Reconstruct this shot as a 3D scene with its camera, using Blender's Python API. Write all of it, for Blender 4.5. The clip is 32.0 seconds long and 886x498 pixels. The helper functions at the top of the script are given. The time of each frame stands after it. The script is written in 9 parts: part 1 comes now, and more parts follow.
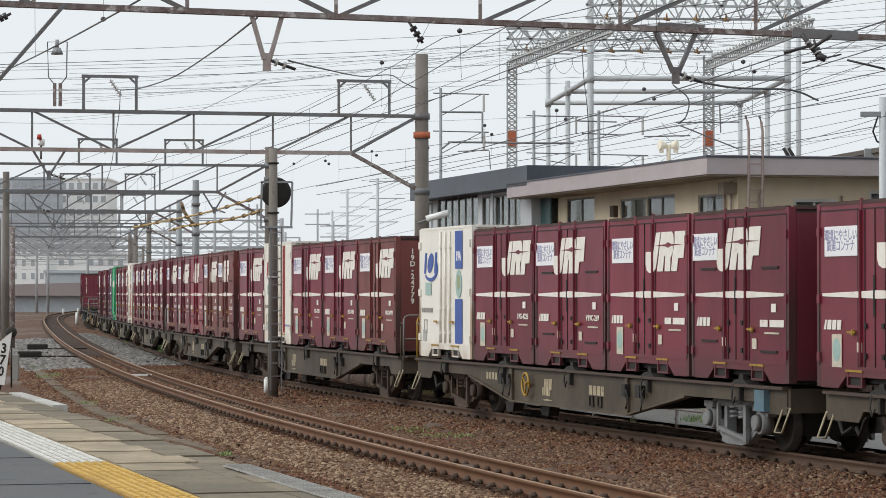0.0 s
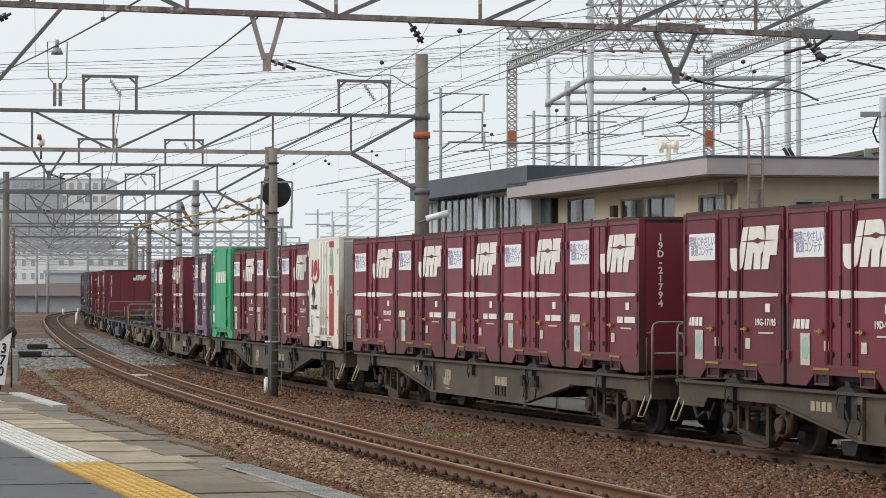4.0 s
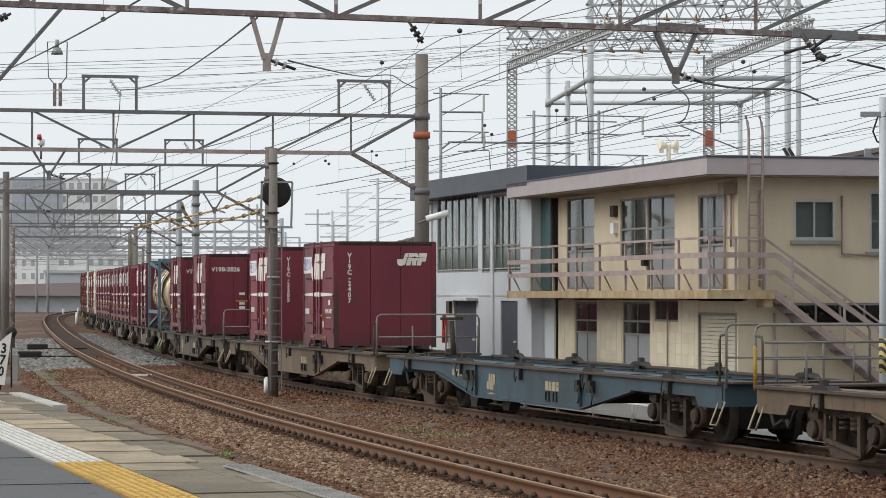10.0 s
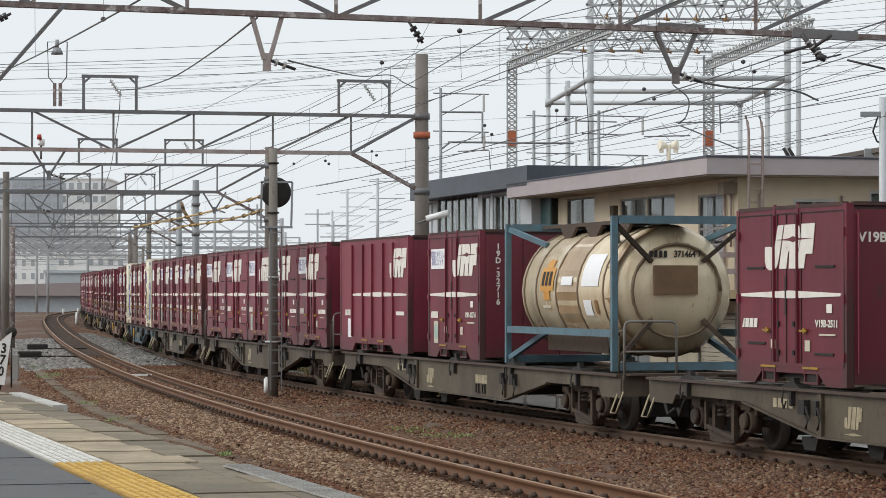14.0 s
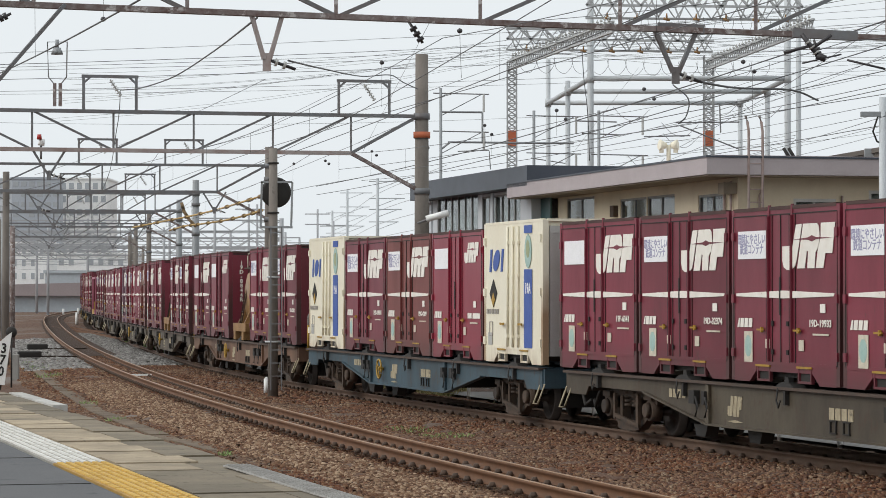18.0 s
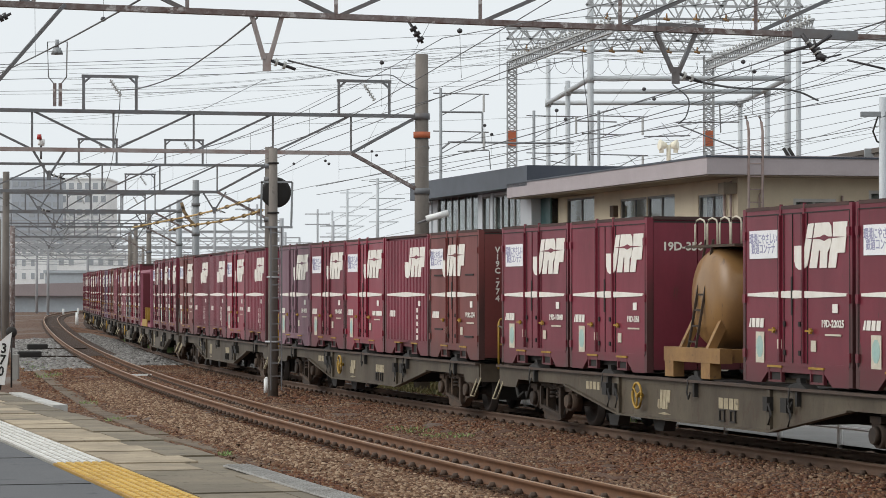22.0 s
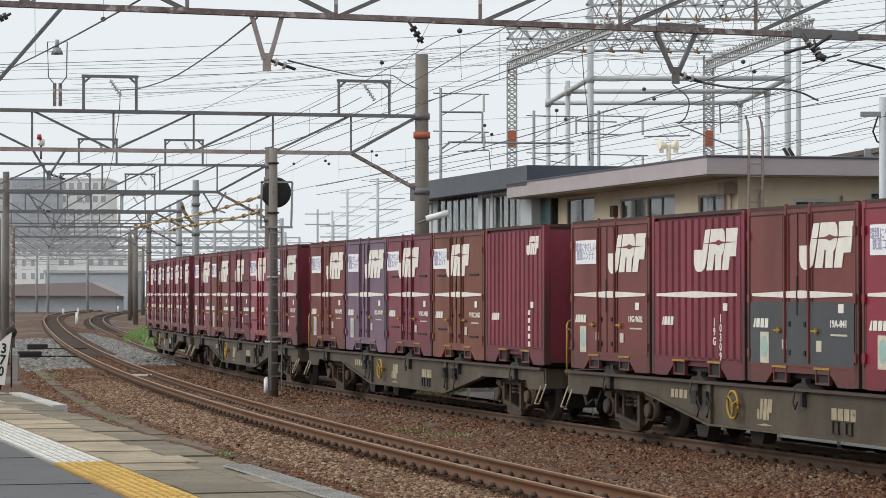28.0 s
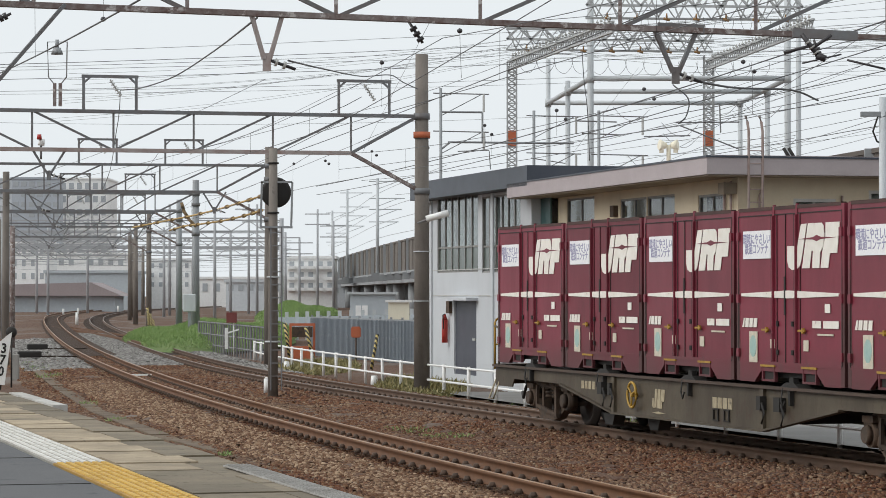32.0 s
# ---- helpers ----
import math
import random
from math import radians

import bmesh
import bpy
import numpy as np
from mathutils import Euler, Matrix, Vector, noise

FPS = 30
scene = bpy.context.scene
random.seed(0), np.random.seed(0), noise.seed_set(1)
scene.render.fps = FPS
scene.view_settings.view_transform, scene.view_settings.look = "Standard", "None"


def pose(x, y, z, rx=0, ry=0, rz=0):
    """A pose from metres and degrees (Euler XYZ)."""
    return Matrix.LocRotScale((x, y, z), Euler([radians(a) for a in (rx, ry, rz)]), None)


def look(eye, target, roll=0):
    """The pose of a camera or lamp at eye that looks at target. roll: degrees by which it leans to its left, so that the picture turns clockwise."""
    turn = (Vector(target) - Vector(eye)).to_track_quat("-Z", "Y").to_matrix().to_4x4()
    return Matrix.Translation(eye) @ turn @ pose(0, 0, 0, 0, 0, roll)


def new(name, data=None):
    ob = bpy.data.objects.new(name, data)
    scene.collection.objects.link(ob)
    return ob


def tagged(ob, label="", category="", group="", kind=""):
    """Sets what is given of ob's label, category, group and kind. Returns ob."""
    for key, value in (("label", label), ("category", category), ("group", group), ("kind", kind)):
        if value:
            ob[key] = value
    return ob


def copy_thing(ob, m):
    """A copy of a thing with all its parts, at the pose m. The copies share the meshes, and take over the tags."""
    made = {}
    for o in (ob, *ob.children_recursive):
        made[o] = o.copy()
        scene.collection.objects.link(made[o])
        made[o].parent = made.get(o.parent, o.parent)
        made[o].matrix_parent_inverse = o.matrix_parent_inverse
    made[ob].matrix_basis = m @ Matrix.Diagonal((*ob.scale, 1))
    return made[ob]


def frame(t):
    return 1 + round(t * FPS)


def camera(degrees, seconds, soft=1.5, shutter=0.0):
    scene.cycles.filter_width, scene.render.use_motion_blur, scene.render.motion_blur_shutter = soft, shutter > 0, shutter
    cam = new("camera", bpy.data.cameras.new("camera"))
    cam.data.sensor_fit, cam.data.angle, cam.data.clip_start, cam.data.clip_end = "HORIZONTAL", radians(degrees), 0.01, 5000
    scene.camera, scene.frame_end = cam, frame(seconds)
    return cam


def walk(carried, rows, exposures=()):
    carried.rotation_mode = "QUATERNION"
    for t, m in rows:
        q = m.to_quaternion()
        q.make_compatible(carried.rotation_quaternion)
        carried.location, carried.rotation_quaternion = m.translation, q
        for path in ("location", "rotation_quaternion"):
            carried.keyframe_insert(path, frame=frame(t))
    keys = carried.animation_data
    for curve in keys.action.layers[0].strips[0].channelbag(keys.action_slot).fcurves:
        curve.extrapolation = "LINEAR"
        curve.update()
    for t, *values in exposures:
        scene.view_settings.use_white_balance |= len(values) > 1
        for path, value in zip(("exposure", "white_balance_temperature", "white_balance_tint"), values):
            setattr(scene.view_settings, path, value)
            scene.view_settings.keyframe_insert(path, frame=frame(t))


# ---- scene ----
cam = camera(18.08, 32.0, soft=0.85)
CAM = look((0, 0, 2.29), (0, 100, 3.922))
walk(cam, [(0.0, CAM), (32.0, CAM)])

# ---- light: bright even overcast ----
world = bpy.data.worlds.new("overcast_sky")
scene.world = world
world.use_nodes = True
wt = world.node_tree
wn, wl = wt.nodes, wt.links
bg = wn["Background"]
sky = wn.new("ShaderNodeTexSky")
sky.sky_type = 'NISHITA'
sky.sun_disc = False
sky.sun_elevation, sky.sun_rotation = radians(37), radians(256)
sky.air_density, sky.dust_density, sky.ozone_density = 1.0, 6.0, 1.0
grey = wn.new("ShaderNodeHueSaturation")
grey.inputs["Saturation"].default_value = 0.25
grey.inputs["Value"].default_value = 0.09
veil = wn.new("ShaderNodeMix")
veil.data_type = 'RGBA'
veil.inputs["Factor"].default_value = 0.9
veil.inputs["B"].default_value = (0.845, 0.895, 0.925, 1)
wl.new(sky.outputs["Color"], grey.inputs["Color"])
wl.new(grey.outputs["Color"], veil.inputs["A"])
wl.new(veil.outputs["Result"], bg.inputs["Color"])
bg.inputs["Strength"].default_value = 1.05
sun = new("sun", bpy.data.lights.new("sun", 'SUN'))
sun.data.energy, sun.data.angle, sun.data.color = 1.5, radians(40), (1.0, 0.98, 0.95)
sun.matrix_world = look((-100, 15, 75), (0, 40, 0))
scene.view_settings.exposure = 0.0


# ---- materials ----
def tree_of(name):
    m = bpy.data.materials.new(name)
    m.use_nodes = True
    nt = m.node_tree
    return m, nt, nt.nodes["Principled BSDF"]


def mat(name, col, col2=None, rough=0.6, metal=0.0, scale=3.0, fine=40.0, amount=0.5, bump=0.15, jitter=0.0, dist=0.01, streak=0.0, wear=None, worn=0.64, low=None, grain=0.13):
    """Two-scale noise between col and col2, fine grain in value, bump; jitter varies pieces, streak stretches stains downwards."""
    m, nt, b = tree_of(name)
    n, l = nt.nodes, nt.links
    col2 = col2 or tuple(c * 0.6 for c in col)
    tc = n.new("ShaderNodeTexCoord")
    mp = n.new("ShaderNodeMapping")
    mp.inputs["Scale"].default_value = (1, 1, 1 - 0.85 * streak)
    l.new(tc.outputs["Object"], mp.inputs["Vector"])
    big = n.new("ShaderNodeTexNoise")
    big.inputs["Scale"].default_value, big.inputs["Detail"].default_value, big.inputs["Roughness"].default_value = scale, 6, 0.62
    l.new(mp.outputs["Vector"], big.inputs["Vector"])
    ramp = n.new("ShaderNodeMapRange")
    ramp.inputs["From Min"].default_value, ramp.inputs["From Max"].default_value = 0.35, 0.75
    ramp.inputs["To Max"].default_value = amount
    l.new(big.outputs["Fac"], ramp.inputs["Value"])
    mix = n.new("ShaderNodeMix")
    mix.data_type = 'RGBA'
    mix.inputs["A"].default_value, mix.inputs["B"].default_value = (*col, 1), (*col2, 1)
    l.new(ramp.outputs["Result"], mix.inputs["Factor"])
    small = n.new("ShaderNodeTexNoise")
    small.inputs["Scale"].default_value, small.inputs["Detail"].default_value = fine, 3
    l.new(tc.outputs["Object"], small.inputs["Vector"])
    val = n.new("ShaderNodeHueSaturation")
    vr = n.new("ShaderNodeMapRange")
    vr.inputs["To Min"].default_value, vr.inputs["To Max"].default_value = 1 - grain, 1 + grain
    l.new(small.outputs["Fac"], vr.inputs["Value"])
    last = vr.outputs["Result"]
    if jitter:
        oi = n.new("ShaderNodeObjectInfo")
        jr = n.new("ShaderNodeMapRange")
        jr.inputs["To Min"].default_value, jr.inputs["To Max"].default_value = 1 - jitter, 1 + jitter
        l.new(oi.outputs["Random"], jr.inputs["Value"])
        mul = n.new("ShaderNodeMath")
        mul.operation = 'MULTIPLY'
        l.new(last, mul.inputs[0])
        l.new(jr.outputs["Result"], mul.inputs[1])
        last = mul.outputs[0]
    l.new(last, val.inputs["Value"])
    l.new(mix.outputs["Result"], val.inputs["Color"])
    out = val.outputs["Color"]
    if low:
        # stains that creep up from the underside: colour, height at which they fade
        sx = n.new("ShaderNodeSeparateXYZ")
        l.new(tc.outputs["Object"], sx.inputs["Vector"])
        ad = n.new("ShaderNodeMath")
        ad.operation = 'MULTIPLY_ADD'
        ad.inputs[1].default_value, ad.inputs[2].default_value = 1.6, -0.8
        l.new(big.outputs["Fac"], ad.inputs[0])
        su = n.new("ShaderNodeMath")
        su.operation = 'ADD'
        l.new(sx.outputs["Z"], su.inputs[0])
        l.new(ad.outputs[0], su.inputs[1])
        lr = n.new("ShaderNodeMapRange")
        lr.inputs["From Min"].default_value, lr.inputs["From Max"].default_value = low[1] - low[2], low[1] + low[2]
        lr.inputs["To Min"].default_value, lr.inputs["To Max"].default_value = 0.85, 0.0
        l.new(su.outputs[0], lr.inputs["Value"])
        lm = n.new("ShaderNodeMix")
        lm.data_type = 'RGBA'
        lm.inputs["B"].default_value = (*low[0], 1)
        l.new(lr.outputs["Result"], lm.inputs["Factor"])
        l.new(out, lm.inputs["A"])
        out = lm.outputs["Result"]
    if wear:
        # small worn spots and scratches
        wn_ = n.new("ShaderNodeTexNoise")
        wn_.inputs["Scale"].default_value, wn_.inputs["Detail"].default_value, wn_.inputs["Roughness"].default_value = 5.0, 9, 0.72
        l.new(mp.outputs["Vector"], wn_.inputs["Vector"])
        wr = n.new("ShaderNodeMapRange")
        wr.inputs["From Min"].default_value, wr.inputs["From Max"].default_value, wr.inputs["To Max"].default_value = worn, worn + 0.06, 0.75
        l.new(wn_.outputs["Fac"], wr.inputs["Value"])
        wm = n.new("ShaderNodeMix")
        wm.data_type = 'RGBA'
        wm.inputs["B"].default_value = (*wear, 1)
        l.new(wr.outputs["Result"], wm.inputs["Factor"])
        l.new(out, wm.inputs["A"])
        out = wm.outputs["Result"]
    l.new(out, b.inputs["Base Color"])
    rr = n.new("ShaderNodeMapRange")
    rr.inputs["To Min"].default_value, rr.inputs["To Max"].default_value = max(0.05, rough - 0.12), min(1, rough + 0.12)
    l.new(big.outputs["Fac"], rr.inputs["Value"])
    l.new(rr.outputs["Result"], b.inputs["Roughness"])
    b.inputs["Metallic"].default_value = metal
    if bump:
        bp = n.new("ShaderNodeBump")
        bp.inputs["Strength"].default_value, bp.inputs["Distance"].default_value = bump, dist
        l.new(small.outputs["Fac"], bp.inputs["Height"])
        l.new(bp.outputs["Normal"], b.inputs["Normal"])
    return m


M_RED = mat("wine_red_paint", (0.195, 0.022, 0.040), (0.124, 0.017, 0.029), 0.42, scale=1.1, fine=25, amount=0.85, bump=0.04, streak=0.8, wear=(0.07, 0.03, 0.024), worn=0.60, grain=0.07, low=((0.055, 0.028, 0.024), 0.16, 0.38))
M_RED3 = mat("dull_wine_red_paint", (0.172, 0.018, 0.034), (0.10, 0.016, 0.024), 0.5, scale=0.9, fine=25, amount=0.9, bump=0.04, streak=0.85, wear=(0.06, 0.028, 0.022), worn=0.59, grain=0.07, low=((0.055, 0.028, 0.024), 0.16, 0.38))
M_RED4 = mat("wine_red_paint_fading", (0.225, 0.028, 0.050), (0.14, 0.022, 0.034), 0.5, scale=1.3, fine=25, amount=0.85, bump=0.04, streak=0.85, wear=(0.085, 0.04, 0.03), worn=0.61, grain=0.07, low=((0.055, 0.028, 0.024), 0.16, 0.38))
M_ROOFRIM = mat("grimy_roof_rim", (0.055, 0.028, 0.026), (0.10, 0.055, 0.045), 0.8, scale=3, amount=0.8, bump=0.08)
M_RED2 = mat("fresh_red_paint", (0.25, 0.014, 0.036), (0.18, 0.013, 0.028), 0.35, scale=1.2, fine=25, amount=0.5, bump=0.03, streak=0.8, wear=(0.10, 0.03, 0.025), worn=0.66, grain=0.07, low=((0.055, 0.028, 0.024), 0.02, 0.38))
M_BROWN = mat("faded_brown_red_paint", (0.19, 0.046, 0.040), (0.125, 0.032, 0.028), 0.5, scale=1.4, fine=25, amount=0.85, bump=0.05, streak=0.8, wear=(0.075, 0.036, 0.026), worn=0.60, grain=0.07, low=((0.055, 0.028, 0.024), 0.16, 0.38))
M_RUST = mat("orange_brown_paint", (0.185, 0.060, 0.036), (0.125, 0.036, 0.026), 0.55, scale=1.4, fine=25, amount=0.8, bump=0.05, streak=0.8, wear=(0.085, 0.04, 0.028), worn=0.62, grain=0.07)
M_PURPLE = mat("purple_paint", (0.165, 0.098, 0.155), (0.15, 0.088, 0.12), 0.45, scale=1.4, fine=25, amount=0.7, bump=0.04, streak=0.7, wear=(0.10, 0.06, 0.08), worn=0.64, grain=0.07)
M_MAUVE = mat("faded_mauve_paint", (0.20, 0.105, 0.135), (0.15, 0.075, 0.095), 0.55, scale=1.6, fine=25, amount=0.8, bump=0.04, streak=0.8, wear=(0.10, 0.06, 0.06), worn=0.63, grain=0.07)
M_WHITE = mat("white_marking_paint", (0.83, 0.80, 0.73), (0.64, 0.58, 0.49), 0.5, scale=5, amount=0.5, bump=0.02, grain=0.05, wear=(0.42, 0.30, 0.27), worn=0.64)
M_SIGN = mat("white_sign_plate", (0.86, 0.86, 0.87), (0.74, 0.73, 0.74), 0.45, scale=3, amount=0.4, bump=0.0)
M_BLUETXT = mat("blue_lettering", (0.27, 0.265, 0.42), (0.38, 0.37, 0.50), 0.5, scale=6, amount=0.5, bump=0.0)
M_CREAM = mat("cream_paint", (0.82, 0.775, 0.625), (0.64, 0.55, 0.39), 0.45, scale=1.6, fine=18, amount=0.4, bump=0.03, streak=0.8, wear=(0.32, 0.2, 0.1), worn=0.65, grain=0.07, low=((0.30, 0.17, 0.08), -0.02, 0.30))
M_OFFWHITE = mat("off_white_paint", (0.84, 0.815, 0.745), (0.66, 0.60, 0.50), 0.45, scale=1.6, fine=18, amount=0.4, bump=0.03, streak=0.85, wear=(0.32, 0.2, 0.1), worn=0.65, grain=0.07, low=((0.30, 0.17, 0.08), 0.02, 0.32))
M_GREEN = mat("green_container_paint", (0.025, 0.36, 0.155), (0.022, 0.26, 0.115), 0.45, scale=1.5, amount=0.5, bump=0.03, streak=0.7, wear=(0.06, 0.14, 0.08), worn=0.66, grain=0.07)
M_BLUE = mat("blue_stripe_paint", (0.045, 0.10, 0.36), None, 0.5, scale=3, amount=0.3, bump=0.0)
M_REDSTRIPE = mat("red_stripe_paint", (0.42, 0.035, 0.025), None, 0.5, scale=3, amount=0.3, bump=0.0)
M_YELLOW = mat("yellow_fitting_paint", (0.42, 0.25, 0.03), (0.16, 0.09, 0.03), 0.55, scale=6, amount=0.5, bump=0.05)
M_TEAL = mat("pale_green_sticker", (0.30, 0.46, 0.42), (0.45, 0.55, 0.5), 0.5, scale=9, amount=0.7, bump=0.0)
M_FRAMEB = mat("grey_stencil", (0.30, 0.28, 0.25), (0.42, 0.38, 0.33), 0.6, scale=7, amount=0.6, bump=0.0)
M_BADGE = mat("olive_badge", (0.34, 0.36, 0.18), (0.22, 0.3, 0.22), 0.5, scale=9, amount=0.7, bump=0.0)
M_BLACK = mat("black_fitting_and_shade", (0.016, 0.015, 0.014), (0.035, 0.028, 0.022), 0.7, scale=5, amount=0.6, bump=0.1)
M_WAGON = mat("grey_brown_wagon_paint", (0.100, 0.080, 0.052), (0.042, 0.030, 0.021), 0.6, scale=1.1, fine=18, amount=1.0, bump=0.06, jitter=0.15, streak=0.6, wear=(0.062, 0.036, 0.022), worn=0.55)
M_GREYRAIL = mat("pale_grey_handrail_paint", (0.21, 0.20, 0.185), (0.12, 0.105, 0.09), 0.6, scale=4, amount=0.7, bump=0.04)
M_WTAN = mat("tan_wagon_paint", (0.165, 0.118, 0.072), (0.085, 0.055, 0.036), 0.6, scale=1.0, fine=18, amount=0.9, bump=0.06, streak=0.7, wear=(0.075, 0.042, 0.026), worn=0.57)
M_WRUST = mat("rusted_wagon_paint", (0.165, 0.086, 0.048), (0.07, 0.036, 0.024), 0.65, scale=0.9, fine=18, amount=1.0, bump=0.08, streak=0.75, wear=(0.20, 0.155, 0.11), worn=0.62)
M_WBLUE = mat("blue_wagon_paint", (0.036, 0.078, 0.105), (0.034, 0.044, 0.048), 0.55, scale=1.2, fine=18, amount=0.95, bump=0.06, streak=0.6, wear=(0.055, 0.040, 0.030), worn=0.55)
M_BOGIE = mat("brake_dust_steel", (0.036, 0.026, 0.019), (0.105, 0.062, 0.037), 0.8, scale=5, fine=22, amount=0.95, bump=0.16, jitter=0.45, wear=(0.018, 0.015, 0.013), worn=0.55)
M_WHEEL = mat("dark_wheel_steel", (0.035, 0.030, 0.027), (0.07, 0.05, 0.04), 0.6, metal=0.4, scale=5, amount=0.6, bump=0.05)
M_TANK = mat("dirty_beige_tank", (0.78, 0.675, 0.49), (0.47, 0.325, 0.175), 0.25, metal=0.25, scale=1.6, fine=14, amount=0.75, bump=0.03, streak=0.85, low=((0.13, 0.078, 0.038), 0.62, 0.45), wear=(0.26, 0.15, 0.07), worn=0.61, grain=0.07)
M_TANKJ = mat("brown_tank_joint", (0.15, 0.10, 0.06), (0.24, 0.17, 0.10), 0.5, scale=3, amount=0.7, bump=0.05)
M_TANKD = mat("brown_stained_tank", (0.46, 0.325, 0.185), (0.28, 0.18, 0.095), 0.3, metal=0.2, scale=1.6, fine=14, amount=0.9, bump=0.03, streak=0.85)
M_TANKY = mat("ochre_tank", (0.295, 0.165, 0.06), (0.19, 0.10, 0.045), 0.33, scale=1.6, fine=14, amount=0.8, bump=0.04, streak=0.7, wear=(0.12, 0.07, 0.04), worn=0.60, grain=0.07)
M_TEALFRAME = mat("teal_frame_paint", (0.095, 0.185, 0.235), (0.085, 0.11, 0.12), 0.55, scale=3, amount=0.9, bump=0.05, wear=(0.10, 0.075, 0.055), worn=0.60)
M_PINKFRAME = mat("pinkish_red_frame_paint", (0.37, 0.115, 0.17), (0.27, 0.09, 0.115), 0.5, scale=3, amount=0.6, bump=0.05, wear=(0.12, 0.05, 0.04), worn=0.62)
M_SILVER = mat("silver_panel", (0.50, 0.50, 0.48), (0.38, 0.34, 0.28), 0.4, metal=0.3, scale=2, amount=0.4, bump=0.02)

M_RAIL = mat("rusty_rail_side", (0.135, 0.056, 0.020), (0.08, 0.036, 0.016), 0.75, scale=3, fine=30, amount=0.7, bump=0.1)
M_RAILTOP = mat("worn_rail_head", (0.31, 0.17, 0.076), (0.21, 0.115, 0.052), 0.45, metal=0.15, scale=2, amount=0.5, bump=0.02)
M_RAILDARK = mat("grimy_rail_side", (0.105, 0.058, 0.034), (0.06, 0.036, 0.024), 0.75, scale=3, fine=30, amount=0.7, bump=0.1)
M_RAILTOPD = mat("dull_rail_head", (0.17, 0.115, 0.078), (0.11, 0.075, 0.05), 0.4, metal=0.3, scale=2, amount=0.5, bump=0.02)
M_SLEEPER = mat("dark_brown_sleeper", (0.06, 0.042, 0.033), (0.10, 0.072, 0.058), 0.85, scale=4, amount=0.7, bump=0.2, jitter=0.3)
M_CLIP = mat("dark_rail_clip", (0.06, 0.038, 0.026), (0.11, 0.065, 0.04), 0.8, scale=8, amount=0.6, bump=0.1)
M_STEEL = mat("grey_gantry_steel", (0.185, 0.195, 0.205), (0.15, 0.115, 0.10), 0.6, metal=0.1, scale=2.2, fine=14, amount=0.8, bump=0.05, wear=(0.36, 0.33, 0.32), worn=0.63)
M_STEELR = mat("rusting_gantry_steel", (0.27, 0.235, 0.225), (0.10, 0.042, 0.03), 0.75, scale=6.5, fine=12, amount=1.0, bump=0.12, wear=(0.60, 0.57, 0.55), worn=0.545)
M_WIRE = mat("dark_wire", (0.11, 0.112, 0.115), None, 0.6, scale=3, amount=0.4, bump=0.0)
M_CONCPOLE = mat("weathered_concrete_pole", (0.22, 0.195, 0.17), (0.095, 0.08, 0.07), 0.85, scale=1.6, fine=30, amount=0.8, bump=0.12, streak=0.7, wear=(0.08, 0.07, 0.06), worn=0.62)
M_CONC = mat("grey_concrete", (0.30, 0.29, 0.27), (0.20, 0.19, 0.175), 0.85, scale=1.3, fine=30, amount=0.7, bump=0.1)
M_WPAINT = mat("white_paint", (0.82, 0.82, 0.80), (0.62, 0.59, 0.54), 0.55, scale=4, amount=0.4, bump=0.04)
M_PIPE = mat("pale_grey_pipe", (0.52, 0.545, 0.56), (0.42, 0.43, 0.43), 0.5, scale=2, amount=0.4, bump=0.03)
M_ORANGE = mat("orange_paint", (0.52, 0.135, 0.055), (0.35, 0.10, 0.05), 0.55, scale=4, amount=0.5, bump=0.05)
M_PORC = mat("glazed_insulator", (0.50, 0.50, 0.48), (0.36, 0.33, 0.3), 0.3, scale=5, amount=0.4, bump=0.0)
# distance haze is put into this pale steel colour, not the air
M_FARSTEEL = mat("haze_painted_steel", (0.40, 0.41, 0.425), (0.33, 0.33, 0.34), 0.7, scale=1, amount=0.5, bump=0.0)
M_STEELP = mat("pale_rust_spotted_steel", (0.42, 0.375, 0.36), (0.24, 0.13, 0.10), 0.7, scale=2.2, fine=12, amount=0.9, bump=0.08)
M_INSDARK = mat("dark_insulator", (0.045, 0.04, 0.042), None, 0.4, scale=5, amount=0.4, bump=0.0)


# ---- mesh helpers ----
def box(bm, c, s, m=None):
    hx, hy, hz = s[0] / 2, s[1] / 2, s[2] / 2
    vs = []
    for dz in (-hz, hz):
        for dx, dy in ((-hx, -hy), (hx, -hy), (hx, hy), (-hx, hy)):
            p = Vector((c[0] + dx, c[1] + dy, c[2] + dz))
            vs.append(bm.verts.new(m @ p if m else p))
    for f in ((3, 2, 1, 0), (4, 5, 6, 7), (0, 1, 5, 4), (1, 2, 6, 5), (2, 3, 7, 6), (3, 0, 4, 7)):
        bm.faces.new([vs[i] for i in f])


def beam(bm, p0, p1, w, hgt, up=(0, 0, 1)):
    """A rectangular bar from p0 to p1, w wide and hgt deep."""
    p0, p1 = Vector(p0), Vector(p1)
    d = (p1 - p0)
    ln = d.length
    x = d.normalized()
    y = Vector(up).cross(x)
    if y.length < 1e-4:
        y = Vector((0, 1, 0)).cross(x)
    y.normalize()
    z = x.cross(y)
    m = Matrix((x, y, z)).transposed().to_4x4()
    m.translation = (p0 + p1) / 2
    box(bm, (0, 0, 0), (ln, w, hgt), m)


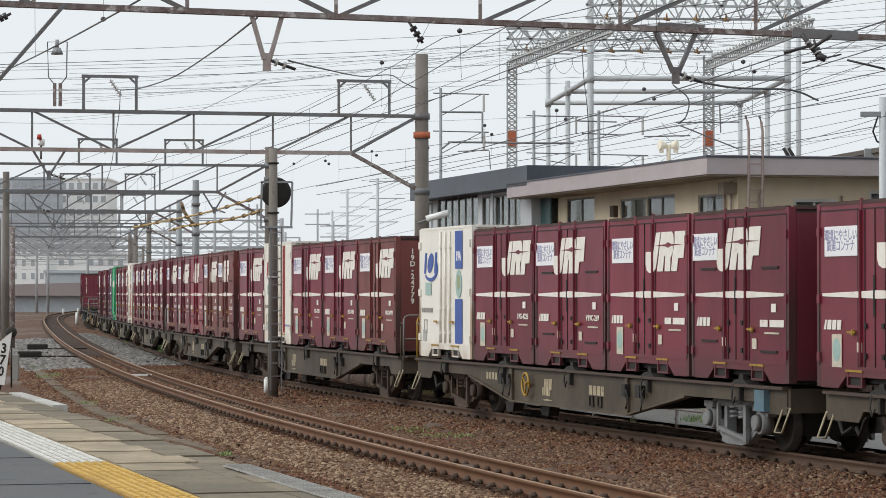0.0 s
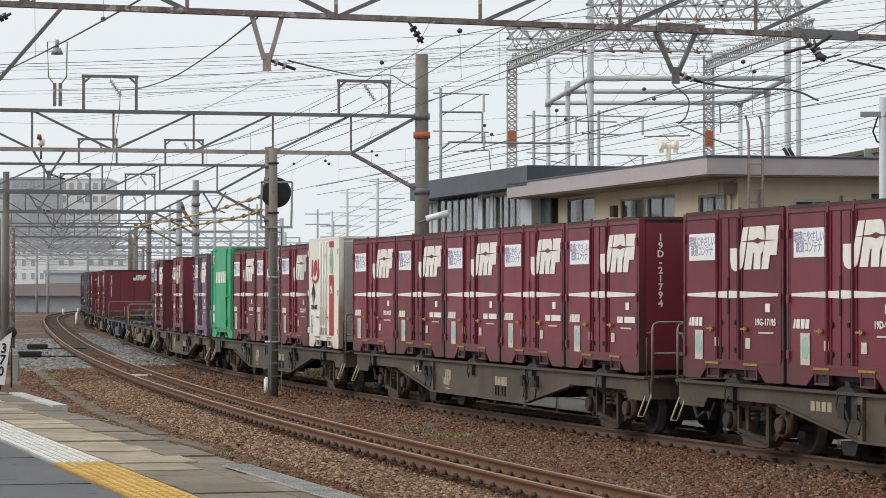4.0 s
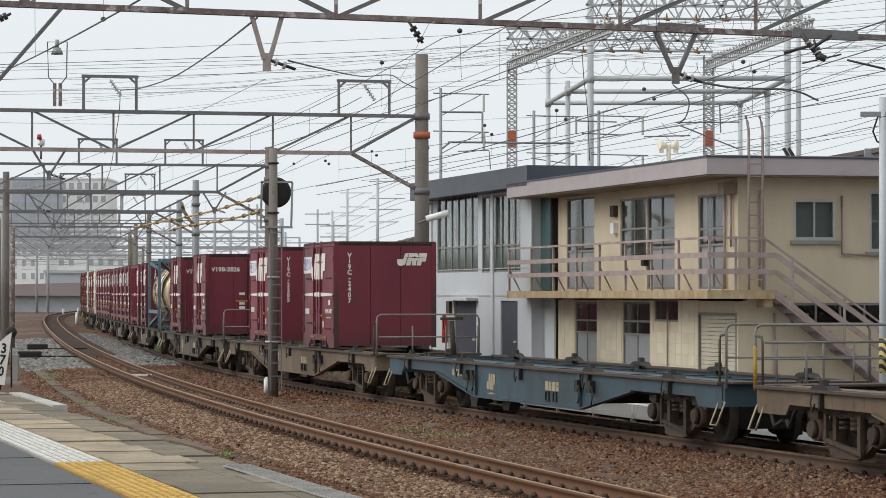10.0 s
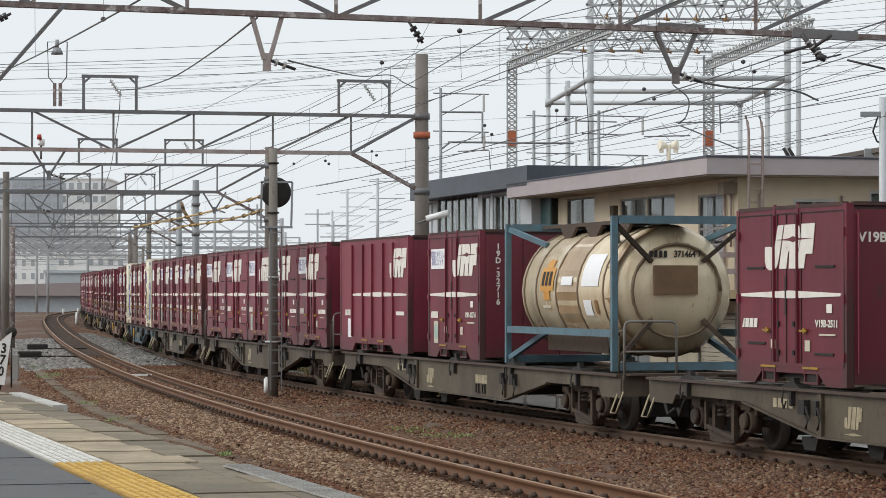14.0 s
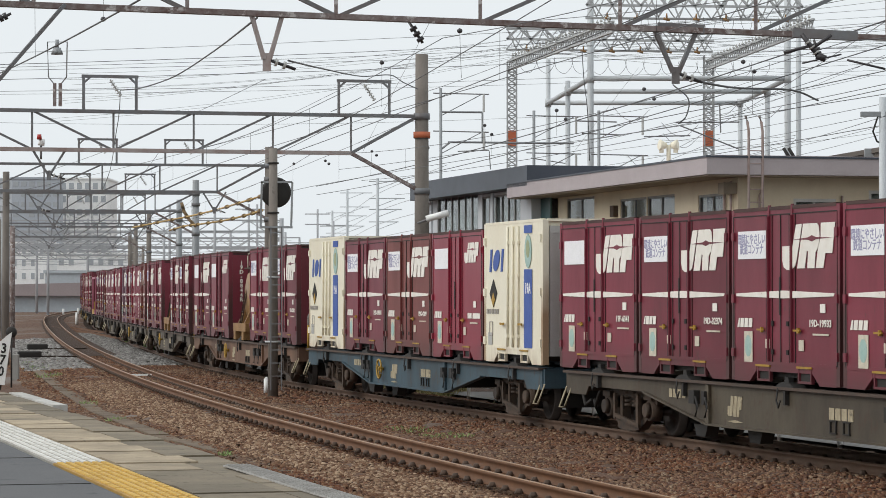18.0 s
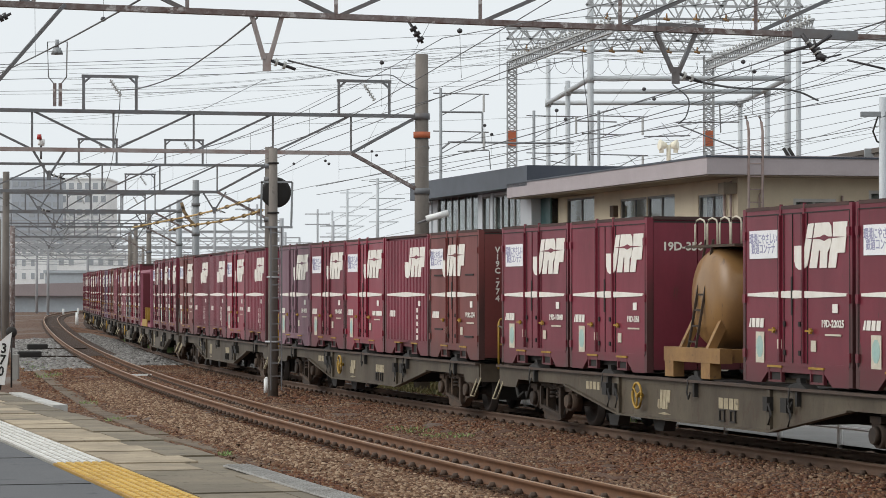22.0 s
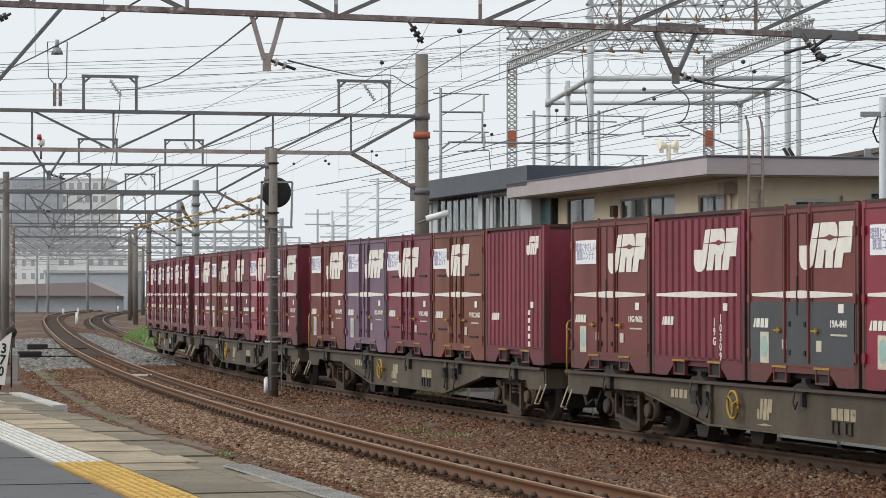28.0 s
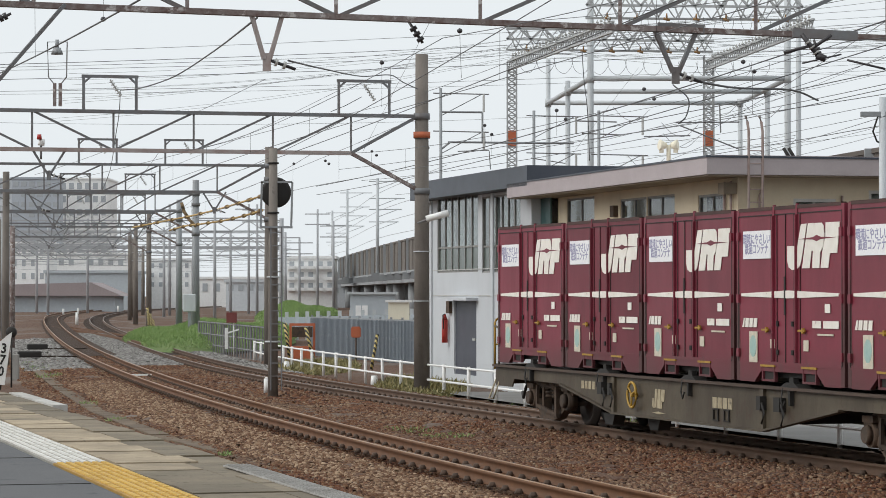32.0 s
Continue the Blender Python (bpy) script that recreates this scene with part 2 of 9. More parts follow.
def tube(bm, p0, p1, r, n=8, r2=None, cap=True):
    p0, p1 = Vector(p0), Vector(p1)
    r2 = r if r2 is None else r2
    x = (p1 - p0).normalized()
    a = Vector((0, 0, 1)) if abs(x.z) < 0.9 else Vector((1, 0, 0))
    y = a.cross(x).normalized()
    z = x.cross(y)
    ra, rb = [], []
    for i in range(n):
        t = 2 * math.pi * i / n
        o = y * math.cos(t) + z * math.sin(t)
        ra.append(bm.verts.new(p0 + o * r))
        rb.append(bm.verts.new(p1 + o * r2))
    for i in range(n):
        f = bm.faces.new((ra[i], ra[(i + 1) % n], rb[(i + 1) % n], rb[i]))
        f.smooth = n > 6
    if cap:
        bm.faces.new(ra[::-1])
        bm.faces.new(rb)


def bent(bm, pts, r, n=6):
    """A round bar through the points, joined at the bends."""
    pts = [Vector(p) for p in pts]
    rings = []
    for i, p in enumerate(pts):
        d = (pts[min(i + 1, len(pts) - 1)] - pts[max(i - 1, 0)]).normalized()
        a = Vector((0, 0, 1)) if abs(d.z) < 0.9 else Vector((1, 0, 0))
        y = a.cross(d).normalized()
        z = d.cross(y)
        rings.append([bm.verts.new(p + (y * math.cos(2 * math.pi * k / n) + z * math.sin(2 * math.pi * k / n)) * r) for k in range(n)])
    for a, b in zip(rings, rings[1:]):
        for k in range(n):
            f = bm.faces.new((a[k], a[(k + 1) % n], b[(k + 1) % n], b[k]))
            f.smooth = True
    bm.faces.new(rings[0][::-1])
    bm.faces.new(rings[-1])


def prism(bm, poly, d0, d1, m=None):
    """Extrudes the outline poly, points (x, z), from y = d0 to y = d1."""
    a = [bm.verts.new((m @ Vector((x, d0, z))) if m else (x, d0, z)) for x, z in poly]
    b = [bm.verts.new((m @ Vector((x, d1, z))) if m else (x, d1, z)) for x, z in poly]
    bm.faces.new(a)
    bm.faces.new(b[::-1])
    k = len(poly)
    for i in range(k):
        bm.faces.new((a[(i + 1) % k], a[i], b[i], b[(i + 1) % k]))


def lathe(bm, prof, n=16, m=None):
    """Turns the profile, points (x along the axis, radius), round the x axis."""
    rings = []
    for x, r in prof:
        ring = []
        for i in range(n):
            t = 2 * math.pi * i / n
            p = Vector((x, r * math.cos(t), r * math.sin(t)))
            ring.append(bm.verts.new(m @ p if m else p))
        rings.append(ring)
    for a, b in zip(rings, rings[1:]):
        for i in range(n):
            f = bm.faces.new((a[i], b[i], b[(i + 1) % n], a[(i + 1) % n]))
            f.smooth = True
    bm.faces.new(rings[0])
    bm.faces.new(rings[-1][::-1])


def mesh_of(name, bm, material):
    bmesh.ops.recalc_face_normals(bm, faces=bm.faces)
    me = bpy.data.meshes.new(name)
    bm.to_mesh(me)
    bm.free()
    me.materials.append(material)
    return me


def part(name, bm, material, parent=None, label=""):
    ob = new(name, mesh_of(name, bm, material))
    ob.parent = parent
    return tagged(ob, label)


def shared(name, me, parent, m):
    ob = new(name, me)
    ob.parent = parent
    ob.matrix_basis = m
    return ob


def raw_mesh(name, verts, faces, material):
    """One mesh out of numpy arrays of vertices and equal-sided faces."""
    me = bpy.data.meshes.new(name)
    nv, nf, k = len(verts), len(faces), faces.shape[1]
    me.vertices.add(nv)
    me.vertices.foreach_set("co", verts.astype(np.float32).ravel())
    me.loops.add(nf * k)
    me.loops.foreach_set("vertex_index", faces.astype(np.int32).ravel())
    me.polygons.add(nf)
    me.polygons.foreach_set("loop_start", np.arange(0, nf * k, k, dtype=np.int32))
    me.update(calc_edges=True)
    me.materials.append(material)
    return me


def thing(name, label, category, group="", m=None, kind=""):
    ob = new(name)
    if m is not None:
        ob.matrix_basis = m
    return tagged(ob, label, category, group, kind)


# ---- the lines of the two tracks ----
KNOT_S = (-70, -30, 0, 30, 60, 100, 140, 200, 300)
KNOT_K = (-0.000601, -0.000601, -0.00157, -0.002792, -0.00008, -0.0001, -0.000658, -0.000677, -0.000677)
LS = np.arange(-600.0, 600.0, 1.0)
lk = np.interp(LS, KNOT_S, KNOT_K)
lk[LS < -70] = 0.0
lth = np.cumsum(lk)
I0 = 600
lth = lth - lth[I0] + radians(15.448)
LX = np.cumsum(-np.sin(lth))
LX = LX - LX[I0] + 0.797
LY = np.cumsum(np.cos(lth))
LY = LY - LY[I0] + 57.0


def rise(y):
    """The land climbs a little in the distance."""
    t = np.clip((np.asarray(y, float) - 115) / 130, 0, 1)
    return 0.32 * t * t * (3 - 2 * t)


def freight(s):
    """Place and heading angle of the freight track, s metres up the line."""
    return float(np.interp(s, LS, LX)), float(np.interp(s, LS, LY)), float(np.interp(s, LS, lth))


def freight_x(y):
    return float(np.interp(y, LY, LX))


NEAR_C = (-0.2118, 1.3998, -2.4874, 2.6791, -17.2589, -12.2039)


def near_x(y):
    t = (np.clip(y, 28, 340) - 100) / 100
    v = np.polyval(NEAR_C, t)
    return v + (y - 28) * -0.222 * (y < 28) + (y - 340) * -0.05 * (y > 340)


def near_line(y):
    e = 0.5
    th = math.atan2(-(near_x(y + e) - near_x(y - e)), 2 * e)
    return float(near_x(y)), float(y), th


# ---- ground ----
m, nt, b = tree_of("railway_ground")
n, l = nt.nodes, nt.links
geo = n.new("ShaderNodeNewGeometry")


def noise_at(scale, detail=5, rough=0.6):
    x = n.new("ShaderNodeTexNoise")
    x.inputs["Scale"].default_value, x.inputs["Detail"].default_value, x.inputs["Roughness"].default_value = scale, detail, rough
    l.new(geo.outputs["Position"], x.inputs["Vector"])
    return x


def blend(fac, a, b_):
    x = n.new("ShaderNodeMix")
    x.data_type = 'RGBA'
    if isinstance(fac, float):
        x.inputs["Factor"].default_value = fac
    else:
        l.new(fac, x.inputs["Factor"])
    for k, v in (("A", a), ("B", b_)):
        if isinstance(v, tuple):
            x.inputs[k].default_value = (*v, 1)
        else:
            l.new(v, x.inputs[k])
    return x.outputs["Result"]


def ranged(v, a, b_, c=0.0, d=1.0):
    x = n.new("ShaderNodeMapRange")
    for k, w in zip(("From Min", "From Max", "To Min", "To Max"), (a, b_, c, d)):
        x.inputs[k].default_value = w
    l.new(v, x.inputs["Value"])
    return x.outputs["Result"]


vor = n.new("ShaderNodeTexVoronoi")
vor.inputs["Scale"].default_value = 17
l.new(geo.outputs["Position"], vor.inputs["Vector"])
sep = n.new("ShaderNodeSeparateColor")
l.new(vor.outputs["Color"], sep.inputs["Color"])
stone = blend(sep.outputs["Red"], (0.064, 0.030, 0.017), (0.16, 0.087, 0.051))
patch = noise_at(0.35)
dirt = blend(ranged(patch.outputs["Fac"], 0.42, 0.62), stone, (0.105, 0.054, 0.031))
greyp = noise_at(0.12, 3)
stone2 = blend(ranged(greyp.outputs["Fac"], 0.5, 0.66, 0, 0.7), dirt, (0.19, 0.172, 0.155))
green = noise_at(0.8, 6, 0.7)
cover = blend(ranged(green.outputs["Fac"], 0.66, 0.76, 0, 0.55), stone2, (0.085, 0.10, 0.035))
l.new(cover, b.inputs["Base Color"])
b.inputs["Roughness"].default_value = 0.95
bp = n.new("ShaderNodeBump")
bp.inputs["Strength"].default_value, bp.inputs["Distance"].default_value = 0.8, 0.03
l.new(vor.outputs["Distance"], bp.inputs["Height"])
l.new(bp.outputs["Normal"], b.inputs["Normal"])
M_GROUND = m


def ground_z(x, y):
    """Level of the land: ballast height by the tracks, lower beyond the freight track."""
    fx = np.interp(y, LY, LX)
    side = np.clip((x - fx - 1.6) / 1.2, 0, 1)
    z = -0.178 - 0.12 * side
    left = np.clip((near_x(y) - x - 1.5) / 1.2, 0, 1)
    z = z - 0.09 * left
    mid = np.clip(np.minimum(fx - 1.5 - x, x - near_x(y) - 1.5) / 0.5, 0, 1)
    z = z - 0.05 * mid
    return z + rise(y)


gx = np.unique(np.concatenate([np.linspace(-1500, -80, 24), np.linspace(-80, -14, 60), np.linspace(-14, 14, 160), np.linspace(14, 60, 40), np.linspace(60, 1500, 24)]))
gy = np.unique(np.concatenate([np.linspace(-400, 0, 20), np.linspace(0, 22, 20), np.linspace(22, 80, 190), np.linspace(80, 200, 120), np.linspace(200, 420, 60), np.linspace(420, 3000, 20)]))
GX, GY = np.meshgrid(gx, gy)
GZ = ground_z(GX, GY)
wob = np.random.RandomState(3).normal(0, 0.022, GZ.shape) * ((GY > 15) & (GY < 110) & (abs(GX) < 30))
verts = np.stack([GX, GY, GZ + wob], -1).reshape(-1, 3)
ny_, nx_ = GX.shape
ii = np.arange(ny_ * nx_).reshape(ny_, nx_)
faces = np.stack([ii[:-1, :-1], ii[:-1, 1:], ii[1:, 1:], ii[1:, :-1]], -1).reshape(-1, 4)
ground = new("ground", raw_mesh("ground", verts, faces, M_GROUND))
tagged(ground, "reddish-brown gravel and ballast beside the tracks", "ground", kind="structure")


# ---- tracks ----
def swept(name, line, ys, prof, material, off, dz=0.0):
    """A profile (across, up) carried along a track line at a sideways offset; closed."""
    k = len(prof)
    V = []
    for y in ys:
        x0, y0, th = line(y)
        c, s_ = math.cos(th), math.sin(th)
        for a, u in prof:
            w = off + a
            V.append((x0 + w * c, y0 + w * s_, u + dz + float(rise(y0))))
    V = np.array(V)
    F = []
    for i in range(len(ys) - 1):
        for j in range(k):
            a, c_ = i * k + j, i * k + (j + 1) % k
            F.append((a, c_, c_ + k, a + k))
    me = raw_mesh(name, V, np.array(F), material)
    return me


RAILP = [(-0.0325, 0.0), (0.0325, 0.0), (0.0325, -0.035), (0.009, -0.05), (0.009, -0.125), (0.062, -0.14), (0.062, -0.153), (-0.062, -0.153), (-0.062, -0.14), (-0.009, -0.125), (-0.009, -0.05), (-0.0325, -0.035)]
HEADP = [(-0.026, 0.003), (0.026, 0.003), (0.026, -0.006), (-0.026, -0.006)]


def railway(name, line, ys, cant, label, side=M_RAIL, head=M_RAILTOP):
    tr = thing(name, label, "track", kind="structure")
    for off, dz in ((-0.5335, cant), (0.5335, 0.0)):
        r = new("rail", swept("rail", line, ys, RAILP, side, off, dz))
        r.parent = tr
        hd = new("rail_head", swept("rail_head", line, ys, HEADP, head, off, dz))
        hd.parent = r
    return tr


ys_f = np.concatenate([np.arange(-120, 20, 10), np.arange(20, 120, 1.5), np.arange(120, 300, 4), np.arange(300, 470, 8)])
ys_n = np.concatenate([np.arange(-60, 20, 10), np.arange(20, 120, 1.5), np.arange(120, 300, 4), np.arange(300, 470, 8)])


def freight_line(y):
    return freight_x(y), float(y), float(np.interp(y, LY, lth))


freight_track = railway("freight_track", freight_line, ys_f, 0.0, "grimy rails of the freight track on dark sleepers", M_RAILDARK, M_RAILTOPD)
near_track = railway("near_track", near_line, ys_n, 0.07, "rusty canted rails of the empty track on dark sleepers")

# ---- the freight train ----
LAG_T = (0, 1, 2.6, 3.4, 5.5, 6, 7, 8.5, 10, 11.5, 13, 14.4, 16.5, 18, 19.5, 20.8, 22.2, 24, 25.2, 27.6, 29, 30.4, 32)
LAG = (0.45, 0.75, 1.09, 1.24, 1.54, 1.6, 1.71, 1.79, 1.77, 1.75, 1.62, 1.53, 1.33, 1.18, 0.88, 0.69, 0.52, 0.23, 0.08, 0.07, -0.02, -0.14, -0.28)
PITCH = 20.4
lag_fit = np.polyfit(np.array(LAG_T) / 16 - 1, LAG, 7)
SLOT, FIRST = 3.824, -9.5055
LEAN = 0.25
RIDERS = []


def ride(off, t):
    """Pose at t of a wagon whose middle lies off metres behind the front of the reckoning."""
    s = off - 14.1746 * t + float(np.polyval(lag_fit, t / 16 - 1))
    x0, y0, _ = freight(s - 7.1)
    x1, y1, _ = freight(s + 7.1)
    fwd = Vector((x0 - x1, y0 - y1))
    z = float(rise((y0 + y1) / 2))
    return pose((x0 + x1) / 2, (y0 + y1) / 2, z, 0, 0, math.degrees(math.atan2(fwd.y, fwd.x)))


CL, CH, CW = 3.715, 2.5, 2.45
SY = -CW / 2


def side_x(u, length=CL):
    return -length / 2 + u * length


def plate(name, u0, u1, z0, z1, material, parent, proud=0.004, length=CL, label=""):
    bm = bmesh.new()
    x0, x1 = side_x(u0, length), side_x(u1, length)
    box(bm, ((x0 + x1) / 2, SY - proud / 2 - 0.004, (z0 + z1) / 2), (x1 - x0, proud + 0.004, z1 - z0))
    return part(name, bm, material, parent, label)


def end_plate(name, y0, y1, z0, z1, material, parent, length=CL, label=""):
    bm = bmesh.new()
    box(bm, (length / 2 + 0.006, (y0 + y1) / 2, (z0 + z1) / 2), (0.012, abs(y1 - y0), z1 - z0))
    return part(name, bm, material, parent, label)


TEXTS = {}


def text_mesh(body, size, material):
    key = (body, size, material.name)
    if key not in TEXTS:
        cu = bpy.data.curves.new("lettering", 'FONT')
        cu.body, cu.size, cu.align_x, cu.align_y = body, size, 'CENTER', 'CENTER'
        cu.extrude = 0.002
        cu.offset = size * (0.012 if material.name.startswith("blue") else 0.03)
        cu.resolution_u = 2
        cu.space_line = 0.85
        ob = new("lettering", cu)
        bpy.context.view_layer.update()
        me = bpy.data.meshes.new_from_object(ob.evaluated_get(bpy.context.evaluated_depsgraph_get()))
        bpy.data.objects.remove(ob)
        me.materials.clear()
        me.materials.append(material)
        TEXTS[key] = me
    return TEXTS[key]


def lettering(body, size, material, parent, where, face='side', wide=1.0):
    m = Matrix.Translation(where) @ (pose(0, 0, 0, 90, 0, 0) if face == 'side' else pose(0, 0, 0, 90, 0, 90)) @ Matrix.Diagonal((wide, 1, 1, 1))
    return shared("lettering", text_mesh(body, size, material), parent, m)


def logo(parent, x0, x1, z0, z1, body_mat, face='side', length=CL):
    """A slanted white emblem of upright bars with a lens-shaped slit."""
    def put(u, v):
        return (x0 + (x1 - x0) * u, z0 + (z1 - z0) * v)
    m = None if face == 'side' else Matrix.Translation((length / 2 + 0.012 + SY, 0, 0)) @ pose(0, 0, 0, 0, 0, 90)
    d0, d1 = SY - 0.008, SY
    if face != 'side':
        m = Matrix.Translation((length / 2, 0, 0)) @ pose(0, 0, 0, 0, 0, 90)
        d0, d1 = -0.016, 0.0
    bm = bmesh.new()
    for poly in (((0.0, 0.52), (0.145, 0.52), (0.20, 0.50), (0.27, 0.98), (0.385, 0.99), (0.285, 0.25), (0.25, 0.08), (0.17, 0.0), (0.09, 0.0), (0.03, 0.06), (0.0, 0.2)),
                 ((0.29, 0.03), (0.435, 0.03), (0.475, 0.40), (0.50, 0.40), (0.485, 0.03), (0.62, 0.03), (0.635, 0.36), (0.69, 0.48), (0.715, 0.72), (0.70, 0.92), (0.66, 0.99), (0.405, 0.99)),
                 ((0.645, 0.03), (0.785, 0.03), (0.82, 0.34), (0.95, 0.34), (1.0, 0.99), (0.74, 0.99), (0.735, 0.70), (0.68, 0.40))):
        prism(bm, [put(*p) for p in poly], d0, d1, m)
    em = part("emblem", bm, M_WHITE, parent, "white slanted emblem")
    bm = bmesh.new()
    prism(bm, [put(*p) for p in ((0.22, 0.66), (0.50, 0.69), (0.575, 0.735), (0.65, 0.69), (0.96, 0.67), (0.65, 0.645), (0.575, 0.60), (0.50, 0.64))], d0 - 0.004, d1, m)
    part("slit", bm, body_mat, em)
    return em


def shell(root, mt, length=CL, ht=CH, lip=None, inset=0.012):
    """Body, corner posts, rails, corner castings and lifting pockets common to the boxes."""
    bm = bmesh.new()
    box(bm, (0, 0, ht / 2 + 0.07), (length - 0.10, CW - inset, ht - 0.2))
    part("body", bm, mt, root)
    post = bmesh.new()
    box(post, (0, 0, 0), (0.11, 0.11, ht - 0.04))
    me = mesh_of("corner_post", post, mt)
    for sx in (-1, 1):
        for sy in (-1, 1):
            shared("corner_post", me, root, Matrix.Translation((sx * (length / 2 - 0.055), sy * (CW / 2 - 0.055), ht / 2)))
    bm = bmesh.new()
    for sy in (-1, 1):
        box(bm, (0, sy * (CW / 2 - 0.04), ht - 0.025), (length - 0.2, 0.085, 0.05))
    for sx in (-1, 1):
        box(bm, (sx * (length / 2 - 0.04), 0, ht - 0.025), (0.085, CW - 0.2, 0.05))
    box(bm, (0, 0, ht - 0.03), (length - 0.16, CW - 0.16, 0.03))
    part("roof", bm, M_ROOFRIM if mt is M_RED else mt, root)
    for sx in (-1, 1):
        bm = bmesh.new()
        a, c = length / 2 - 0.11, 0.97 if length < 4 else 1.6
        prism(bm, [(sx * a, 0.01), (sx * (c + 0.24), 0.01), (sx * c, 0.17), (sx * c, 0.27), (sx * a, 0.27)], SY + 0.002, SY + 0.07)
        part("bottom_rail", bm, mt, root)
    # shade under the box is put in as a black block
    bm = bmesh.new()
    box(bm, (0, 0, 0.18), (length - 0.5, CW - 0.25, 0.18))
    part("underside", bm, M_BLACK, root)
    # pocket openings are solid blocks with their shade painted black
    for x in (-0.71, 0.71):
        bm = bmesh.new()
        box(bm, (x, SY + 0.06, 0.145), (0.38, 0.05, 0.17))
        pk = part("fork_pocket", bm, M_BLACK, root, "lifting pocket, its shade put in as a black block")
        bm = bmesh.new()
        box(bm, (x, SY + 0.018, 0.25), (0.50, 0.065, 0.03))
        part("pocket_lip", bm, lip or M_YELLOW, pk, "worn yellow pocket lip")
    bm = bmesh.new()
    box(bm, (0, SY + 0.02, 0.285), (length - 0.22, 0.05, 0.05))
    for x in (-0.71, 0.71):
        for sx in (-0.21, 0.21):
            box(bm, (x + sx, SY + 0.025, 0.16), (0.035, 0.05, 0.21))
        box(bm, (x, SY + 0.025, 0.045), (0.46, 0.05, 0.03))
    part("side_sill", bm, mt, root)


def mini_emblem(root, u0, u1, length=CL):
    """The emblem again, small, as four slanted bars."""
    bm = bmesh.new()
    x0, w = side_x(u0, length), (u1 - u0) * length
    for a, b_ in ((0.0, 0.14), (0.2, 0.42), (0.48, 0.7), (0.76, 0.98)):
        prism(bm, [(x0 + w * a, 0.79), (x0 + w * b_, 0.79), (x0 + w * b_ + 0.02, 0.92), (x0 + w * a + (0.02 if a else 0.06), 0.92)], SY - 0.008, SY)
    part("emblem_bar", bm, M_WHITE, root)


def small_marks(root, mt, sticker=True):
    mini_emblem(root, 0.06, 0.205)
    if sticker:
        st_ = plate("sticker", 0.13, 0.21, 0.29, 0.73, M_DIMWHITE, root)
        bm = bmesh.new()
        x, z = side_x(0.17), 0.52
        prism(bm, [(x + 0.12 * math.cos(a * 0.628), z + 0.16 * math.sin(a * 0.628)) for a in range(10)], SY - 0.014, SY - 0.002)
        part("sticker_picture", bm, M_TEAL, st_)
    plate("mark", 0.835, 0.88, 1.01, 1.13, M_WHITE, root)
    plate("mark", 0.335, 0.375, 0.50, 0.63, M_DIMWHITE, root)
    plate("mark", 0.645, 0.69, 0.48, 0.63, M_DIMWHITE, root)
    plate("mark", 0.77, 0.91, 0.70, 0.725, M_DIMWHITE, root)


def lens(root, mt_, thick=0.055, u0=0.05, u1=0.955, length=CL):
    bm = bmesh.new()
    xa, xb = side_x(u0, length), side_x(u1, length)
    mid = (xa + xb) / 2
    prism(bm, [(xa, 1.235), (mid, 1.26 - thick), (xb, 1.235), (xb, 1.275), (mid, 1.26 + thick), (xa, 1.275)], SY - 0.009, SY + 0.01)
    return part("white_band", bm, mt_, root, "tapered white band")


def door_frame(root, mt):
    """Side doors: raised locking posts with a recess between, hinges, yellow handles."""
    for u in (0.365, 0.58):
        bm = bmesh.new()
        box(bm, (side_x(u), SY + 0.005, 1.34), (0.06, 0.06, 2.05))
        box(bm, (side_x(u) + 0.01, SY - 0.02, 1.34), (0.026, 0.03, 2.05))
        tube(bm, (side_x(u), SY + 0.01, 2.36), (side_x(u), SY + 0.01, 2.522), 0.034, 6, 0.026)
        part("lock_post", bm, mt, root)
    bm = bmesh.new()
    for u in (0.02, 0.34, 0.395, 0.475, 0.555, 0.61, 0.98):
        box(bm, (side_x(u), SY + 0.001, 1.34), (0.014, 0.012, 2.08))
    for z in (0.295, 2.385):
        box(bm, (0, SY + 0.001, z), (CL * 0.96, 0.011, 0.014))
    box(bm, (side_x(0.472), SY - 0.004, 1.24), (0.05, 0.016, 0.54))
    for u in (0.405, 0.545):
        for z in (0.45, 0.85):
            box(bm, (side_x(u), SY - 0.012, z), (0.06, 0.02, 0.07))
    part("door_seam", bm, M_BLACK, root)
    for u in (0.30, 0.64):
        bm = bmesh.new()
        box(bm, (side_x(u), SY - 0.03, 0.76), (0.22, 0.025, 0.026))
        box(bm, (side_x(u) + 0.05, SY - 0.03, 0.76), (0.04, 0.035, 0.075))
        part("door_handle", bm, M_YELLOW, root, "yellow door handle")
    for u in (0.022, 0.978):
        for z in (0.42, 1.2, 2.1):
            bm = bmesh.new()
            box(bm, (side_x(u), SY - 0.012, z), (0.09, 0.03, 0.12))
            part("hinge", bm, mt, root)


SIGN_W = "環境にやさしい\n鉄道コンテナ"


def sign(root, blank=False, u=0.205):
    s = plate("sign_plate", u - 0.135, u + 0.135, 1.77, 2.17, M_SIGN, root, label="white sign with blue lettering")
    if not blank:
        lettering(SIGN_W, 0.165, M_BLUETXT, s, (side_x(u), SY - 0.011, 1.97), 'side', 0.86)


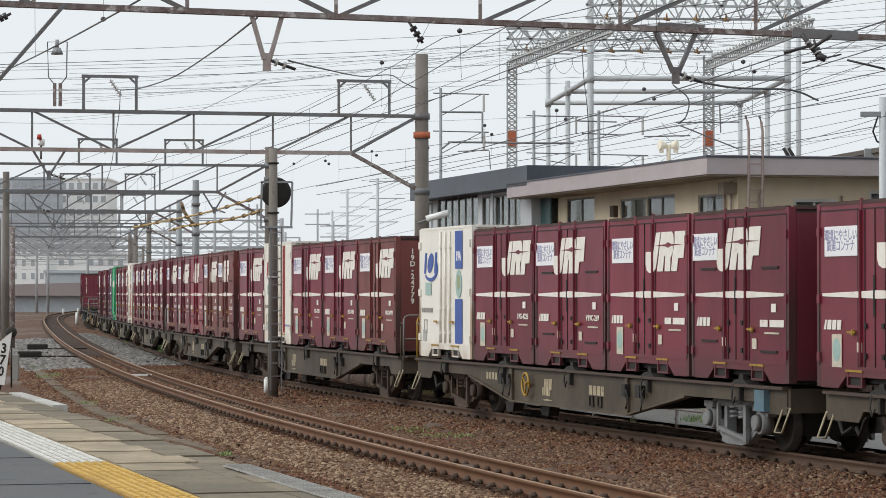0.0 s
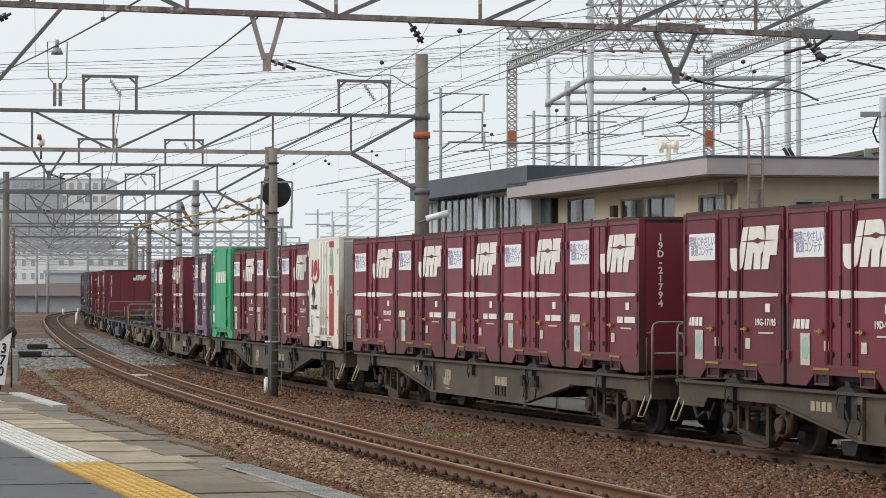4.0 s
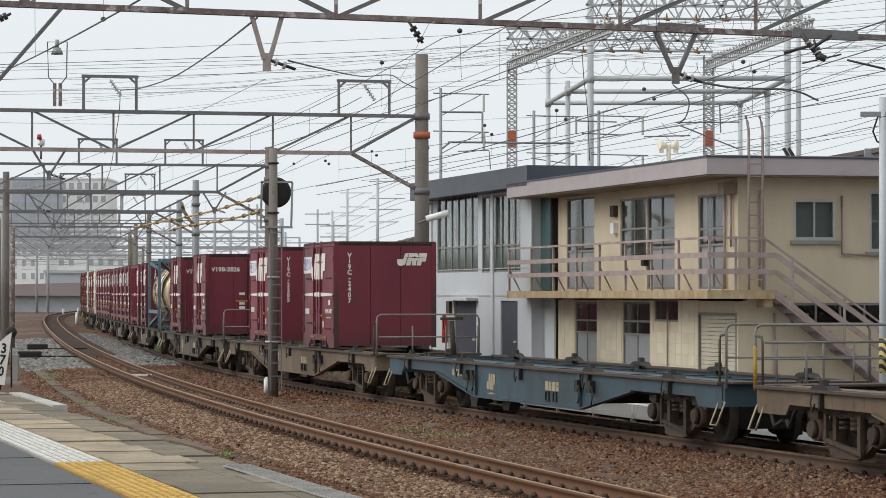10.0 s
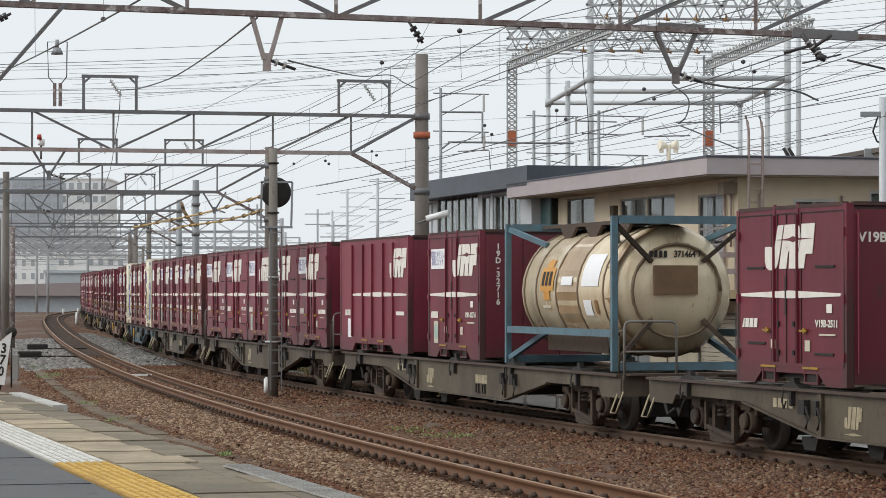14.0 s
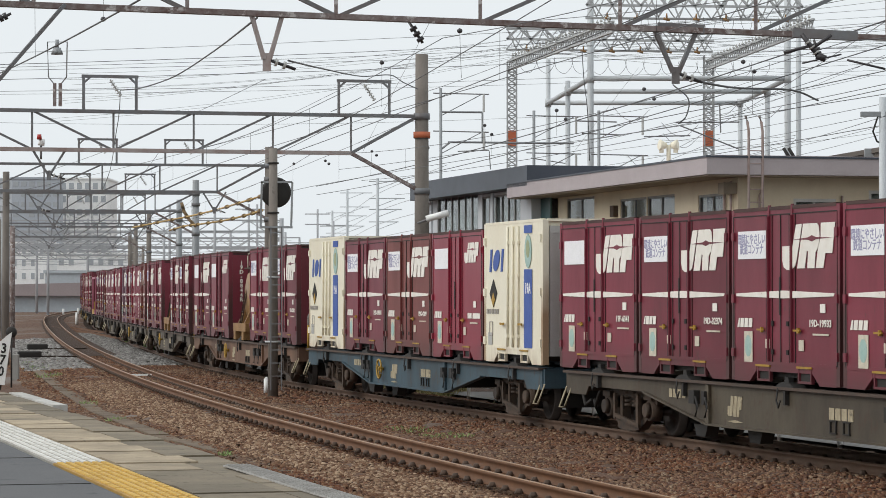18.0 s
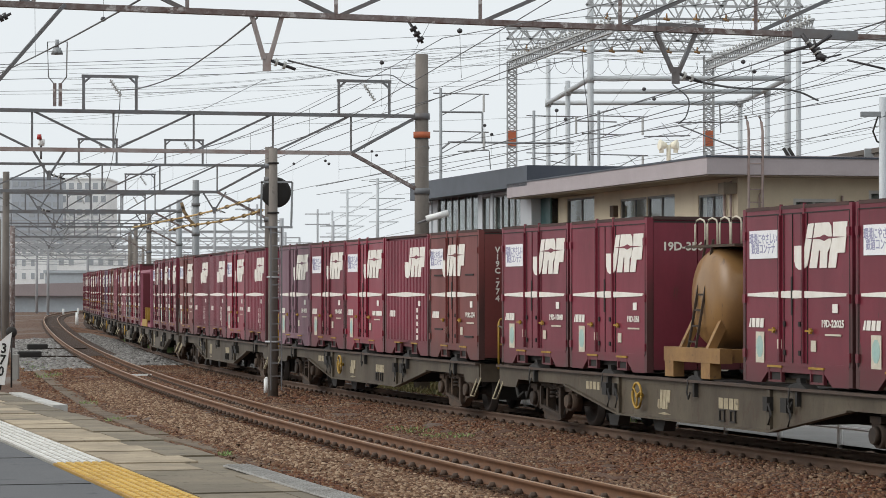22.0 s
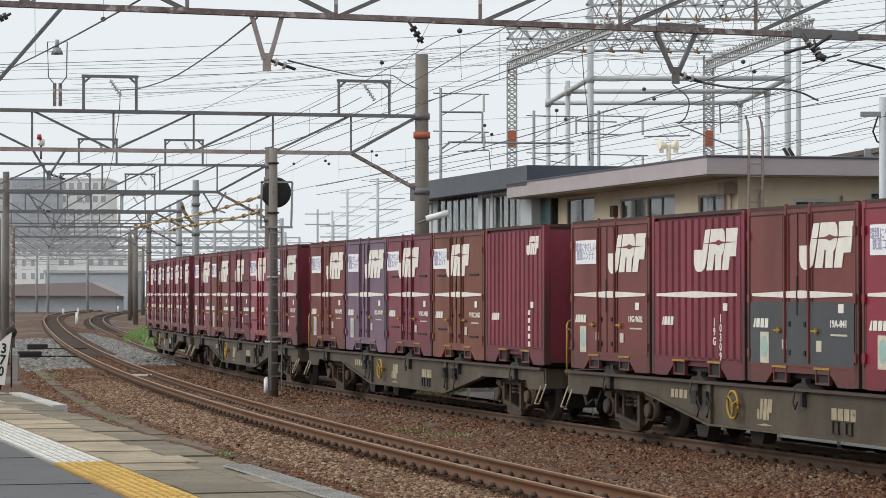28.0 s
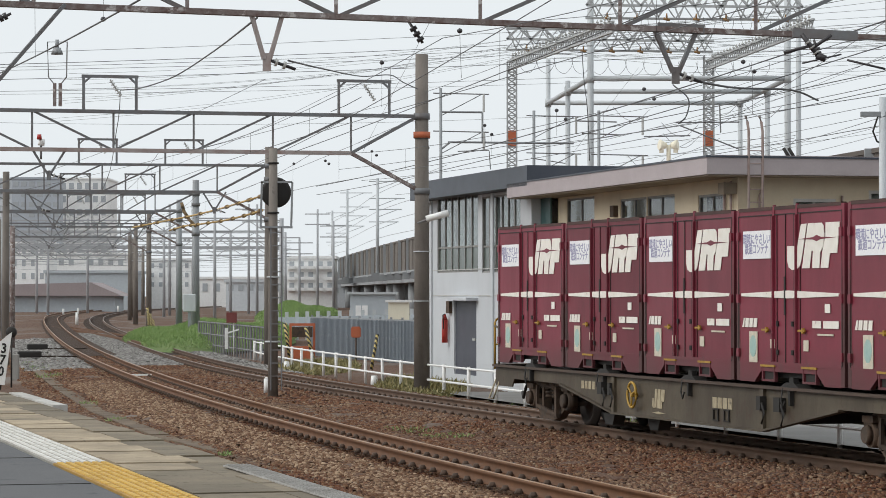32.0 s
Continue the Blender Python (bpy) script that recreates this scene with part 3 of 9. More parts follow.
def end_face(root, mt, length=CL, ht=CH):
    """Flat welded end of three sheets, with its dark seams."""
    turn = Matrix(((0, 0, 1, 0), (1, 0, 0, 0), (0, 1, 0, 0), (0, 0, 0, 1)))
    f, g = length / 2, length / 2 - 0.02
    bm = bmesh.new()
    prism(bm, [(-1.11, f - 0.06), (-1.11, f), (-0.375, f), (-0.37, g), (-0.36, g), (-0.355, f), (0.355, f), (0.36, g), (0.37, g), (0.375, f), (1.11, f), (1.11, f - 0.06)], 0.06, ht - 0.1, turn)
    part("end_wall", bm, mt, root)
    bm = bmesh.new()
    ring = []
    for x in (f - 0.03, f - 0.002):
        for a, z0, z1 in ((1.134, 0.08, ht - 0.075), (1.112, 0.10, ht - 0.098)):
            ring.append([bm.verts.new((x, y, z)) for y, z in ((-a, z0), (a, z0), (a, z1), (-a, z1))])
    for p, q in ((0, 1), (1, 3), (3, 2), (2, 0)):
        for k in range(4):
            bm.faces.new((ring[p][k], ring[p][(k + 1) % 4], ring[q][(k + 1) % 4], ring[q][k]))
    part("gasket", bm, M_BLACK, root)


def box_container(name, kind, mt):
    """One twelve-foot freight container, standing on its origin."""
    root = thing(name, LABELS[kind], "freight container", "containers on the train")
    if kind in ("corrugated", "corrugated_small"):
        shell(root, mt, inset=0.12)
        bm = bmesh.new()
        rim = []
        for i in range(13):
            x = -1.62 + i * 0.27
            rim += [(x - 0.11, 0.05), (x - 0.08, -0.005), (x + 0.08, -0.005), (x + 0.11, 0.05)]
        lo_v = [bm.verts.new((x, SY + d_, 0.28)) for x, d_ in rim]
        hi_v = [bm.verts.new((x, SY + d_, 2.40)) for x, d_ in rim]
        for i in range(len(rim) - 1):
            bm.faces.new((lo_v[i], lo_v[i + 1], hi_v[i + 1], hi_v[i]))
        part("ribbed_side", bm, mt, root)
        if kind == "corrugated":
            logo(root, side_x(0.48), side_x(0.94), 1.60, 2.24, mt)
            lens(root, M_WHITE, 0.05, 0.06, 0.93)
        else:
            logo(root, side_x(0.72), side_x(0.92), 1.96, 2.30, mt)
        mini_emblem(root, 0.12, 0.25)
        plate("mark", 0.79, 0.83, 1.02, 1.13, M_WHITE, root, 0.008)
    else:
        shell(root, mt)
        door_frame(root, mt)
        vents = kind in ("vented", "vented_plain")
        if kind not in ("plain", "vented_plain"):
            sign(root, kind in ("small_logo", "blank"), 0.155 if vents else 0.205)
        if kind == "small_logo":
            logo(root, side_x(0.66), side_x(0.93), 1.86, 2.26, mt)
        else:
            logo(root, side_x(0.28 if vents else 0.495), side_x(0.735 if vents else 0.965), 1.60, 2.24, mt)
            lens(root, M_WHITE)
        if vents:
            for u, z in ((0.19, 1.64), (0.82, 1.64), (0.2, 0.57), (0.81, 0.45)):
                bm = bmesh.new()
                box(bm, (side_x(u), SY - 0.004, z), (0.6, 0.02, 0.032))
                part("vent", bm, M_BLACK, root)
        small_marks(root, mt, not vents)
    end_face(root, mt)
    return root


def end_doors(root, mt):
    """Double end doors: centre seam, lock bars, yellow handles, white plates."""
    bm = bmesh.new()
    box(bm, (CL / 2 - 0.0, 0.06, 1.25), (0.03, 0.025, 2.2))
    part("door_seam", bm, M_BLACK, root)
    for y in (-1.06, 0.02, 0.12, 1.06):
        bm = bmesh.new()
        tube(bm, (CL / 2 + 0.03, y, 0.2), (CL / 2 + 0.03, y, 2.35), 0.018, 6)
        part("lock_bar", bm, mt, root)
    bm = bmesh.new()
    box(bm, (CL / 2 + 0.04, -0.13, 1.06), (0.03, 0.36, 0.04))
    part("door_handle", bm, M_YELLOW, root)
    for z in (0.82, 0.95, 1.24):
        end_plate("mark", -0.2, -0.03, z, z + 0.08, M_WHITE, root)


def end_number(root, body, along=True, length=CL):
    """White number on the leading end, upright down the edge or across the top."""
    if along:
        lettering("\n".join(body), 0.155, M_WHITE, root, (length / 2 + 0.008, -0.86, 1.64), 'end')
    else:
        lettering(body, 0.185, M_WHITE, root, (length / 2 + 0.008, -0.62, 2.02), 'end', 1.05)


LABELS = {"standard": "wine-red steel freight container with white emblem and sign",
          "plain": "wine-red steel freight container with white emblem",
          "vented": "wine-red vented freight container with white emblem",
          "vented_plain": "wine-red vented freight container with a centred white emblem",
          "blank": "wine-red freight container with white emblem and blank plate",
          "small_logo": "wine-red freight container with a small white emblem",
          "corrugated": "wine-red corrugated freight container with white emblem",
          "corrugated_small": "wine-red corrugated freight container with a small emblem"}


def white_box(name, base, stripe, accent, label, diamond):
    """Pale private container: door bars, coloured upright stripe, wordmark as plain bars."""
    ht = 2.6
    root = thing(name, label, "freight container", "containers on the train")
    shell(root, base, CL, ht)
    for u in (0.43, 0.52, 0.61):
        bm = bmesh.new()
        tube(bm, (side_x(u), SY - 0.02, 0.3), (side_x(u), SY - 0.02, ht - 0.1), 0.022)
        for z in (0.5, 1.0, 1.6, 2.2):
            box(bm, (side_x(u), SY - 0.015, z), (0.07, 0.05, 0.06))
        part("lock_bar", bm, base, root)
    for u in (0.025, 0.975):
        for z in (0.4, 1.3, 2.25):
            bm = bmesh.new()
            box(bm, (side_x(u), SY - 0.015, z), (0.1, 0.04, 0.14))
            part("hinge", bm, base, root)
    for u in (0.35, 0.66):
        bm = bmesh.new()
        box(bm, (side_x(u), SY - 0.04, 0.72), (0.2, 0.03, 0.04))
        part("door_handle", bm, M_YELLOW, root)
    if stripe == "double":
        plate("stripe", 0.70, 0.725, 0.28, 2.5, accent, root)
        plate("stripe", 0.75, 0.765, 0.28, 2.5, accent, root)
        plate("mark", 0.78, 0.95, 0.45, 0.5, M_BLUETXT, root)
    else:
        za, zb = (1.71, 2.36) if diamond else (1.17, 1.76)
        plate("stripe", 0.70, 0.83, 0.30, za, accent, root)
        plate("stripe", 0.70, 0.83, zb, 2.5, accent, root)
        bm = bmesh.new()
        x, z = side_x(0.765), (za + zb) / 2
        prism(bm, [(x + 0.21 * math.cos(a * 0.5236), z + (zb - za) * 0.47 * math.sin(a * 0.5236)) for a in range(12)], SY - 0.009, SY)
        bd = part("badge", bm, M_TEAL, root)
        bm = bmesh.new()
        prism(bm, [(x + 0.11 * math.cos(a * 0.5236), z + 0.04 + (zb - za) * 0.25 * math.sin(a * 0.5236)) for a in range(12)], SY - 0.012, SY)
        part("badge_leaf", bm, M_BADGE, bd)
        lettering("19A", 0.26, M_SIGN, root, (x, SY - 0.011, 1.36 if diamond else 2.0), 'side', 0.78)
    # wordmark in plain shapes: two bars, a disc and a crescent
    tone = M_BLUE if accent == M_BLUE else M_REDSTRIPE
    bm = bmesh.new()
    x0, z0 = side_x(0.08), 1.68
    for dx in (0.06, 0.80):
        prism(bm, [(x0 + dx, z0), (x0 + dx + 0.13, z0), (x0 + dx + 0.21, z0 + 0.42), (x0 + dx + 0.08, z0 + 0.42)], SY - 0.006, SY)
    prism(bm, [(x0 + 0.53 + 0.2 * math.cos(a * 0.3927) + 0.08 * math.sin(a * 0.3927), z0 + 0.21 + 0.2 * math.sin(a * 0.3927)) for a in range(16)], SY - 0.006, SY)
    part("wordmark", bm, tone, root, "plain coloured wordmark shapes")
    if stripe == "single" and (not diamond or accent == M_REDSTRIPE):
        bm = bmesh.new()
        arc = [(x0 + 0.55 + 0.52 * math.cos(t), z0 + 0.1 + 0.26 * math.sin(t)) for t in np.linspace(-2.4, 0.75, 12)]
        arc2 = [(x0 + 0.52 + 0.47 * math.cos(t), z0 + 0.13 + 0.22 * math.sin(t)) for t in np.linspace(0.75, -2.4, 12)]
        for k in range(11):
            prism(bm, [arc[k], arc[k + 1], arc2[10 - k], arc2[11 - k]], SY - 0.008, SY)
        part("crescent", bm, tone, root)
    if diamond:
        bm = bmesh.new()
        x = side_x(0.17)
        prism(bm, [(x, 1.02), (x + 0.24, 1.28), (x, 1.54), (x - 0.24, 1.28)], SY - 0.009, SY)
        d = part("diamond_mark", bm, M_BLACK, root)
        bm = bmesh.new()
        prism(bm, [(x - 0.12, 1.16), (x, 1.03), (x + 0.12, 1.16), (x, 1.30)], SY - 0.012, SY)
        part("diamond_field", bm, M_YELLOW, d)
    else:
        plate("globe_mark", 0.13, 0.24, 1.25, 1.5, M_TEAL, root)
    if accent == M_REDSTRIPE and diamond:
        lettering("UR19A-16075", 0.15, M_BLACK, root, (side_x(0.20), SY - 0.007, 0.95), 'side', 0.85)
    else:
        for k in range(5):
            plate("number_bar", 0.05 + k * 0.045, 0.082 + k * 0.045, 0.90, 0.99, M_FRAMEB, root, 0.003)
    bm = bmesh.new()
    for dx, dz, w_, h_ in ((-0.1, 0, 0.012, 0.26), (0.1, 0, 0.012, 0.26), (0, 0.13, 0.2, 0.012), (0, -0.13, 0.2, 0.012)):
        box(bm, (side_x(0.13) + dx, SY - 0.006, 0.62 + dz), (w_, 0.01, h_))
    part("card_frame", bm, M_FRAMEB, root)
    plate("mark", 0.08, 0.15, 0.32, 0.55, M_SILVER, root)
    bm = bmesh.new()
    box(bm, (CL / 2 - 0.02, 0, ht / 2 + 0.02), (0.04, CW - 0.26, ht - 0.3))
    part("end_wall", bm, M_SILVER if diamond else base, root)
    for i in (0, 5):
        bm = bmesh.new()
        box(bm, (CL / 2 + 0.004, 0, 0.45 + i * 0.38), (0.02, CW - 0.3, 0.03))
        part("end_seam", bm, M_SILVER, root)
    return root


def green_box(name):
    root = thing(name, "green steel freight container with plain white wordmark bars", "freight container", "containers on the train")
    shell(root, M_GREEN, CL, 2.6)
    plate("middle_panel", 0.215, 0.73, 0.30, 2.50, M_GREEN, root, 0.03)
    for u in (0.02, 0.20, 0.745, 0.97):
        bm = bmesh.new()
        box(bm, (side_x(u), SY - 0.012, 1.4), (0.07, 0.06, 2.3))
        part("upright_rib", bm, M_GREEN, root)
    for z in (0.30, 0.55, 1.10, 1.72, 1.80, 2.42):
        bm = bmesh.new()
        box(bm, (side_x(0.857), SY - 0.008, z), (0.74, 0.035, 0.05))
        part("cross_rib", bm, M_GREEN, root)
    for z in (0.32, 2.08, 2.45):
        bm = bmesh.new()
        box(bm, (side_x(0.11), SY - 0.008, z), (0.6, 0.035, 0.05))
        part("cross_rib", bm, M_GREEN, root)
    for u, z0, z1 in ((0.857, 0.60, 1.05), (0.857, 1.85, 2.38)):
        plate("hatch", u - 0.08, u + 0.08, z0, z1, M_GREEN, root, 0.016)
    for i in range(6):
        x = side_x(0.25 + i * 0.085)
        bm = bmesh.new()
        prism(bm, [(x, 1.60), (x + 0.22, 1.60), (x + 0.27, 1.92), (x + 0.05, 1.92)], SY - 0.042, SY)
        part("wordmark_bar", bm, M_WHITE, root)
    plate("emblem", 0.06, 0.16, 2.17, 2.4, M_WHITE, root)
    plate("emblem_field", 0.08, 0.14, 2.2, 2.37, M_REDSTRIPE, root, 0.007)
    plate("mark", 0.07, 0.16, 0.78, 0.95, M_WHITE, root)
    plate("mark", 0.07, 0.14, 0.45, 0.7, M_WHITE, root)
    bm = bmesh.new()
    bent(bm, [(side_x(0.78), SY - 0.05, 0.4), (side_x(0.78), SY - 0.05, 1.2), (side_x(0.9), SY - 0.05, 1.2)], 0.02)
    part("lock_bar", bm, M_GREEN, root)
    return root


def big_box(name):
    """Twenty-foot dark red container."""
    ln = 6.058
    root = thing(name, "long wine-red freight container with white emblem", "freight container", "containers on the train")
    shell(root, M_RED, ln, CH)
    for u in (0.2, 0.36, 0.5, 0.66, 0.8):
        bm = bmesh.new()
        box(bm, (side_x(u, ln), SY - 0.006, 1.34), (0.06, 0.07, 2.05))
        part("lock_post", bm, M_RED, root)
    logo(root, side_x(0.75, ln), side_x(0.985, ln), 1.60, 2.24, M_RED)
    lens(root, M_WHITE, 0.05, 0.18, 0.98, ln)
    mini_emblem(root, 0.08, 0.165, ln)
    plate("sticker", 0.13, 0.19, 0.30, 0.72, M_SIGN, root, length=ln)
    plate("mark", 0.84, 0.95, 0.82, 0.90, M_WHITE, root, length=ln)
    end_face(root, M_RED, ln)
    return root


def tank_container(name, ln, mt_tank, mt_frame, label, small=False):
    """A lying tank in an open steel frame."""
    ht = 2.22 if small else 2.55
    zc = 1.24 if small else 1.32
    root = thing(name, label, "tank container", "containers on the train")
    r = 1.1 if not small else 0.86
    bm = bmesh.new()
    e = ln / 2 - (0.45 if small else 0.22)
    prof = [(-e, 0.02), (-e + 0.02, 0.35 * r), (-e + 0.10, 0.68 * r), (-e + 0.25, 0.9 * r), (-e + 0.45, r)]
    lathe(bm, prof + [(-x, rr) for x, rr in prof[::-1]], 32, Matrix.Translation((0, 0, zc)))
    part("tank", bm, mt_tank, root)
    for x in (-0.3, 0.3) if small else (-2.2, -1.5, -0.35, 0.85, 2.2):
        bm = bmesh.new()
        lathe(bm, [(x - 0.022, r + 0.004), (x - 0.022, r + 0.02), (x + 0.022, r + 0.02), (x + 0.022, r + 0.004)], 32, Matrix.Translation((0, 0, zc)))
        part("band", bm, mt_tank if small else M_TANKJ, root)
    for sx in (-1, 1):
        for sy in (-1, 1):
            bm = bmesh.new()
            box(bm, (sx * (ln / 2 - 0.05), sy * (CW / 2 - 0.05), ht / 2), (0.1, 0.1, ht))
            part("frame_post", bm, mt_frame, root)
    for z in (0.08, ht - 0.06):
        for sx in (-1, 1):
            bm = bmesh.new()
            box(bm, (sx * (ln / 2 - 0.06), 0, z), (0.12, CW - 0.24, 0.13))
            part("end_rail", bm, mt_frame, root)
    for sy in (-1, 1):
        bm = bmesh.new()
        box(bm, (0, sy * (CW / 2 - 0.06), 0.08 if small else 0.62), (ln - 0.24, 0.11, 0.12))
        if small:
            box(bm, (0, sy * (CW / 2 - 0.06), ht - 0.06), (ln - 0.24, 0.1, 0.1))
        part("side_rail", bm, mt_frame, root)
        for sx in (-1, 1):
            bm = bmesh.new()
            if small:
                beam(bm, (sx * (ln / 2 - 0.1), sy * (CW / 2 - 0.1), 0.12), (sx * (ln / 2 - 0.75), sy * 0.75, 0.6), 0.07, 0.07)
            else:
                beam(bm, (sx * (ln / 2 - 0.1), sy * (CW / 2 - 0.08), 0.1), (sx * (ln / 2 - 1.3), sy * 0.8, 0.6), 0.09, 0.09)
                beam(bm, (sx * (ln / 2 - 0.1), sy * (CW / 2 - 0.08), ht - 0.1), (sx * (ln / 2 - 1.1), sy * 0.75, 2.15), 0.09, 0.09)
            part("brace", bm, mt_frame, root)
    bm = bmesh.new()
    for sy in (-0.75, 0.75):
        box(bm, (0, sy, 0.42), (ln * 0.55, 0.14, 0.3))
    part("saddle", bm, M_BOGIE, root)
    if small:
        plate("frame_panel", 0.28, 0.72, 0.02, 0.30, M_YELLOW, root, 0.03, ln)
        for u in (0.36, 0.62):
            bm = bmesh.new()
            box(bm, (side_x(u, ln), SY + 0.1, 0.5), (0.12, 0.1, 0.5))
            part("strut", bm, M_YELLOW, root)
    bm = bmesh.new()
    tube(bm, (0, 0, zc + r - 0.02), (0, 0, zc + r + 0.1), 0.3, 14)
    part("manhole", bm, mt_frame, root)
    bm = bmesh.new()
    box(bm, (0, -0.1, zc + r + 0.07), (ln * 0.94, 0.9, 0.06))
    if not small:
        for x in (-1.3, 0.1, 1.6):
            prism(bm, [(x - 0.45, zc + r + 0.04), (x + 0.45, zc + r + 0.04), (x + 0.15, zc + r - 0.16), (x - 0.2, zc + r - 0.16)], -0.56, -0.5)
    part("walkway", bm, M_GRIME if not small else mt_frame, root)
    if not small:
        bm = bmesh.new()
        box(bm, (ln / 2 - 0.20, -0.05, 1.5), (0.06, 0.76, 0.48))
        part("end_cabinet", bm, M_TANKBOX, root, "brown cabinet on the tank end")
        for k in range(4):
            bm = bmesh.new()
            box(bm, (ln / 2 - 0.255, -0.46 + k * 0.085, 1.93), (0.012, 0.055, 0.11))
            part("number_bar", bm, M_BLACK, root)
        lettering("371464 7", 0.15, M_BLACK, root, (ln / 2 - 0.252, 0.18, 1.925), 'end', 0.85)
        bm = bmesh.new()
        bent(bm, [(ln / 2 - 0.29, 0.78 * math.cos(k * 0.2618), zc + 0.78 * math.sin(k * 0.2618)) for k in range(25)], 0.03)
        part("end_ring", bm, M_TANKJ, root)
        for sy in (-1, 1):
            for z in (0.15, ht - 0.15):
                bm = bmesh.new()
                beam(bm, (ln / 2 - 0.08, sy * (CW / 2 - 0.1), z), (ln / 2 - 0.26, sy * 0.45, zc + (0.48 if z > 1 else -0.48)), 0.07, 0.07)
                part("end_strut", bm, M_BOGIE, root)
    # markings wrap the flank
    def flank(nm, x0, x1, a0, a1, mt, lift=0.012):
        bm = bmesh.new()
        vs = []
        for a in np.linspace(a0, a1, 6):
            t = radians(a)
            vs.append([bm.verts.new((x, -(r + lift) * math.cos(t), zc + (r + lift) * math.sin(t))) for x in (x0, x1)])
        for p, q in zip(vs, vs[1:]):
            bm.faces.new((p[0], p[1], q[1], q[0]))
        part(nm, bm, mt, root)
    if not small:
        flank("stained_panel", -0.32, 0.82, -40, 58, M_TANKD)
        flank("wordmark_field", -1.25, -0.5, 0, 22, M_ORANGEL)
        flank("wordmark_field", -1.05, -0.7, -8, 30, M_ORANGEL, 0.013)
        for i in range(3):
            flank("wordmark_bar", -1.15 + i * 0.2, -1.02 + i * 0.2, 5, 18, M_BLACK, 0.018)
        flank("stained_panel", 2.25, 2.6, -60, 75, M_TANKD, 0.002)
        flank("mark", -1.15, -0.7, -16, -13, M_DIMWHITE)
        flank("mark", -0.05, 0.55, 5, 13, M_SIGN, 0.016)
        flank("mark", 1.05, 1.95, 4, 34, M_SIGN)
        flank("mark", 1.15, 1.55, -22, -8, M_SIGN)
        flank("mark", 1.72, 1.88, -20, -8, M_YELLOWB)
    else:
        for i in range(3):
            flank("wordmark_bar", -0.95 + i * 0.36, -0.74 + i * 0.36, -6, 30, M_TANKJ)
        flank("number_bar", 0.35, 1.1, 18, 26, M_TANKJ)
    return root


def stand_tank(name):
    """Ochre upright-ended tank on a yellow stand, shorter than its slot."""
    root = thing(name, "ochre tank lying on a yellow steel stand with ladder", "tank container", "containers on the train")
    bm = bmesh.new()
    prof = [(-1.0, 0.02), (-0.99, 0.38), (-0.93, 0.62), (-0.8, 0.73), (-0.6, 0.76)]
    lathe(bm, prof + [(-x, rr) for x, rr in prof[::-1]], 28, Matrix.Translation((0.0, 0, 1.2)) @ pose(0, 0, 0, 0, 0, 90) @ Matrix.Diagonal((1, 1.06, 1.06, 1)))
    part("tank", bm, M_TANKY, root)
    for sy in (-1, 1):
        bm = bmesh.new()
        box(bm, (0, sy * 1.1, 0.34), (2.3, 0.2, 0.22))
        for sx in (-0.95, 0.55):
            box(bm, (sx, sy * 1.1, 0.12), (0.36, 0.18, 0.26))
        part("base_beam", bm, M_YELLOWB, root)
        for sx in (-0.62, 0.48):
            bm = bmesh.new()
            beam(bm, (sx, sy * 1.08, 0.42), (sx + 0.06, sy * 0.66, 1.3), 0.13, 0.1, (1, 0, 0))
            part("support_leg", bm, M_YELLOWB, root)
    for sx in (-0.95, 0.95):
        bm = bmesh.new()
        box(bm, (sx, 0, 0.34), (0.2, 2.0, 0.2))
        part("cross_beam", bm, M_YELLOWB, root)
    bm = bmesh.new()
    for dx in (-0.15, 0.15):
        beam(bm, (dx - 0.12, -1.14, 0.42), (dx - 0.08, -0.86, 2.1), 0.035, 0.035)
    for i in range(7):
        t = (i + 0.5) / 7
        beam(bm, (-0.27 + 0.04 * t, -1.14 + 0.28 * t, 0.42 + 1.68 * t), (0.03 + 0.04 * t, -1.14 + 0.28 * t, 0.42 + 1.68 * t), 0.028, 0.028)
    part("ladder", bm, M_BOGIE, root)
    for x in (-0.7, -0.2, 0.3, 0.75):
        bm = bmesh.new()
        bent(bm, [(x, -0.85, 2.0), (x, -0.85, 2.34), (x + 0.02, -0.84, 2.40), (x + 0.08, -0.80, 2.43), (x + 0.14, -0.76, 2.40), (x + 0.16, -0.75, 2.34), (x + 0.16, -0.75, 2.0)], 0.016)
        part("grab_rail", bm, M_DIMWHITE, root)
    bm = bmesh.new()
    box(bm, (0, -0.5, 2.0), (2.0, 0.8, 0.04))
    part("walkway", bm, M_BOGIE, root)
    return root


M_YELLOWB = mat("worn_ochre_stand_paint", (0.30, 0.165, 0.055), (0.17, 0.088, 0.038), 0.6, scale=3, amount=0.8, bump=0.05, wear=(0.10, 0.06, 0.035), worn=0.58)
M_TANKBOX = mat("brown_end_cabinet", (0.19, 0.115, 0.058), (0.12, 0.072, 0.04), 0.5, scale=3, amount=0.7, bump=0.03)
M_ORANGEL = mat("orange_emblem_paint", (0.62, 0.30, 0.05), (0.45, 0.2, 0.05), 0.5, scale=4, amount=0.5, bump=0.0)


M_GRIME = mat("grimy_top_flange", (0.060, 0.043, 0.034), (0.105, 0.066, 0.048), 0.8, scale=3, amount=0.8, bump=0.1)


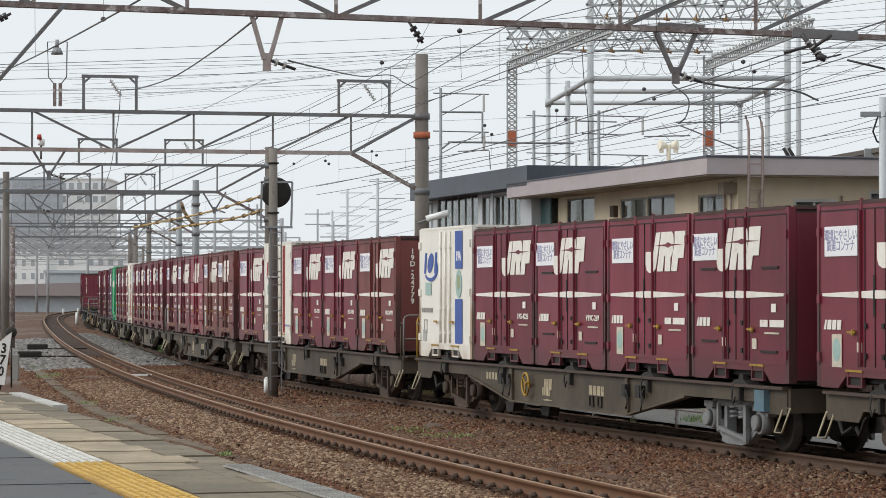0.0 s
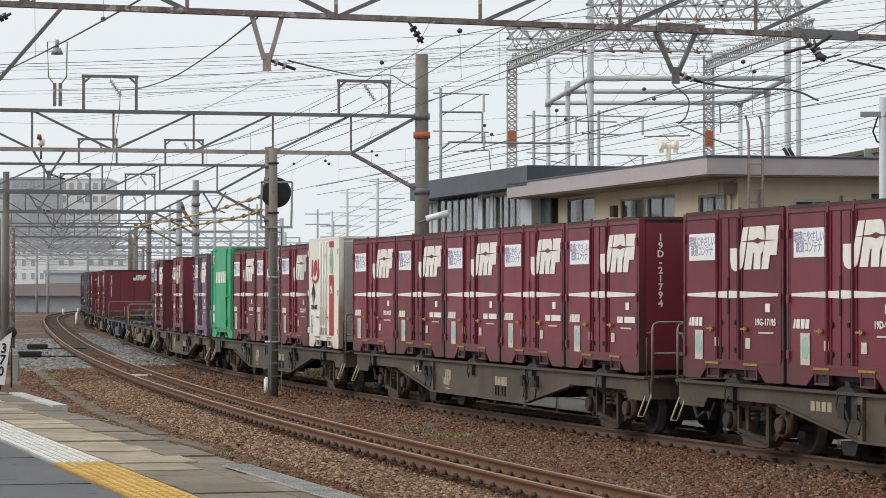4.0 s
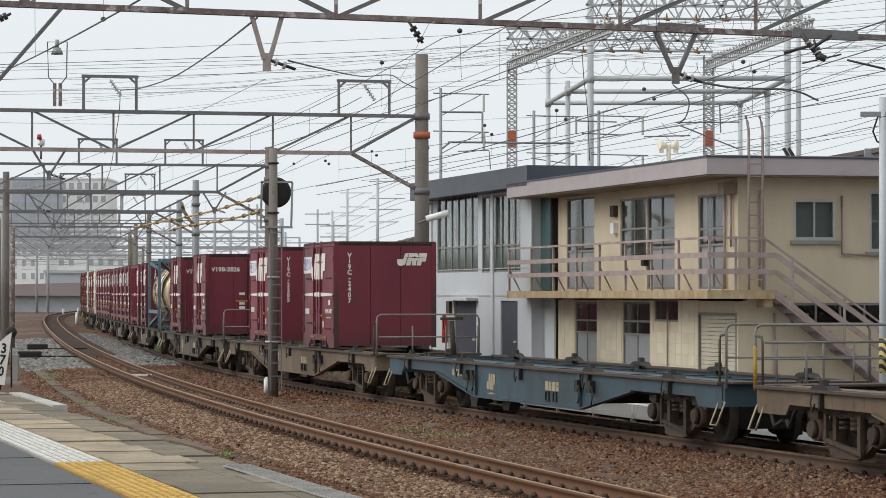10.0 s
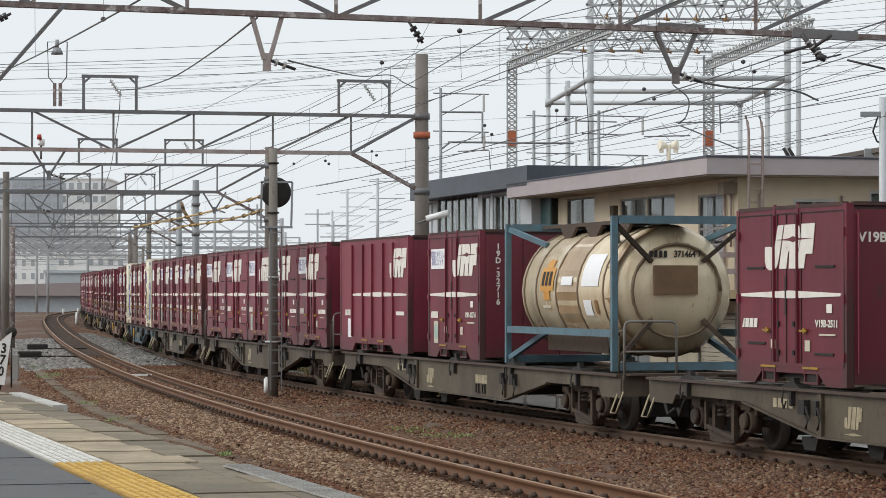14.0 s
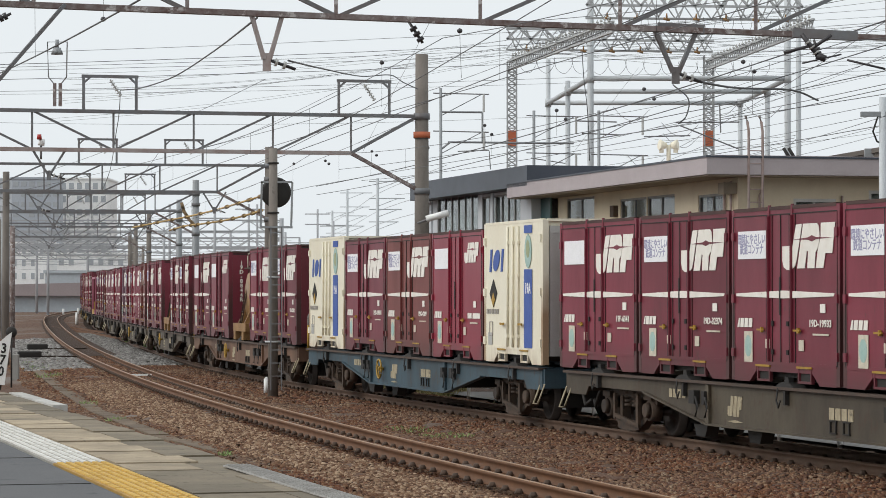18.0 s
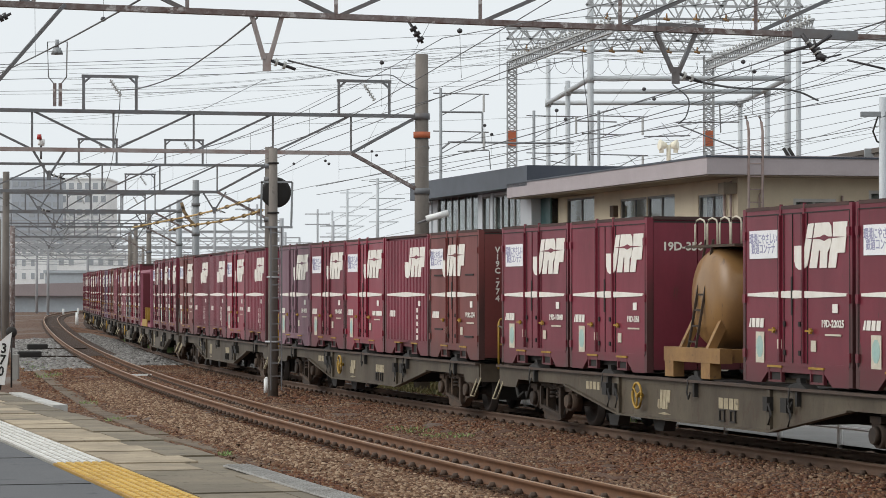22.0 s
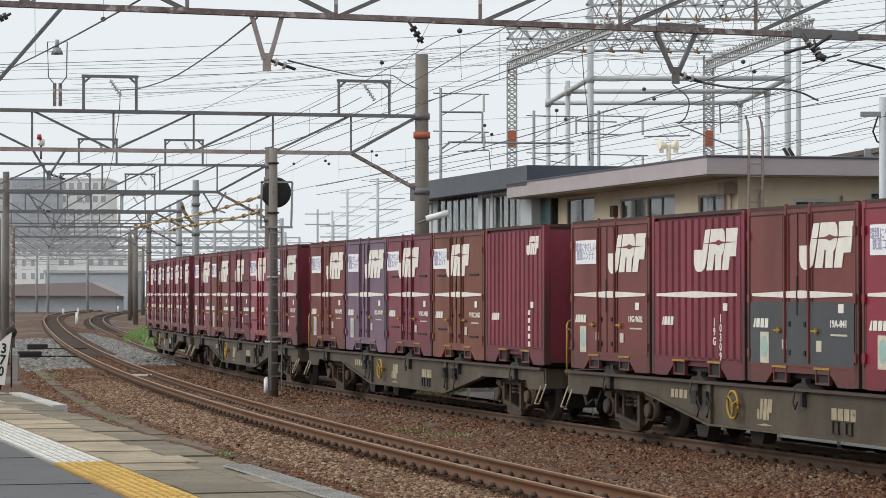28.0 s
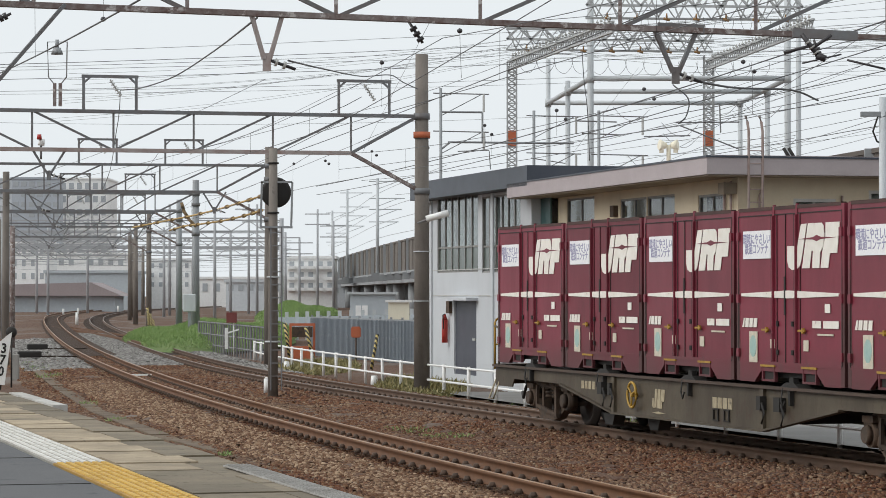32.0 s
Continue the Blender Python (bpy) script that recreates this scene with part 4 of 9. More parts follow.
def bogie(parent, x, mt=None):
    """Two-axle bogie; mt replaces the brake-dust colour on an overhauled one."""
    dust = mt or M_BOGIE
    bm = bmesh.new()
    box(bm, (0, 0, 0.62), (0.5, 1.7, 0.28))
    bg_ = part("bogie", bm, dust, parent)
    bg_.location = (x, 0, 0)
    for sy in (-1, 1):
        bm = bmesh.new()
        ya, yb = sy * 0.80, sy * 0.93
        prism(bm, [(-0.48, 0.10), (-0.30, 0.07), (0.30, 0.07), (0.48, 0.10), (0.46, 0.22), (-0.46, 0.22)], ya, sy * 0.97)
        prism(bm, [(-1.22, 0.60), (-0.9, 0.72), (0.9, 0.72), (1.22, 0.60), (1.2, 0.52), (0.85, 0.62), (-0.85, 0.62), (-1.2, 0.52)], ya, yb)
        for sx in (-1, 1):
            poly = [(sx * 0.46, 0.22), (sx * 0.48, 0.10), (sx * 0.80, 0.30), (sx * 0.78, 0.42)]
            prism(bm, poly if sx > 0 else poly[::-1], ya, yb)
            box(bm, (sx * 0.38, sy * 0.87, 0.42), (0.11, 0.15, 0.42))
        part("side_frame", bm, dust, bg_)
        for sx in (-0.95, 0.95):
            bm = bmesh.new()
            tube(bm, (sx, sy * 0.80, 0.43), (sx, sy * 0.97, 0.43), 0.185, 14, 0.17)
            tube(bm, (sx, sy * 0.98, 0.43), (sx, sy * 1.05, 0.43), 0.13, 12, 0.11)
            box(bm, (sx, sy * 0.92, 0.64), (0.34, 0.16, 0.09))
            part("axle_box", bm, dust, bg_)
        for sx in (-0.17, 0.17):
            bm = bmesh.new()
            for k in range(5):
                tube(bm, (sx, sy * 0.88, 0.46 + k * 0.07), (sx, sy * 0.88, 0.50 + k * 0.07), 0.085, 10)
            part("spring", bm, dust, bg_)
        bm = bmesh.new()
        box(bm, (0.55, sy * 1.0, 0.42), (0.1, 0.06, 0.5))
        box(bm, (-0.52, sy * 1.0, 0.45), (0.07, 0.05, 0.42))
        beam(bm, (-0.5, sy * 1.0, 0.3), (0.6, sy * 1.0, 0.16), 0.05, 0.06)
        part("brake_hanger", bm, dust, bg_)
    # black blocks added between the wheels to darken the gap
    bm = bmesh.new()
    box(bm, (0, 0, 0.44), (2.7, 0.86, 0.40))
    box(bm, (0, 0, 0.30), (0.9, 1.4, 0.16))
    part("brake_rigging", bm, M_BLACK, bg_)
    for sx in (-0.95, 0.95):
        shared("wheelset", WHEEL, bg_, Matrix.Translation((sx, 0, 0.41)))
    return bg_


def wheel_mesh():
    bm = bmesh.new()
    for sy in (-1, 1):
        mm = Matrix.Translation((0, sy * 0.535, 0)) @ pose(0, 0, 0, 0, 0, 90 * sy)
        lathe(bm, [(-0.085, 0.05), (-0.085, 0.43), (-0.058, 0.435), (-0.05, 0.41), (0.045, 0.40), (0.045, 0.34), (0.0, 0.31), (-0.01, 0.14), (0.07, 0.10), (0.07, 0.02)], 28, mm)
    tube(bm, (0, -0.95, 0), (0, 0.95, 0), 0.07, 10)
    return mesh_of("wheelset", bm, M_WHEEL)


WHEEL = wheel_mesh()


def wagon(name, mt, label, rear_deck=False, deck_rail=False, clean=False, yellow=True):
    """Container flat wagon on its rail-level origin, x forward."""
    root = thing(name, label, "flat wagon", "wagons of the train")
    lean, deck = (LEAN, -1) if rear_deck else (-LEAN, 1)
    belly, low = (4.2, 0.40) if mt is M_WRUST or (mt is M_WTAN and rear_deck) else (3.1, 0.35)
    for sx in (-7.1, 7.1):
        bogie(root, sx, M_CLEANB if clean and sx > 0 else None)
    for sy in (-1, 1):
        y0 = sy * 1.17
        bm = bmesh.new()
        prism(bm, [(-belly, low), (belly, low), (5.75, 0.74), (8.45, 0.75), (8.6, 0.60), (9.55, 0.60), (9.55, 0.95), (-9.55, 0.95), (-9.55, 0.60), (-8.6, 0.60), (-8.45, 0.75), (-5.75, 0.74)], y0 - sy * 0.03, y0)
        part("side_sill", bm, mt, root)
        bm = bmesh.new()
        box(bm, (0, y0, 0.972), (19.1, 0.15, 0.04))
        part("top_flange", bm, M_GRIME, root, "grimy top flange")
        bm = bmesh.new()
        beam(bm, (-belly, y0, low - 0.005), (belly, y0, low - 0.005), 0.13, 0.03)
        for sx in (-1, 1):
            beam(bm, (sx * belly, y0, low - 0.005), (sx * 5.75, y0, 0.735), 0.13, 0.03)
        part("bottom_flange", bm, mt, root)
        for x in (-belly, belly):
            bm = bmesh.new()
            box(bm, (x, y0 + sy * 0.02, (low + 0.95) / 2), (0.13, 0.06, 0.93 - low))
            part("stiffener", bm, M_BOGIE if mt is M_WTAN else mt, root)
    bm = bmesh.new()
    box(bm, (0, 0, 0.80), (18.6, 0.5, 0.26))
    # two wide black blocks added to keep light out beneath the deck
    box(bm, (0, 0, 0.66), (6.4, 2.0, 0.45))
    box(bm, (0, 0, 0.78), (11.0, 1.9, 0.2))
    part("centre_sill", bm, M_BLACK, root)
    bm = bmesh.new()
    for i in range(16):
        box(bm, (-9.0 + i * 1.2, 0, 0.86), (0.12, 2.2, 0.1))
    tagged(part("deck_ribs", bm, mt, root), kind="stuff")
    # container seats and catches
    for i in range(5):
        xc = FIRST + i * SLOT + 1.857 + lean
        for sy in (-1, 1):
            bm = bmesh.new()
            prism(bm, [(xc - 0.30, 0.99), (xc + 0.34, 0.99), (xc + 0.20, 1.05), (xc - 0.16, 1.05)], sy * 1.02, sy * 1.22)
            box(bm, (xc, sy * 1.12, 1.0), (0.30, 0.16, 0.12))
            bent(bm, [(xc - 0.16, sy * 1.24, 0.98), (xc - 0.20, sy * 1.25, 0.80), (xc - 0.13, sy * 1.25, 0.70), (xc - 0.06, sy * 1.25, 0.80)], 0.014)
            prism(bm, [(xc - 0.10, 1.0), (xc + 0.10, 1.0), (xc + 0.06, 1.13), (xc - 0.06, 1.13)], sy * 1.10, sy * 1.18)
            box(bm, (xc + 0.05, sy * 1.2, 0.84), (0.06, 0.08, 0.2))
            part("container_catch", bm, M_BLACK, root)
    # lever gear on the flank
    for x, w in ((-3.6, 0.3), (3.1, 0.22), (3.75, 0.3), (-3.15, 0.16)):
        bm = bmesh.new()
        box(bm, (x, -1.22, 0.74), (w * 0.7, 0.1, 0.20))
        bent(bm, [(x + w / 2, -1.26, 0.75), (x + w / 2 + 0.1, -1.27, 0.6), (x + w / 2 + 0.02, -1.27, 0.45)], 0.018)
        part("valve_box", bm, M_BLACK, root)
    if rear_deck:
        bm = bmesh.new()
        ring = [(-2.05 + 0.2 * math.cos(t), -1.27, 0.68 + 0.2 * math.sin(t)) for t in np.linspace(0, 2 * math.pi, 21)]
        bent(bm, ring, 0.022)
        for a in range(3):
            t = a * 2.094 + 0.4
            tube(bm, (-2.05, -1.27, 0.68), (-2.05 + 0.2 * math.cos(t), -1.27, 0.68 + 0.2 * math.sin(t)), 0.017)
        tube(bm, (-2.05, -1.15, 0.68), (-2.05, -1.29, 0.68), 0.035)
        part("handbrake_wheel", bm, M_YELLOW if yellow else M_BOGIE, root, "yellow handbrake wheel" if yellow else "dark handbrake wheel")
    for x in (-4.0, -1.9):
        bm = bmesh.new()
        prism(bm, [(x - 0.28, 0.30), (x + 0.28, 0.30), (x + 0.18, 0.12), (x - 0.18, 0.12)], -0.95, -0.75)
        part("brake_cylinder", bm, M_BLACK, root)
    if clean:
        bm = bmesh.new()
        box(bm, (8.75, -1.2, 0.78), (0.36, 0.12, 0.3))
        part("gear_box", bm, M_TEALFRAME, root, "pale blue gear box")
    # painted marks
    def mark(nm, x0, x1, z0, z1, mt_=M_WHITE):
        bm = bmesh.new()
        box(bm, ((x0 + x1) / 2, -1.172, (z0 + z1) / 2), (x1 - x0, 0.008, z1 - z0))
        return part(nm, bm, mt_, root)
    ex = -1.38 if rear_deck else -2.4
    mm = bmesh.new()
    for poly in (((0.0, 0.1), (0.08, 0), (0.15, 0.0), (0.16, 0.5), (0.03, 0.5)), ((0.17, 0), (0.33, 0.05), (0.42, 1), (0.24, 1)), ((0.36, 0), (0.60, 0), (0.66, 1), (0.46, 1)), ((0.63, 0), (0.76, 0), (0.8, 0.36), (0.93, 0.36), (1, 1), (0.7, 1))):
        prism(mm, [(ex + 0.56 * u, 0.50 + 0.30 * v) for u, v in poly], -1.178, -1.165)
    prism(mm, [(ex, 0.425), (ex + 0.28, 0.41), (ex + 0.56, 0.425), (ex + 0.28, 0.45)], -1.178, -1.165)
    part("emblem", mm, M_STENCIL, root)
    for i in range(4):
        mark("number_bar", 1.15 + i * 0.2, 1.31 + i * 0.2, 0.60, 0.76, M_STENCIL)
    for x in (1.3, 1.72):
        bm = bmesh.new()
        for dx, dz, w, hh in ((-0.11, 0, 0.02, 0.2), (0.11, 0, 0.02, 0.2), (0, -0.1, 0.22, 0.02), (0, 0.1, 0.22, 0.02)):
            box(bm, (x + dx * 0.8, -1.18, 0.50 + dz * 0.8), (w, 0.03, hh * 0.8))
        part("card_holder", bm, M_BLACK, root)
    for i in range(4):
        mark("inscription_bar", -4.75 + i * 0.18, -4.62 + i * 0.18, 0.70, 0.83, M_STENCIL)
    # ends
    for sx in (-1, 1):
        bm = bmesh.new()
        box(bm, (sx * 9.58, 0, 0.80), (0.10, 2.3, 0.34))
        part("end_beam", bm, mt, root)
        bm = bmesh.new()
        box(bm, (sx * 9.85, 0, 0.86), (0.5, 0.22, 0.22))
        box(bm, (sx * 10.08, 0, 0.86), (0.2, 0.34, 0.34))
        part("coupler", bm, M_BOGIE, root)
        for sy in (-1, 1):
            bm = bmesh.new()
            xx, yy = sx * 9.5, sy * 1.19
            bent(bm, [(xx - 0.12, yy - sy * 0.04, 0.70), (xx - 0.13, yy + sy * 0.09, 0.36), (xx + 0.13, yy + sy * 0.09, 0.36), (xx + 0.12, yy - sy * 0.04, 0.70), (xx - 0.12, yy - sy * 0.04, 0.70)], 0.017)
            part("step", bm, M_STENCIL, root, "dirty white step iron")
        bm = bmesh.new()
        yy = -0.5
        bent(bm, [(sx * 9.6, yy, 0.7), (sx * 9.8, yy, 0.55), (sx * 9.95, yy, 0.35), (sx * 10.15, yy * 0.9, 0.45)], 0.03)
        part("air_hose", bm, M_BLACK, root)
    # brake deck with its handrail at one end
    bm = bmesh.new()
    box(bm, (deck * 9.5, 0, 0.985), (0.62, 2.2, 0.03))
    part("deck_plate", bm, M_GRIME, root)
    xx = deck * 9.68
    bm = bmesh.new()
    far = 1.15 if deck_rail else -0.25
    bent(bm, [(xx, -1.15, 0.9), (xx, -1.15, 1.76), (xx, -1.12, 1.82), (xx, -1.06, 1.85), (xx, far - 0.09, 1.85), (xx, far - 0.03, 1.82), (xx, far, 1.76), (xx, far, 0.9)], 0.022)
    tube(bm, (xx, -1.15, 1.36), (xx, far, 1.36), 0.016)
    part("handrail", bm, M_YELLOW if yellow and deck < 0 and not deck_rail else M_GREYRAIL, root, "painted steel handrail")
    bm = bmesh.new()
    x2 = deck * 9.42
    bent(bm, [(x2, -1.15, 0.9), (x2, -1.15, 1.60), (x2 + deck * 0.04, -1.15, 1.68), (xx, -1.15, 1.70)], 0.02)
    part("handrail", bm, M_WAGON, root)
    if deck_rail:
        if deck < 0:
            bm = bmesh.new()
            tube(bm, (xx, -1.15, 0.92), (xx, -1.15, 1.55), 0.03)
            part("sleeve", bm, M_YELLOW, root, "yellow sleeve on the handrail")
        bm = bmesh.new()
        tube(bm, (xx, -1.0 if deck < 0 else far, 1.6), (xx, 1.12, 1.6), 0.018)
        part("handrail_bar", bm, M_GREYRAIL, root)
        for yy in (-0.35, 0.4, 1.12):
            bm = bmesh.new()
            tube(bm, (xx, yy, 0.9), (xx, yy, 1.60), 0.018)
            part("handrail_post", bm, M_GREYRAIL, root)
        if deck > 0 and mt is M_WTAN:
            bm = bmesh.new()
            tube(bm, (9.8, 0.55, 0.9), (9.8, 0.5, 1.72), 0.07, 8, 0.05)
            box(bm, (9.8, 0.5, 1.76), (0.1, 0.5, 0.06))
            part("brake_stand", bm, M_BOGIE, root, "dark brake stand with a flat top")
        for i in range(5):
            bm = bmesh.new()
            box(bm, (FIRST + i * SLOT + 1.857 + lean, -0.9, 0.985), (3.3, 0.3, 0.03))
            part("deck_strip", bm, mt, root)
    return root


M_STENCIL = mat("dingy_ochre_stencil", (0.42, 0.355, 0.235), (0.22, 0.18, 0.115), 0.6, scale=7, amount=0.8, bump=0.0, wear=(0.09, 0.075, 0.05), worn=0.56)
M_DIMWHITE = mat("faded_white_stencil", (0.62, 0.57, 0.46), (0.42, 0.37, 0.28), 0.6, scale=7, amount=0.6, bump=0.0)

# one of each kind, then copies; s standard, n no sign, x blank plate, v vented, w vented without sign, b small emblem,
# c corrugated, k corrugated with small emblem, J white with blue stripe, R white with red lines, D cream with red stripe,
# E cream with blue stripe, G green, L long box, T long tank, U framed tank, Y tank on a stand;
# slot, kind, paint, :number on the end, =number on the side; "+" marks a wagon whose brake deck is at the rear
TINT = {"r": None, "f": M_RED2, "w": M_BROWN, "o": M_RUST, "p": M_PURPLE, "m": M_MAUVE}
TRAIN = (
    ("grey", "0sr"),
    ("+greyf", "0Jr 1sr=19G-4225 2vr=V19C-269 3sr 4vr"),
    ("grey", "0sr=19G-9856 1Rr 2sr=19D-3308 3sr=19D-9704 4sw:19D-24779=19D-24779"),
    ("+grey", "0sr=19G-17195 1sr=19D-9621 2wf=V19B-6031 3sw=19G-16713 4vw:V19C-1313=V19C-1313"),
    ("grey", "0sr=19D-9070 1sr 2sr 3sr 4sr:19D-21794"),
    ("grey", "0Gr 1sr=19D-16492 2sr=19D-31859 3sr=19D-22947 4Dr"),
    ("grey", "0sr:19D-32573=19D-32573 2vr:V19C-1939=V19C-1939 4sp:19D-8647=19D-8647"),
    ("+tan", ""),
    ("blue", ""),
    ("tan", "1vr:V19C-2285=V19C-2285 3vr:V19C-2407!=V19C-2407"),
    ("greyr", "1wr:V19B-2511-=V19B-2511 3wr:V19B-2826-!=V19B-2826"),
    ("grey", "0Lr 2sr:19D-32716=19D-32716 3.4Tr"),
    ("grey", "0vr=V19C-3000 1vr=V19C-4158 2sr=19D-34067 3vr 4vr:V19C-3252"),
    ("grey", "0xr=19F-6341 1sr=19D-32374 2sr=19D-19933 3sr 4sw:19G-"),
    ("+blue", "0Er 1sr=19D-19431 2sw=19G-4289 3bf 4Er"),
    ("+rust", "0xr=19F-7383 1br:19D-8844R=19D-8844 2Yr 3sr 4sr:19D-22051=19D-22051"),
    ("+greyy", "0sr=19D-10048 1nr:19D-356-=19D-356 2Yr 3sr=19D-22025 4sr"),
    ("+greyy", "0nm=19D-4325 1sr=19D-14367 2sf 3cr 4vw:V19C-774=V19C-774"),
    ("grey", "0sw=19D-12947 1cr=19G-6294 2cr=19G-9737 3sf=19D-3947 4cr:19G-3429=19G-3429"),
    ("grey", "0Ur 2vr=V19C-529 3sr=19G-17740 4sr:19D-30009=19D-30009"),
    ("+greyy", "0sw=19G-9602 1cr=19G-10309 2nw=19A-841 3sf=19D-33476 4sr"),
    ("+greyy", "0sw=19D-16742 1sp=19D-10148 2vr=V19C-4983 3vo=V19C-3060 4kr"),
    ("+greyy", "0sr 1sw 2wr 3vf=V19C-2970 4sr:19D-21557=19D-21527"),
    ("+greyy", "0sr 1sr 2sr 3sr 4sr:19D-31071=19D-31071"),
)
for _, load in TRAIN:
    for item in load.split():
        item, _, side_num = item.partition("=")
        num = item.partition(":")[2]
        code = item.partition(":")[0][-2]
        if num:
            body = num.strip("!").rstrip("-")
            text_mesh(*(("\n".join(body), 0.155) if not num.strip("!").endswith("-") else (body, 0.185)), M_WHITE)
        for body in (["\n".join(side_num.partition("-")[2]), "\n".join(side_num.partition("-")[0])] if code in "ck" else [side_num]) if side_num else []:
            text_mesh(body, 0.165 if code in "ck" else 0.135, M_WHITE)
text_mesh(SIGN_W, 0.165, M_BLUETXT)
KINDS = {}


def kind_of(code):
    if code not in KINDS:
        if code in "snxvwbck":
            k = {"s": "standard", "n": "plain", "x": "blank", "v": "vented", "w": "vented_plain", "b": "small_logo", "c": "corrugated", "k": "corrugated_small"}[code]
            KINDS[code] = box_container("freight_container", k, M_RED)
        elif code == "J":
            KINDS[code] = white_box("freight_container", M_OFFWHITE, "single", M_BLUE, "white freight container with an upright blue stripe", False)
        elif code == "R":
            KINDS[code] = white_box("freight_container", M_OFFWHITE, "double", M_REDSTRIPE, "white freight container with thin red lines", False)
        elif code == "D":
            KINDS[code] = white_box("freight_container", M_OFFWHITE, "single", M_REDSTRIPE, "off-white freight container with a red stripe and dark diamond", True)
        elif code == "E":
            KINDS[code] = white_box("freight_container", M_CREAM, "single", M_BLUE, "cream freight container with a blue stripe and dark diamond", True)
        elif code == "G":
            KINDS[code] = green_box("freight_container")
        elif code == "L":
            KINDS[code] = big_box("freight_container")
        elif code == "T":
            KINDS[code] = tank_container("tank_container", 6.058, M_TANK, M_TEALFRAME, "dirty beige tank in a teal steel frame")
        elif code == "U":
            KINDS[code] = tank_container("tank_container", 6.058, M_TANKC, M_PINKFRAME, "cream tank in a pinkish red frame with yellow base", True)
        elif code == "Y":
            KINDS[code] = stand_tank("tank_container")
    return KINDS[code]


def tinted(root, mt):
    for o in root.children_recursive:
        if o.type == 'MESH' and o.data.materials[0] == M_RED:
            o.material_slots[0].link = 'OBJECT'
            o.material_slots[0].material = mt


M_TANKC = mat("dirty_cream_tank", (0.66, 0.59, 0.44), (0.44, 0.34, 0.21), 0.4, scale=1.4, fine=14, amount=0.8, bump=0.03, streak=0.6, grain=0.06)
M_DARKLOW = mat("dark_grey_repaint", (0.07, 0.075, 0.08), (0.05, 0.05, 0.052), 0.55, scale=1.5, amount=0.7, bump=0.04, grain=0.07)
M_CLEANB = mat("clean_grey_bogie", (0.22, 0.225, 0.225), (0.15, 0.145, 0.14), 0.6, scale=4, amount=0.7, bump=0.08)
WAGONS = {}
SHADE = 0
WMAT = {"greyr": (M_WAGON, "grey-brown container flat wagon with wide end railings"), "greyf": (M_WAGON, "grey-brown container flat wagon with a clean grey bogie"), "greyy": (M_WAGON, "grey-brown container flat wagon with a yellow handbrake wheel"), "grey": (M_WAGON, "grey-brown container flat wagon with weathered side sills"), "tan": (M_WTAN, "tan container flat wagon with weathered side sills"),
        "blue": (M_WBLUE, "blue container flat wagon with weathered side sills"), "rust": (M_WRUST, "rust-brown container flat wagon with peeling paint")}
for i, (colour, load) in enumerate(TRAIN):
    n_ = i - 1
    off = n_ * PITCH - 9.43
    rear_deck, look_ = colour.startswith("+"), colour.strip("+")
    lean = LEAN if rear_deck else -LEAN
    if colour in WAGONS:
        w = copy_thing(WAGONS[colour], Matrix.Identity(4))
    else:
        w = WAGONS[colour] = wagon("flat_wagon", *WMAT[look_], rear_deck, look_ in ("tan", "blue", "greyr"), look_ == "greyf", look_ != "grey")
    RIDERS.append((w, off, (0, 0, 0)))
    for item in load.split():
        item, _, side_num = item.partition("=")
        item, _, num = item.partition(":")
        slot, code, tint = float(item[:-2]), item[-2], item[-1]
        c = copy_thing(kind_of(code), Matrix.Identity(4))
        if n_ == 19 and slot == 2:
            plate("lower_panel", 0.035, 0.965, 0.29, 1.16, M_DARKLOW, c, 0.0, label="dark grey repainted lower half")
        if TINT[tint]:
            tinted(c, TINT[tint])
            c["label"] = {"f": "bright red", "w": "faded brownish-red", "o": "orange-brown", "p": "purple", "m": "faded mauve"}[tint] + " steel freight container with white emblem"
        elif code in "snxvwbckL":
            shade = (None, M_RED3, None, M_RED4, M_RED3, None, M_RED4)[SHADE % 7]
            SHADE += 1
            if shade:
                tinted(c, shade)
        if num:
            end_number(c, num.strip("!").rstrip("-"), not num.strip("!").endswith("-"))
            if num.startswith("V19B"):
                end_doors(c, M_RED)
            if num.endswith("!"):
                logo(c, 0.28, 1.0, 1.93, 2.23, M_RED, 'end')
                if num.startswith("V19B"):
                    end_plate("sign_plate", 0.22, 1.12, 1.45, 1.82, M_SIGN, c)
                    lettering(SIGN_W, 0.165, M_BLUETXT, c, (CL / 2 + 0.016, 0.67, 1.635), 'end', 0.76)
        if side_num:
            if code in "ck":
                lettering("\n".join(side_num.partition("-")[2]), 0.165, M_WHITE, c, (side_x(0.765), SY - 0.012, 0.62), 'side')
                lettering("\n".join(side_num.partition("-")[0]), 0.165, M_WHITE, c, (side_x(0.70), SY - 0.012, 0.70), 'side')
            else:
                lettering(side_num, 0.135, M_WHITE, c, (side_x(0.835), SY - 0.008, 0.86), 'side', 1.2)
        elif code in "snxvwb":
            plate("number_bar", 0.725, 0.80, 0.80, 0.90, M_WHITE, c)
            plate("number_bar", 0.82, 0.955, 0.80, 0.90, M_WHITE, c)
        elif code in "ck":
            for k in range(5):
                plate("number_bar", 0.75, 0.78, 0.33 + k * 0.14, 0.42 + k * 0.14, M_WHITE, c, 0.008)
        ln = 6.058 if code in "LTU" else CL
        x = FIRST + slot * SLOT + ln / 2 + lean
        RIDERS.append((c, off, (x - (0.14 if code == "Y" else 0), 0, 1.03)))
for master in KINDS.values():
    for o in (*master.children_recursive, master):
        bpy.data.objects.remove(o)

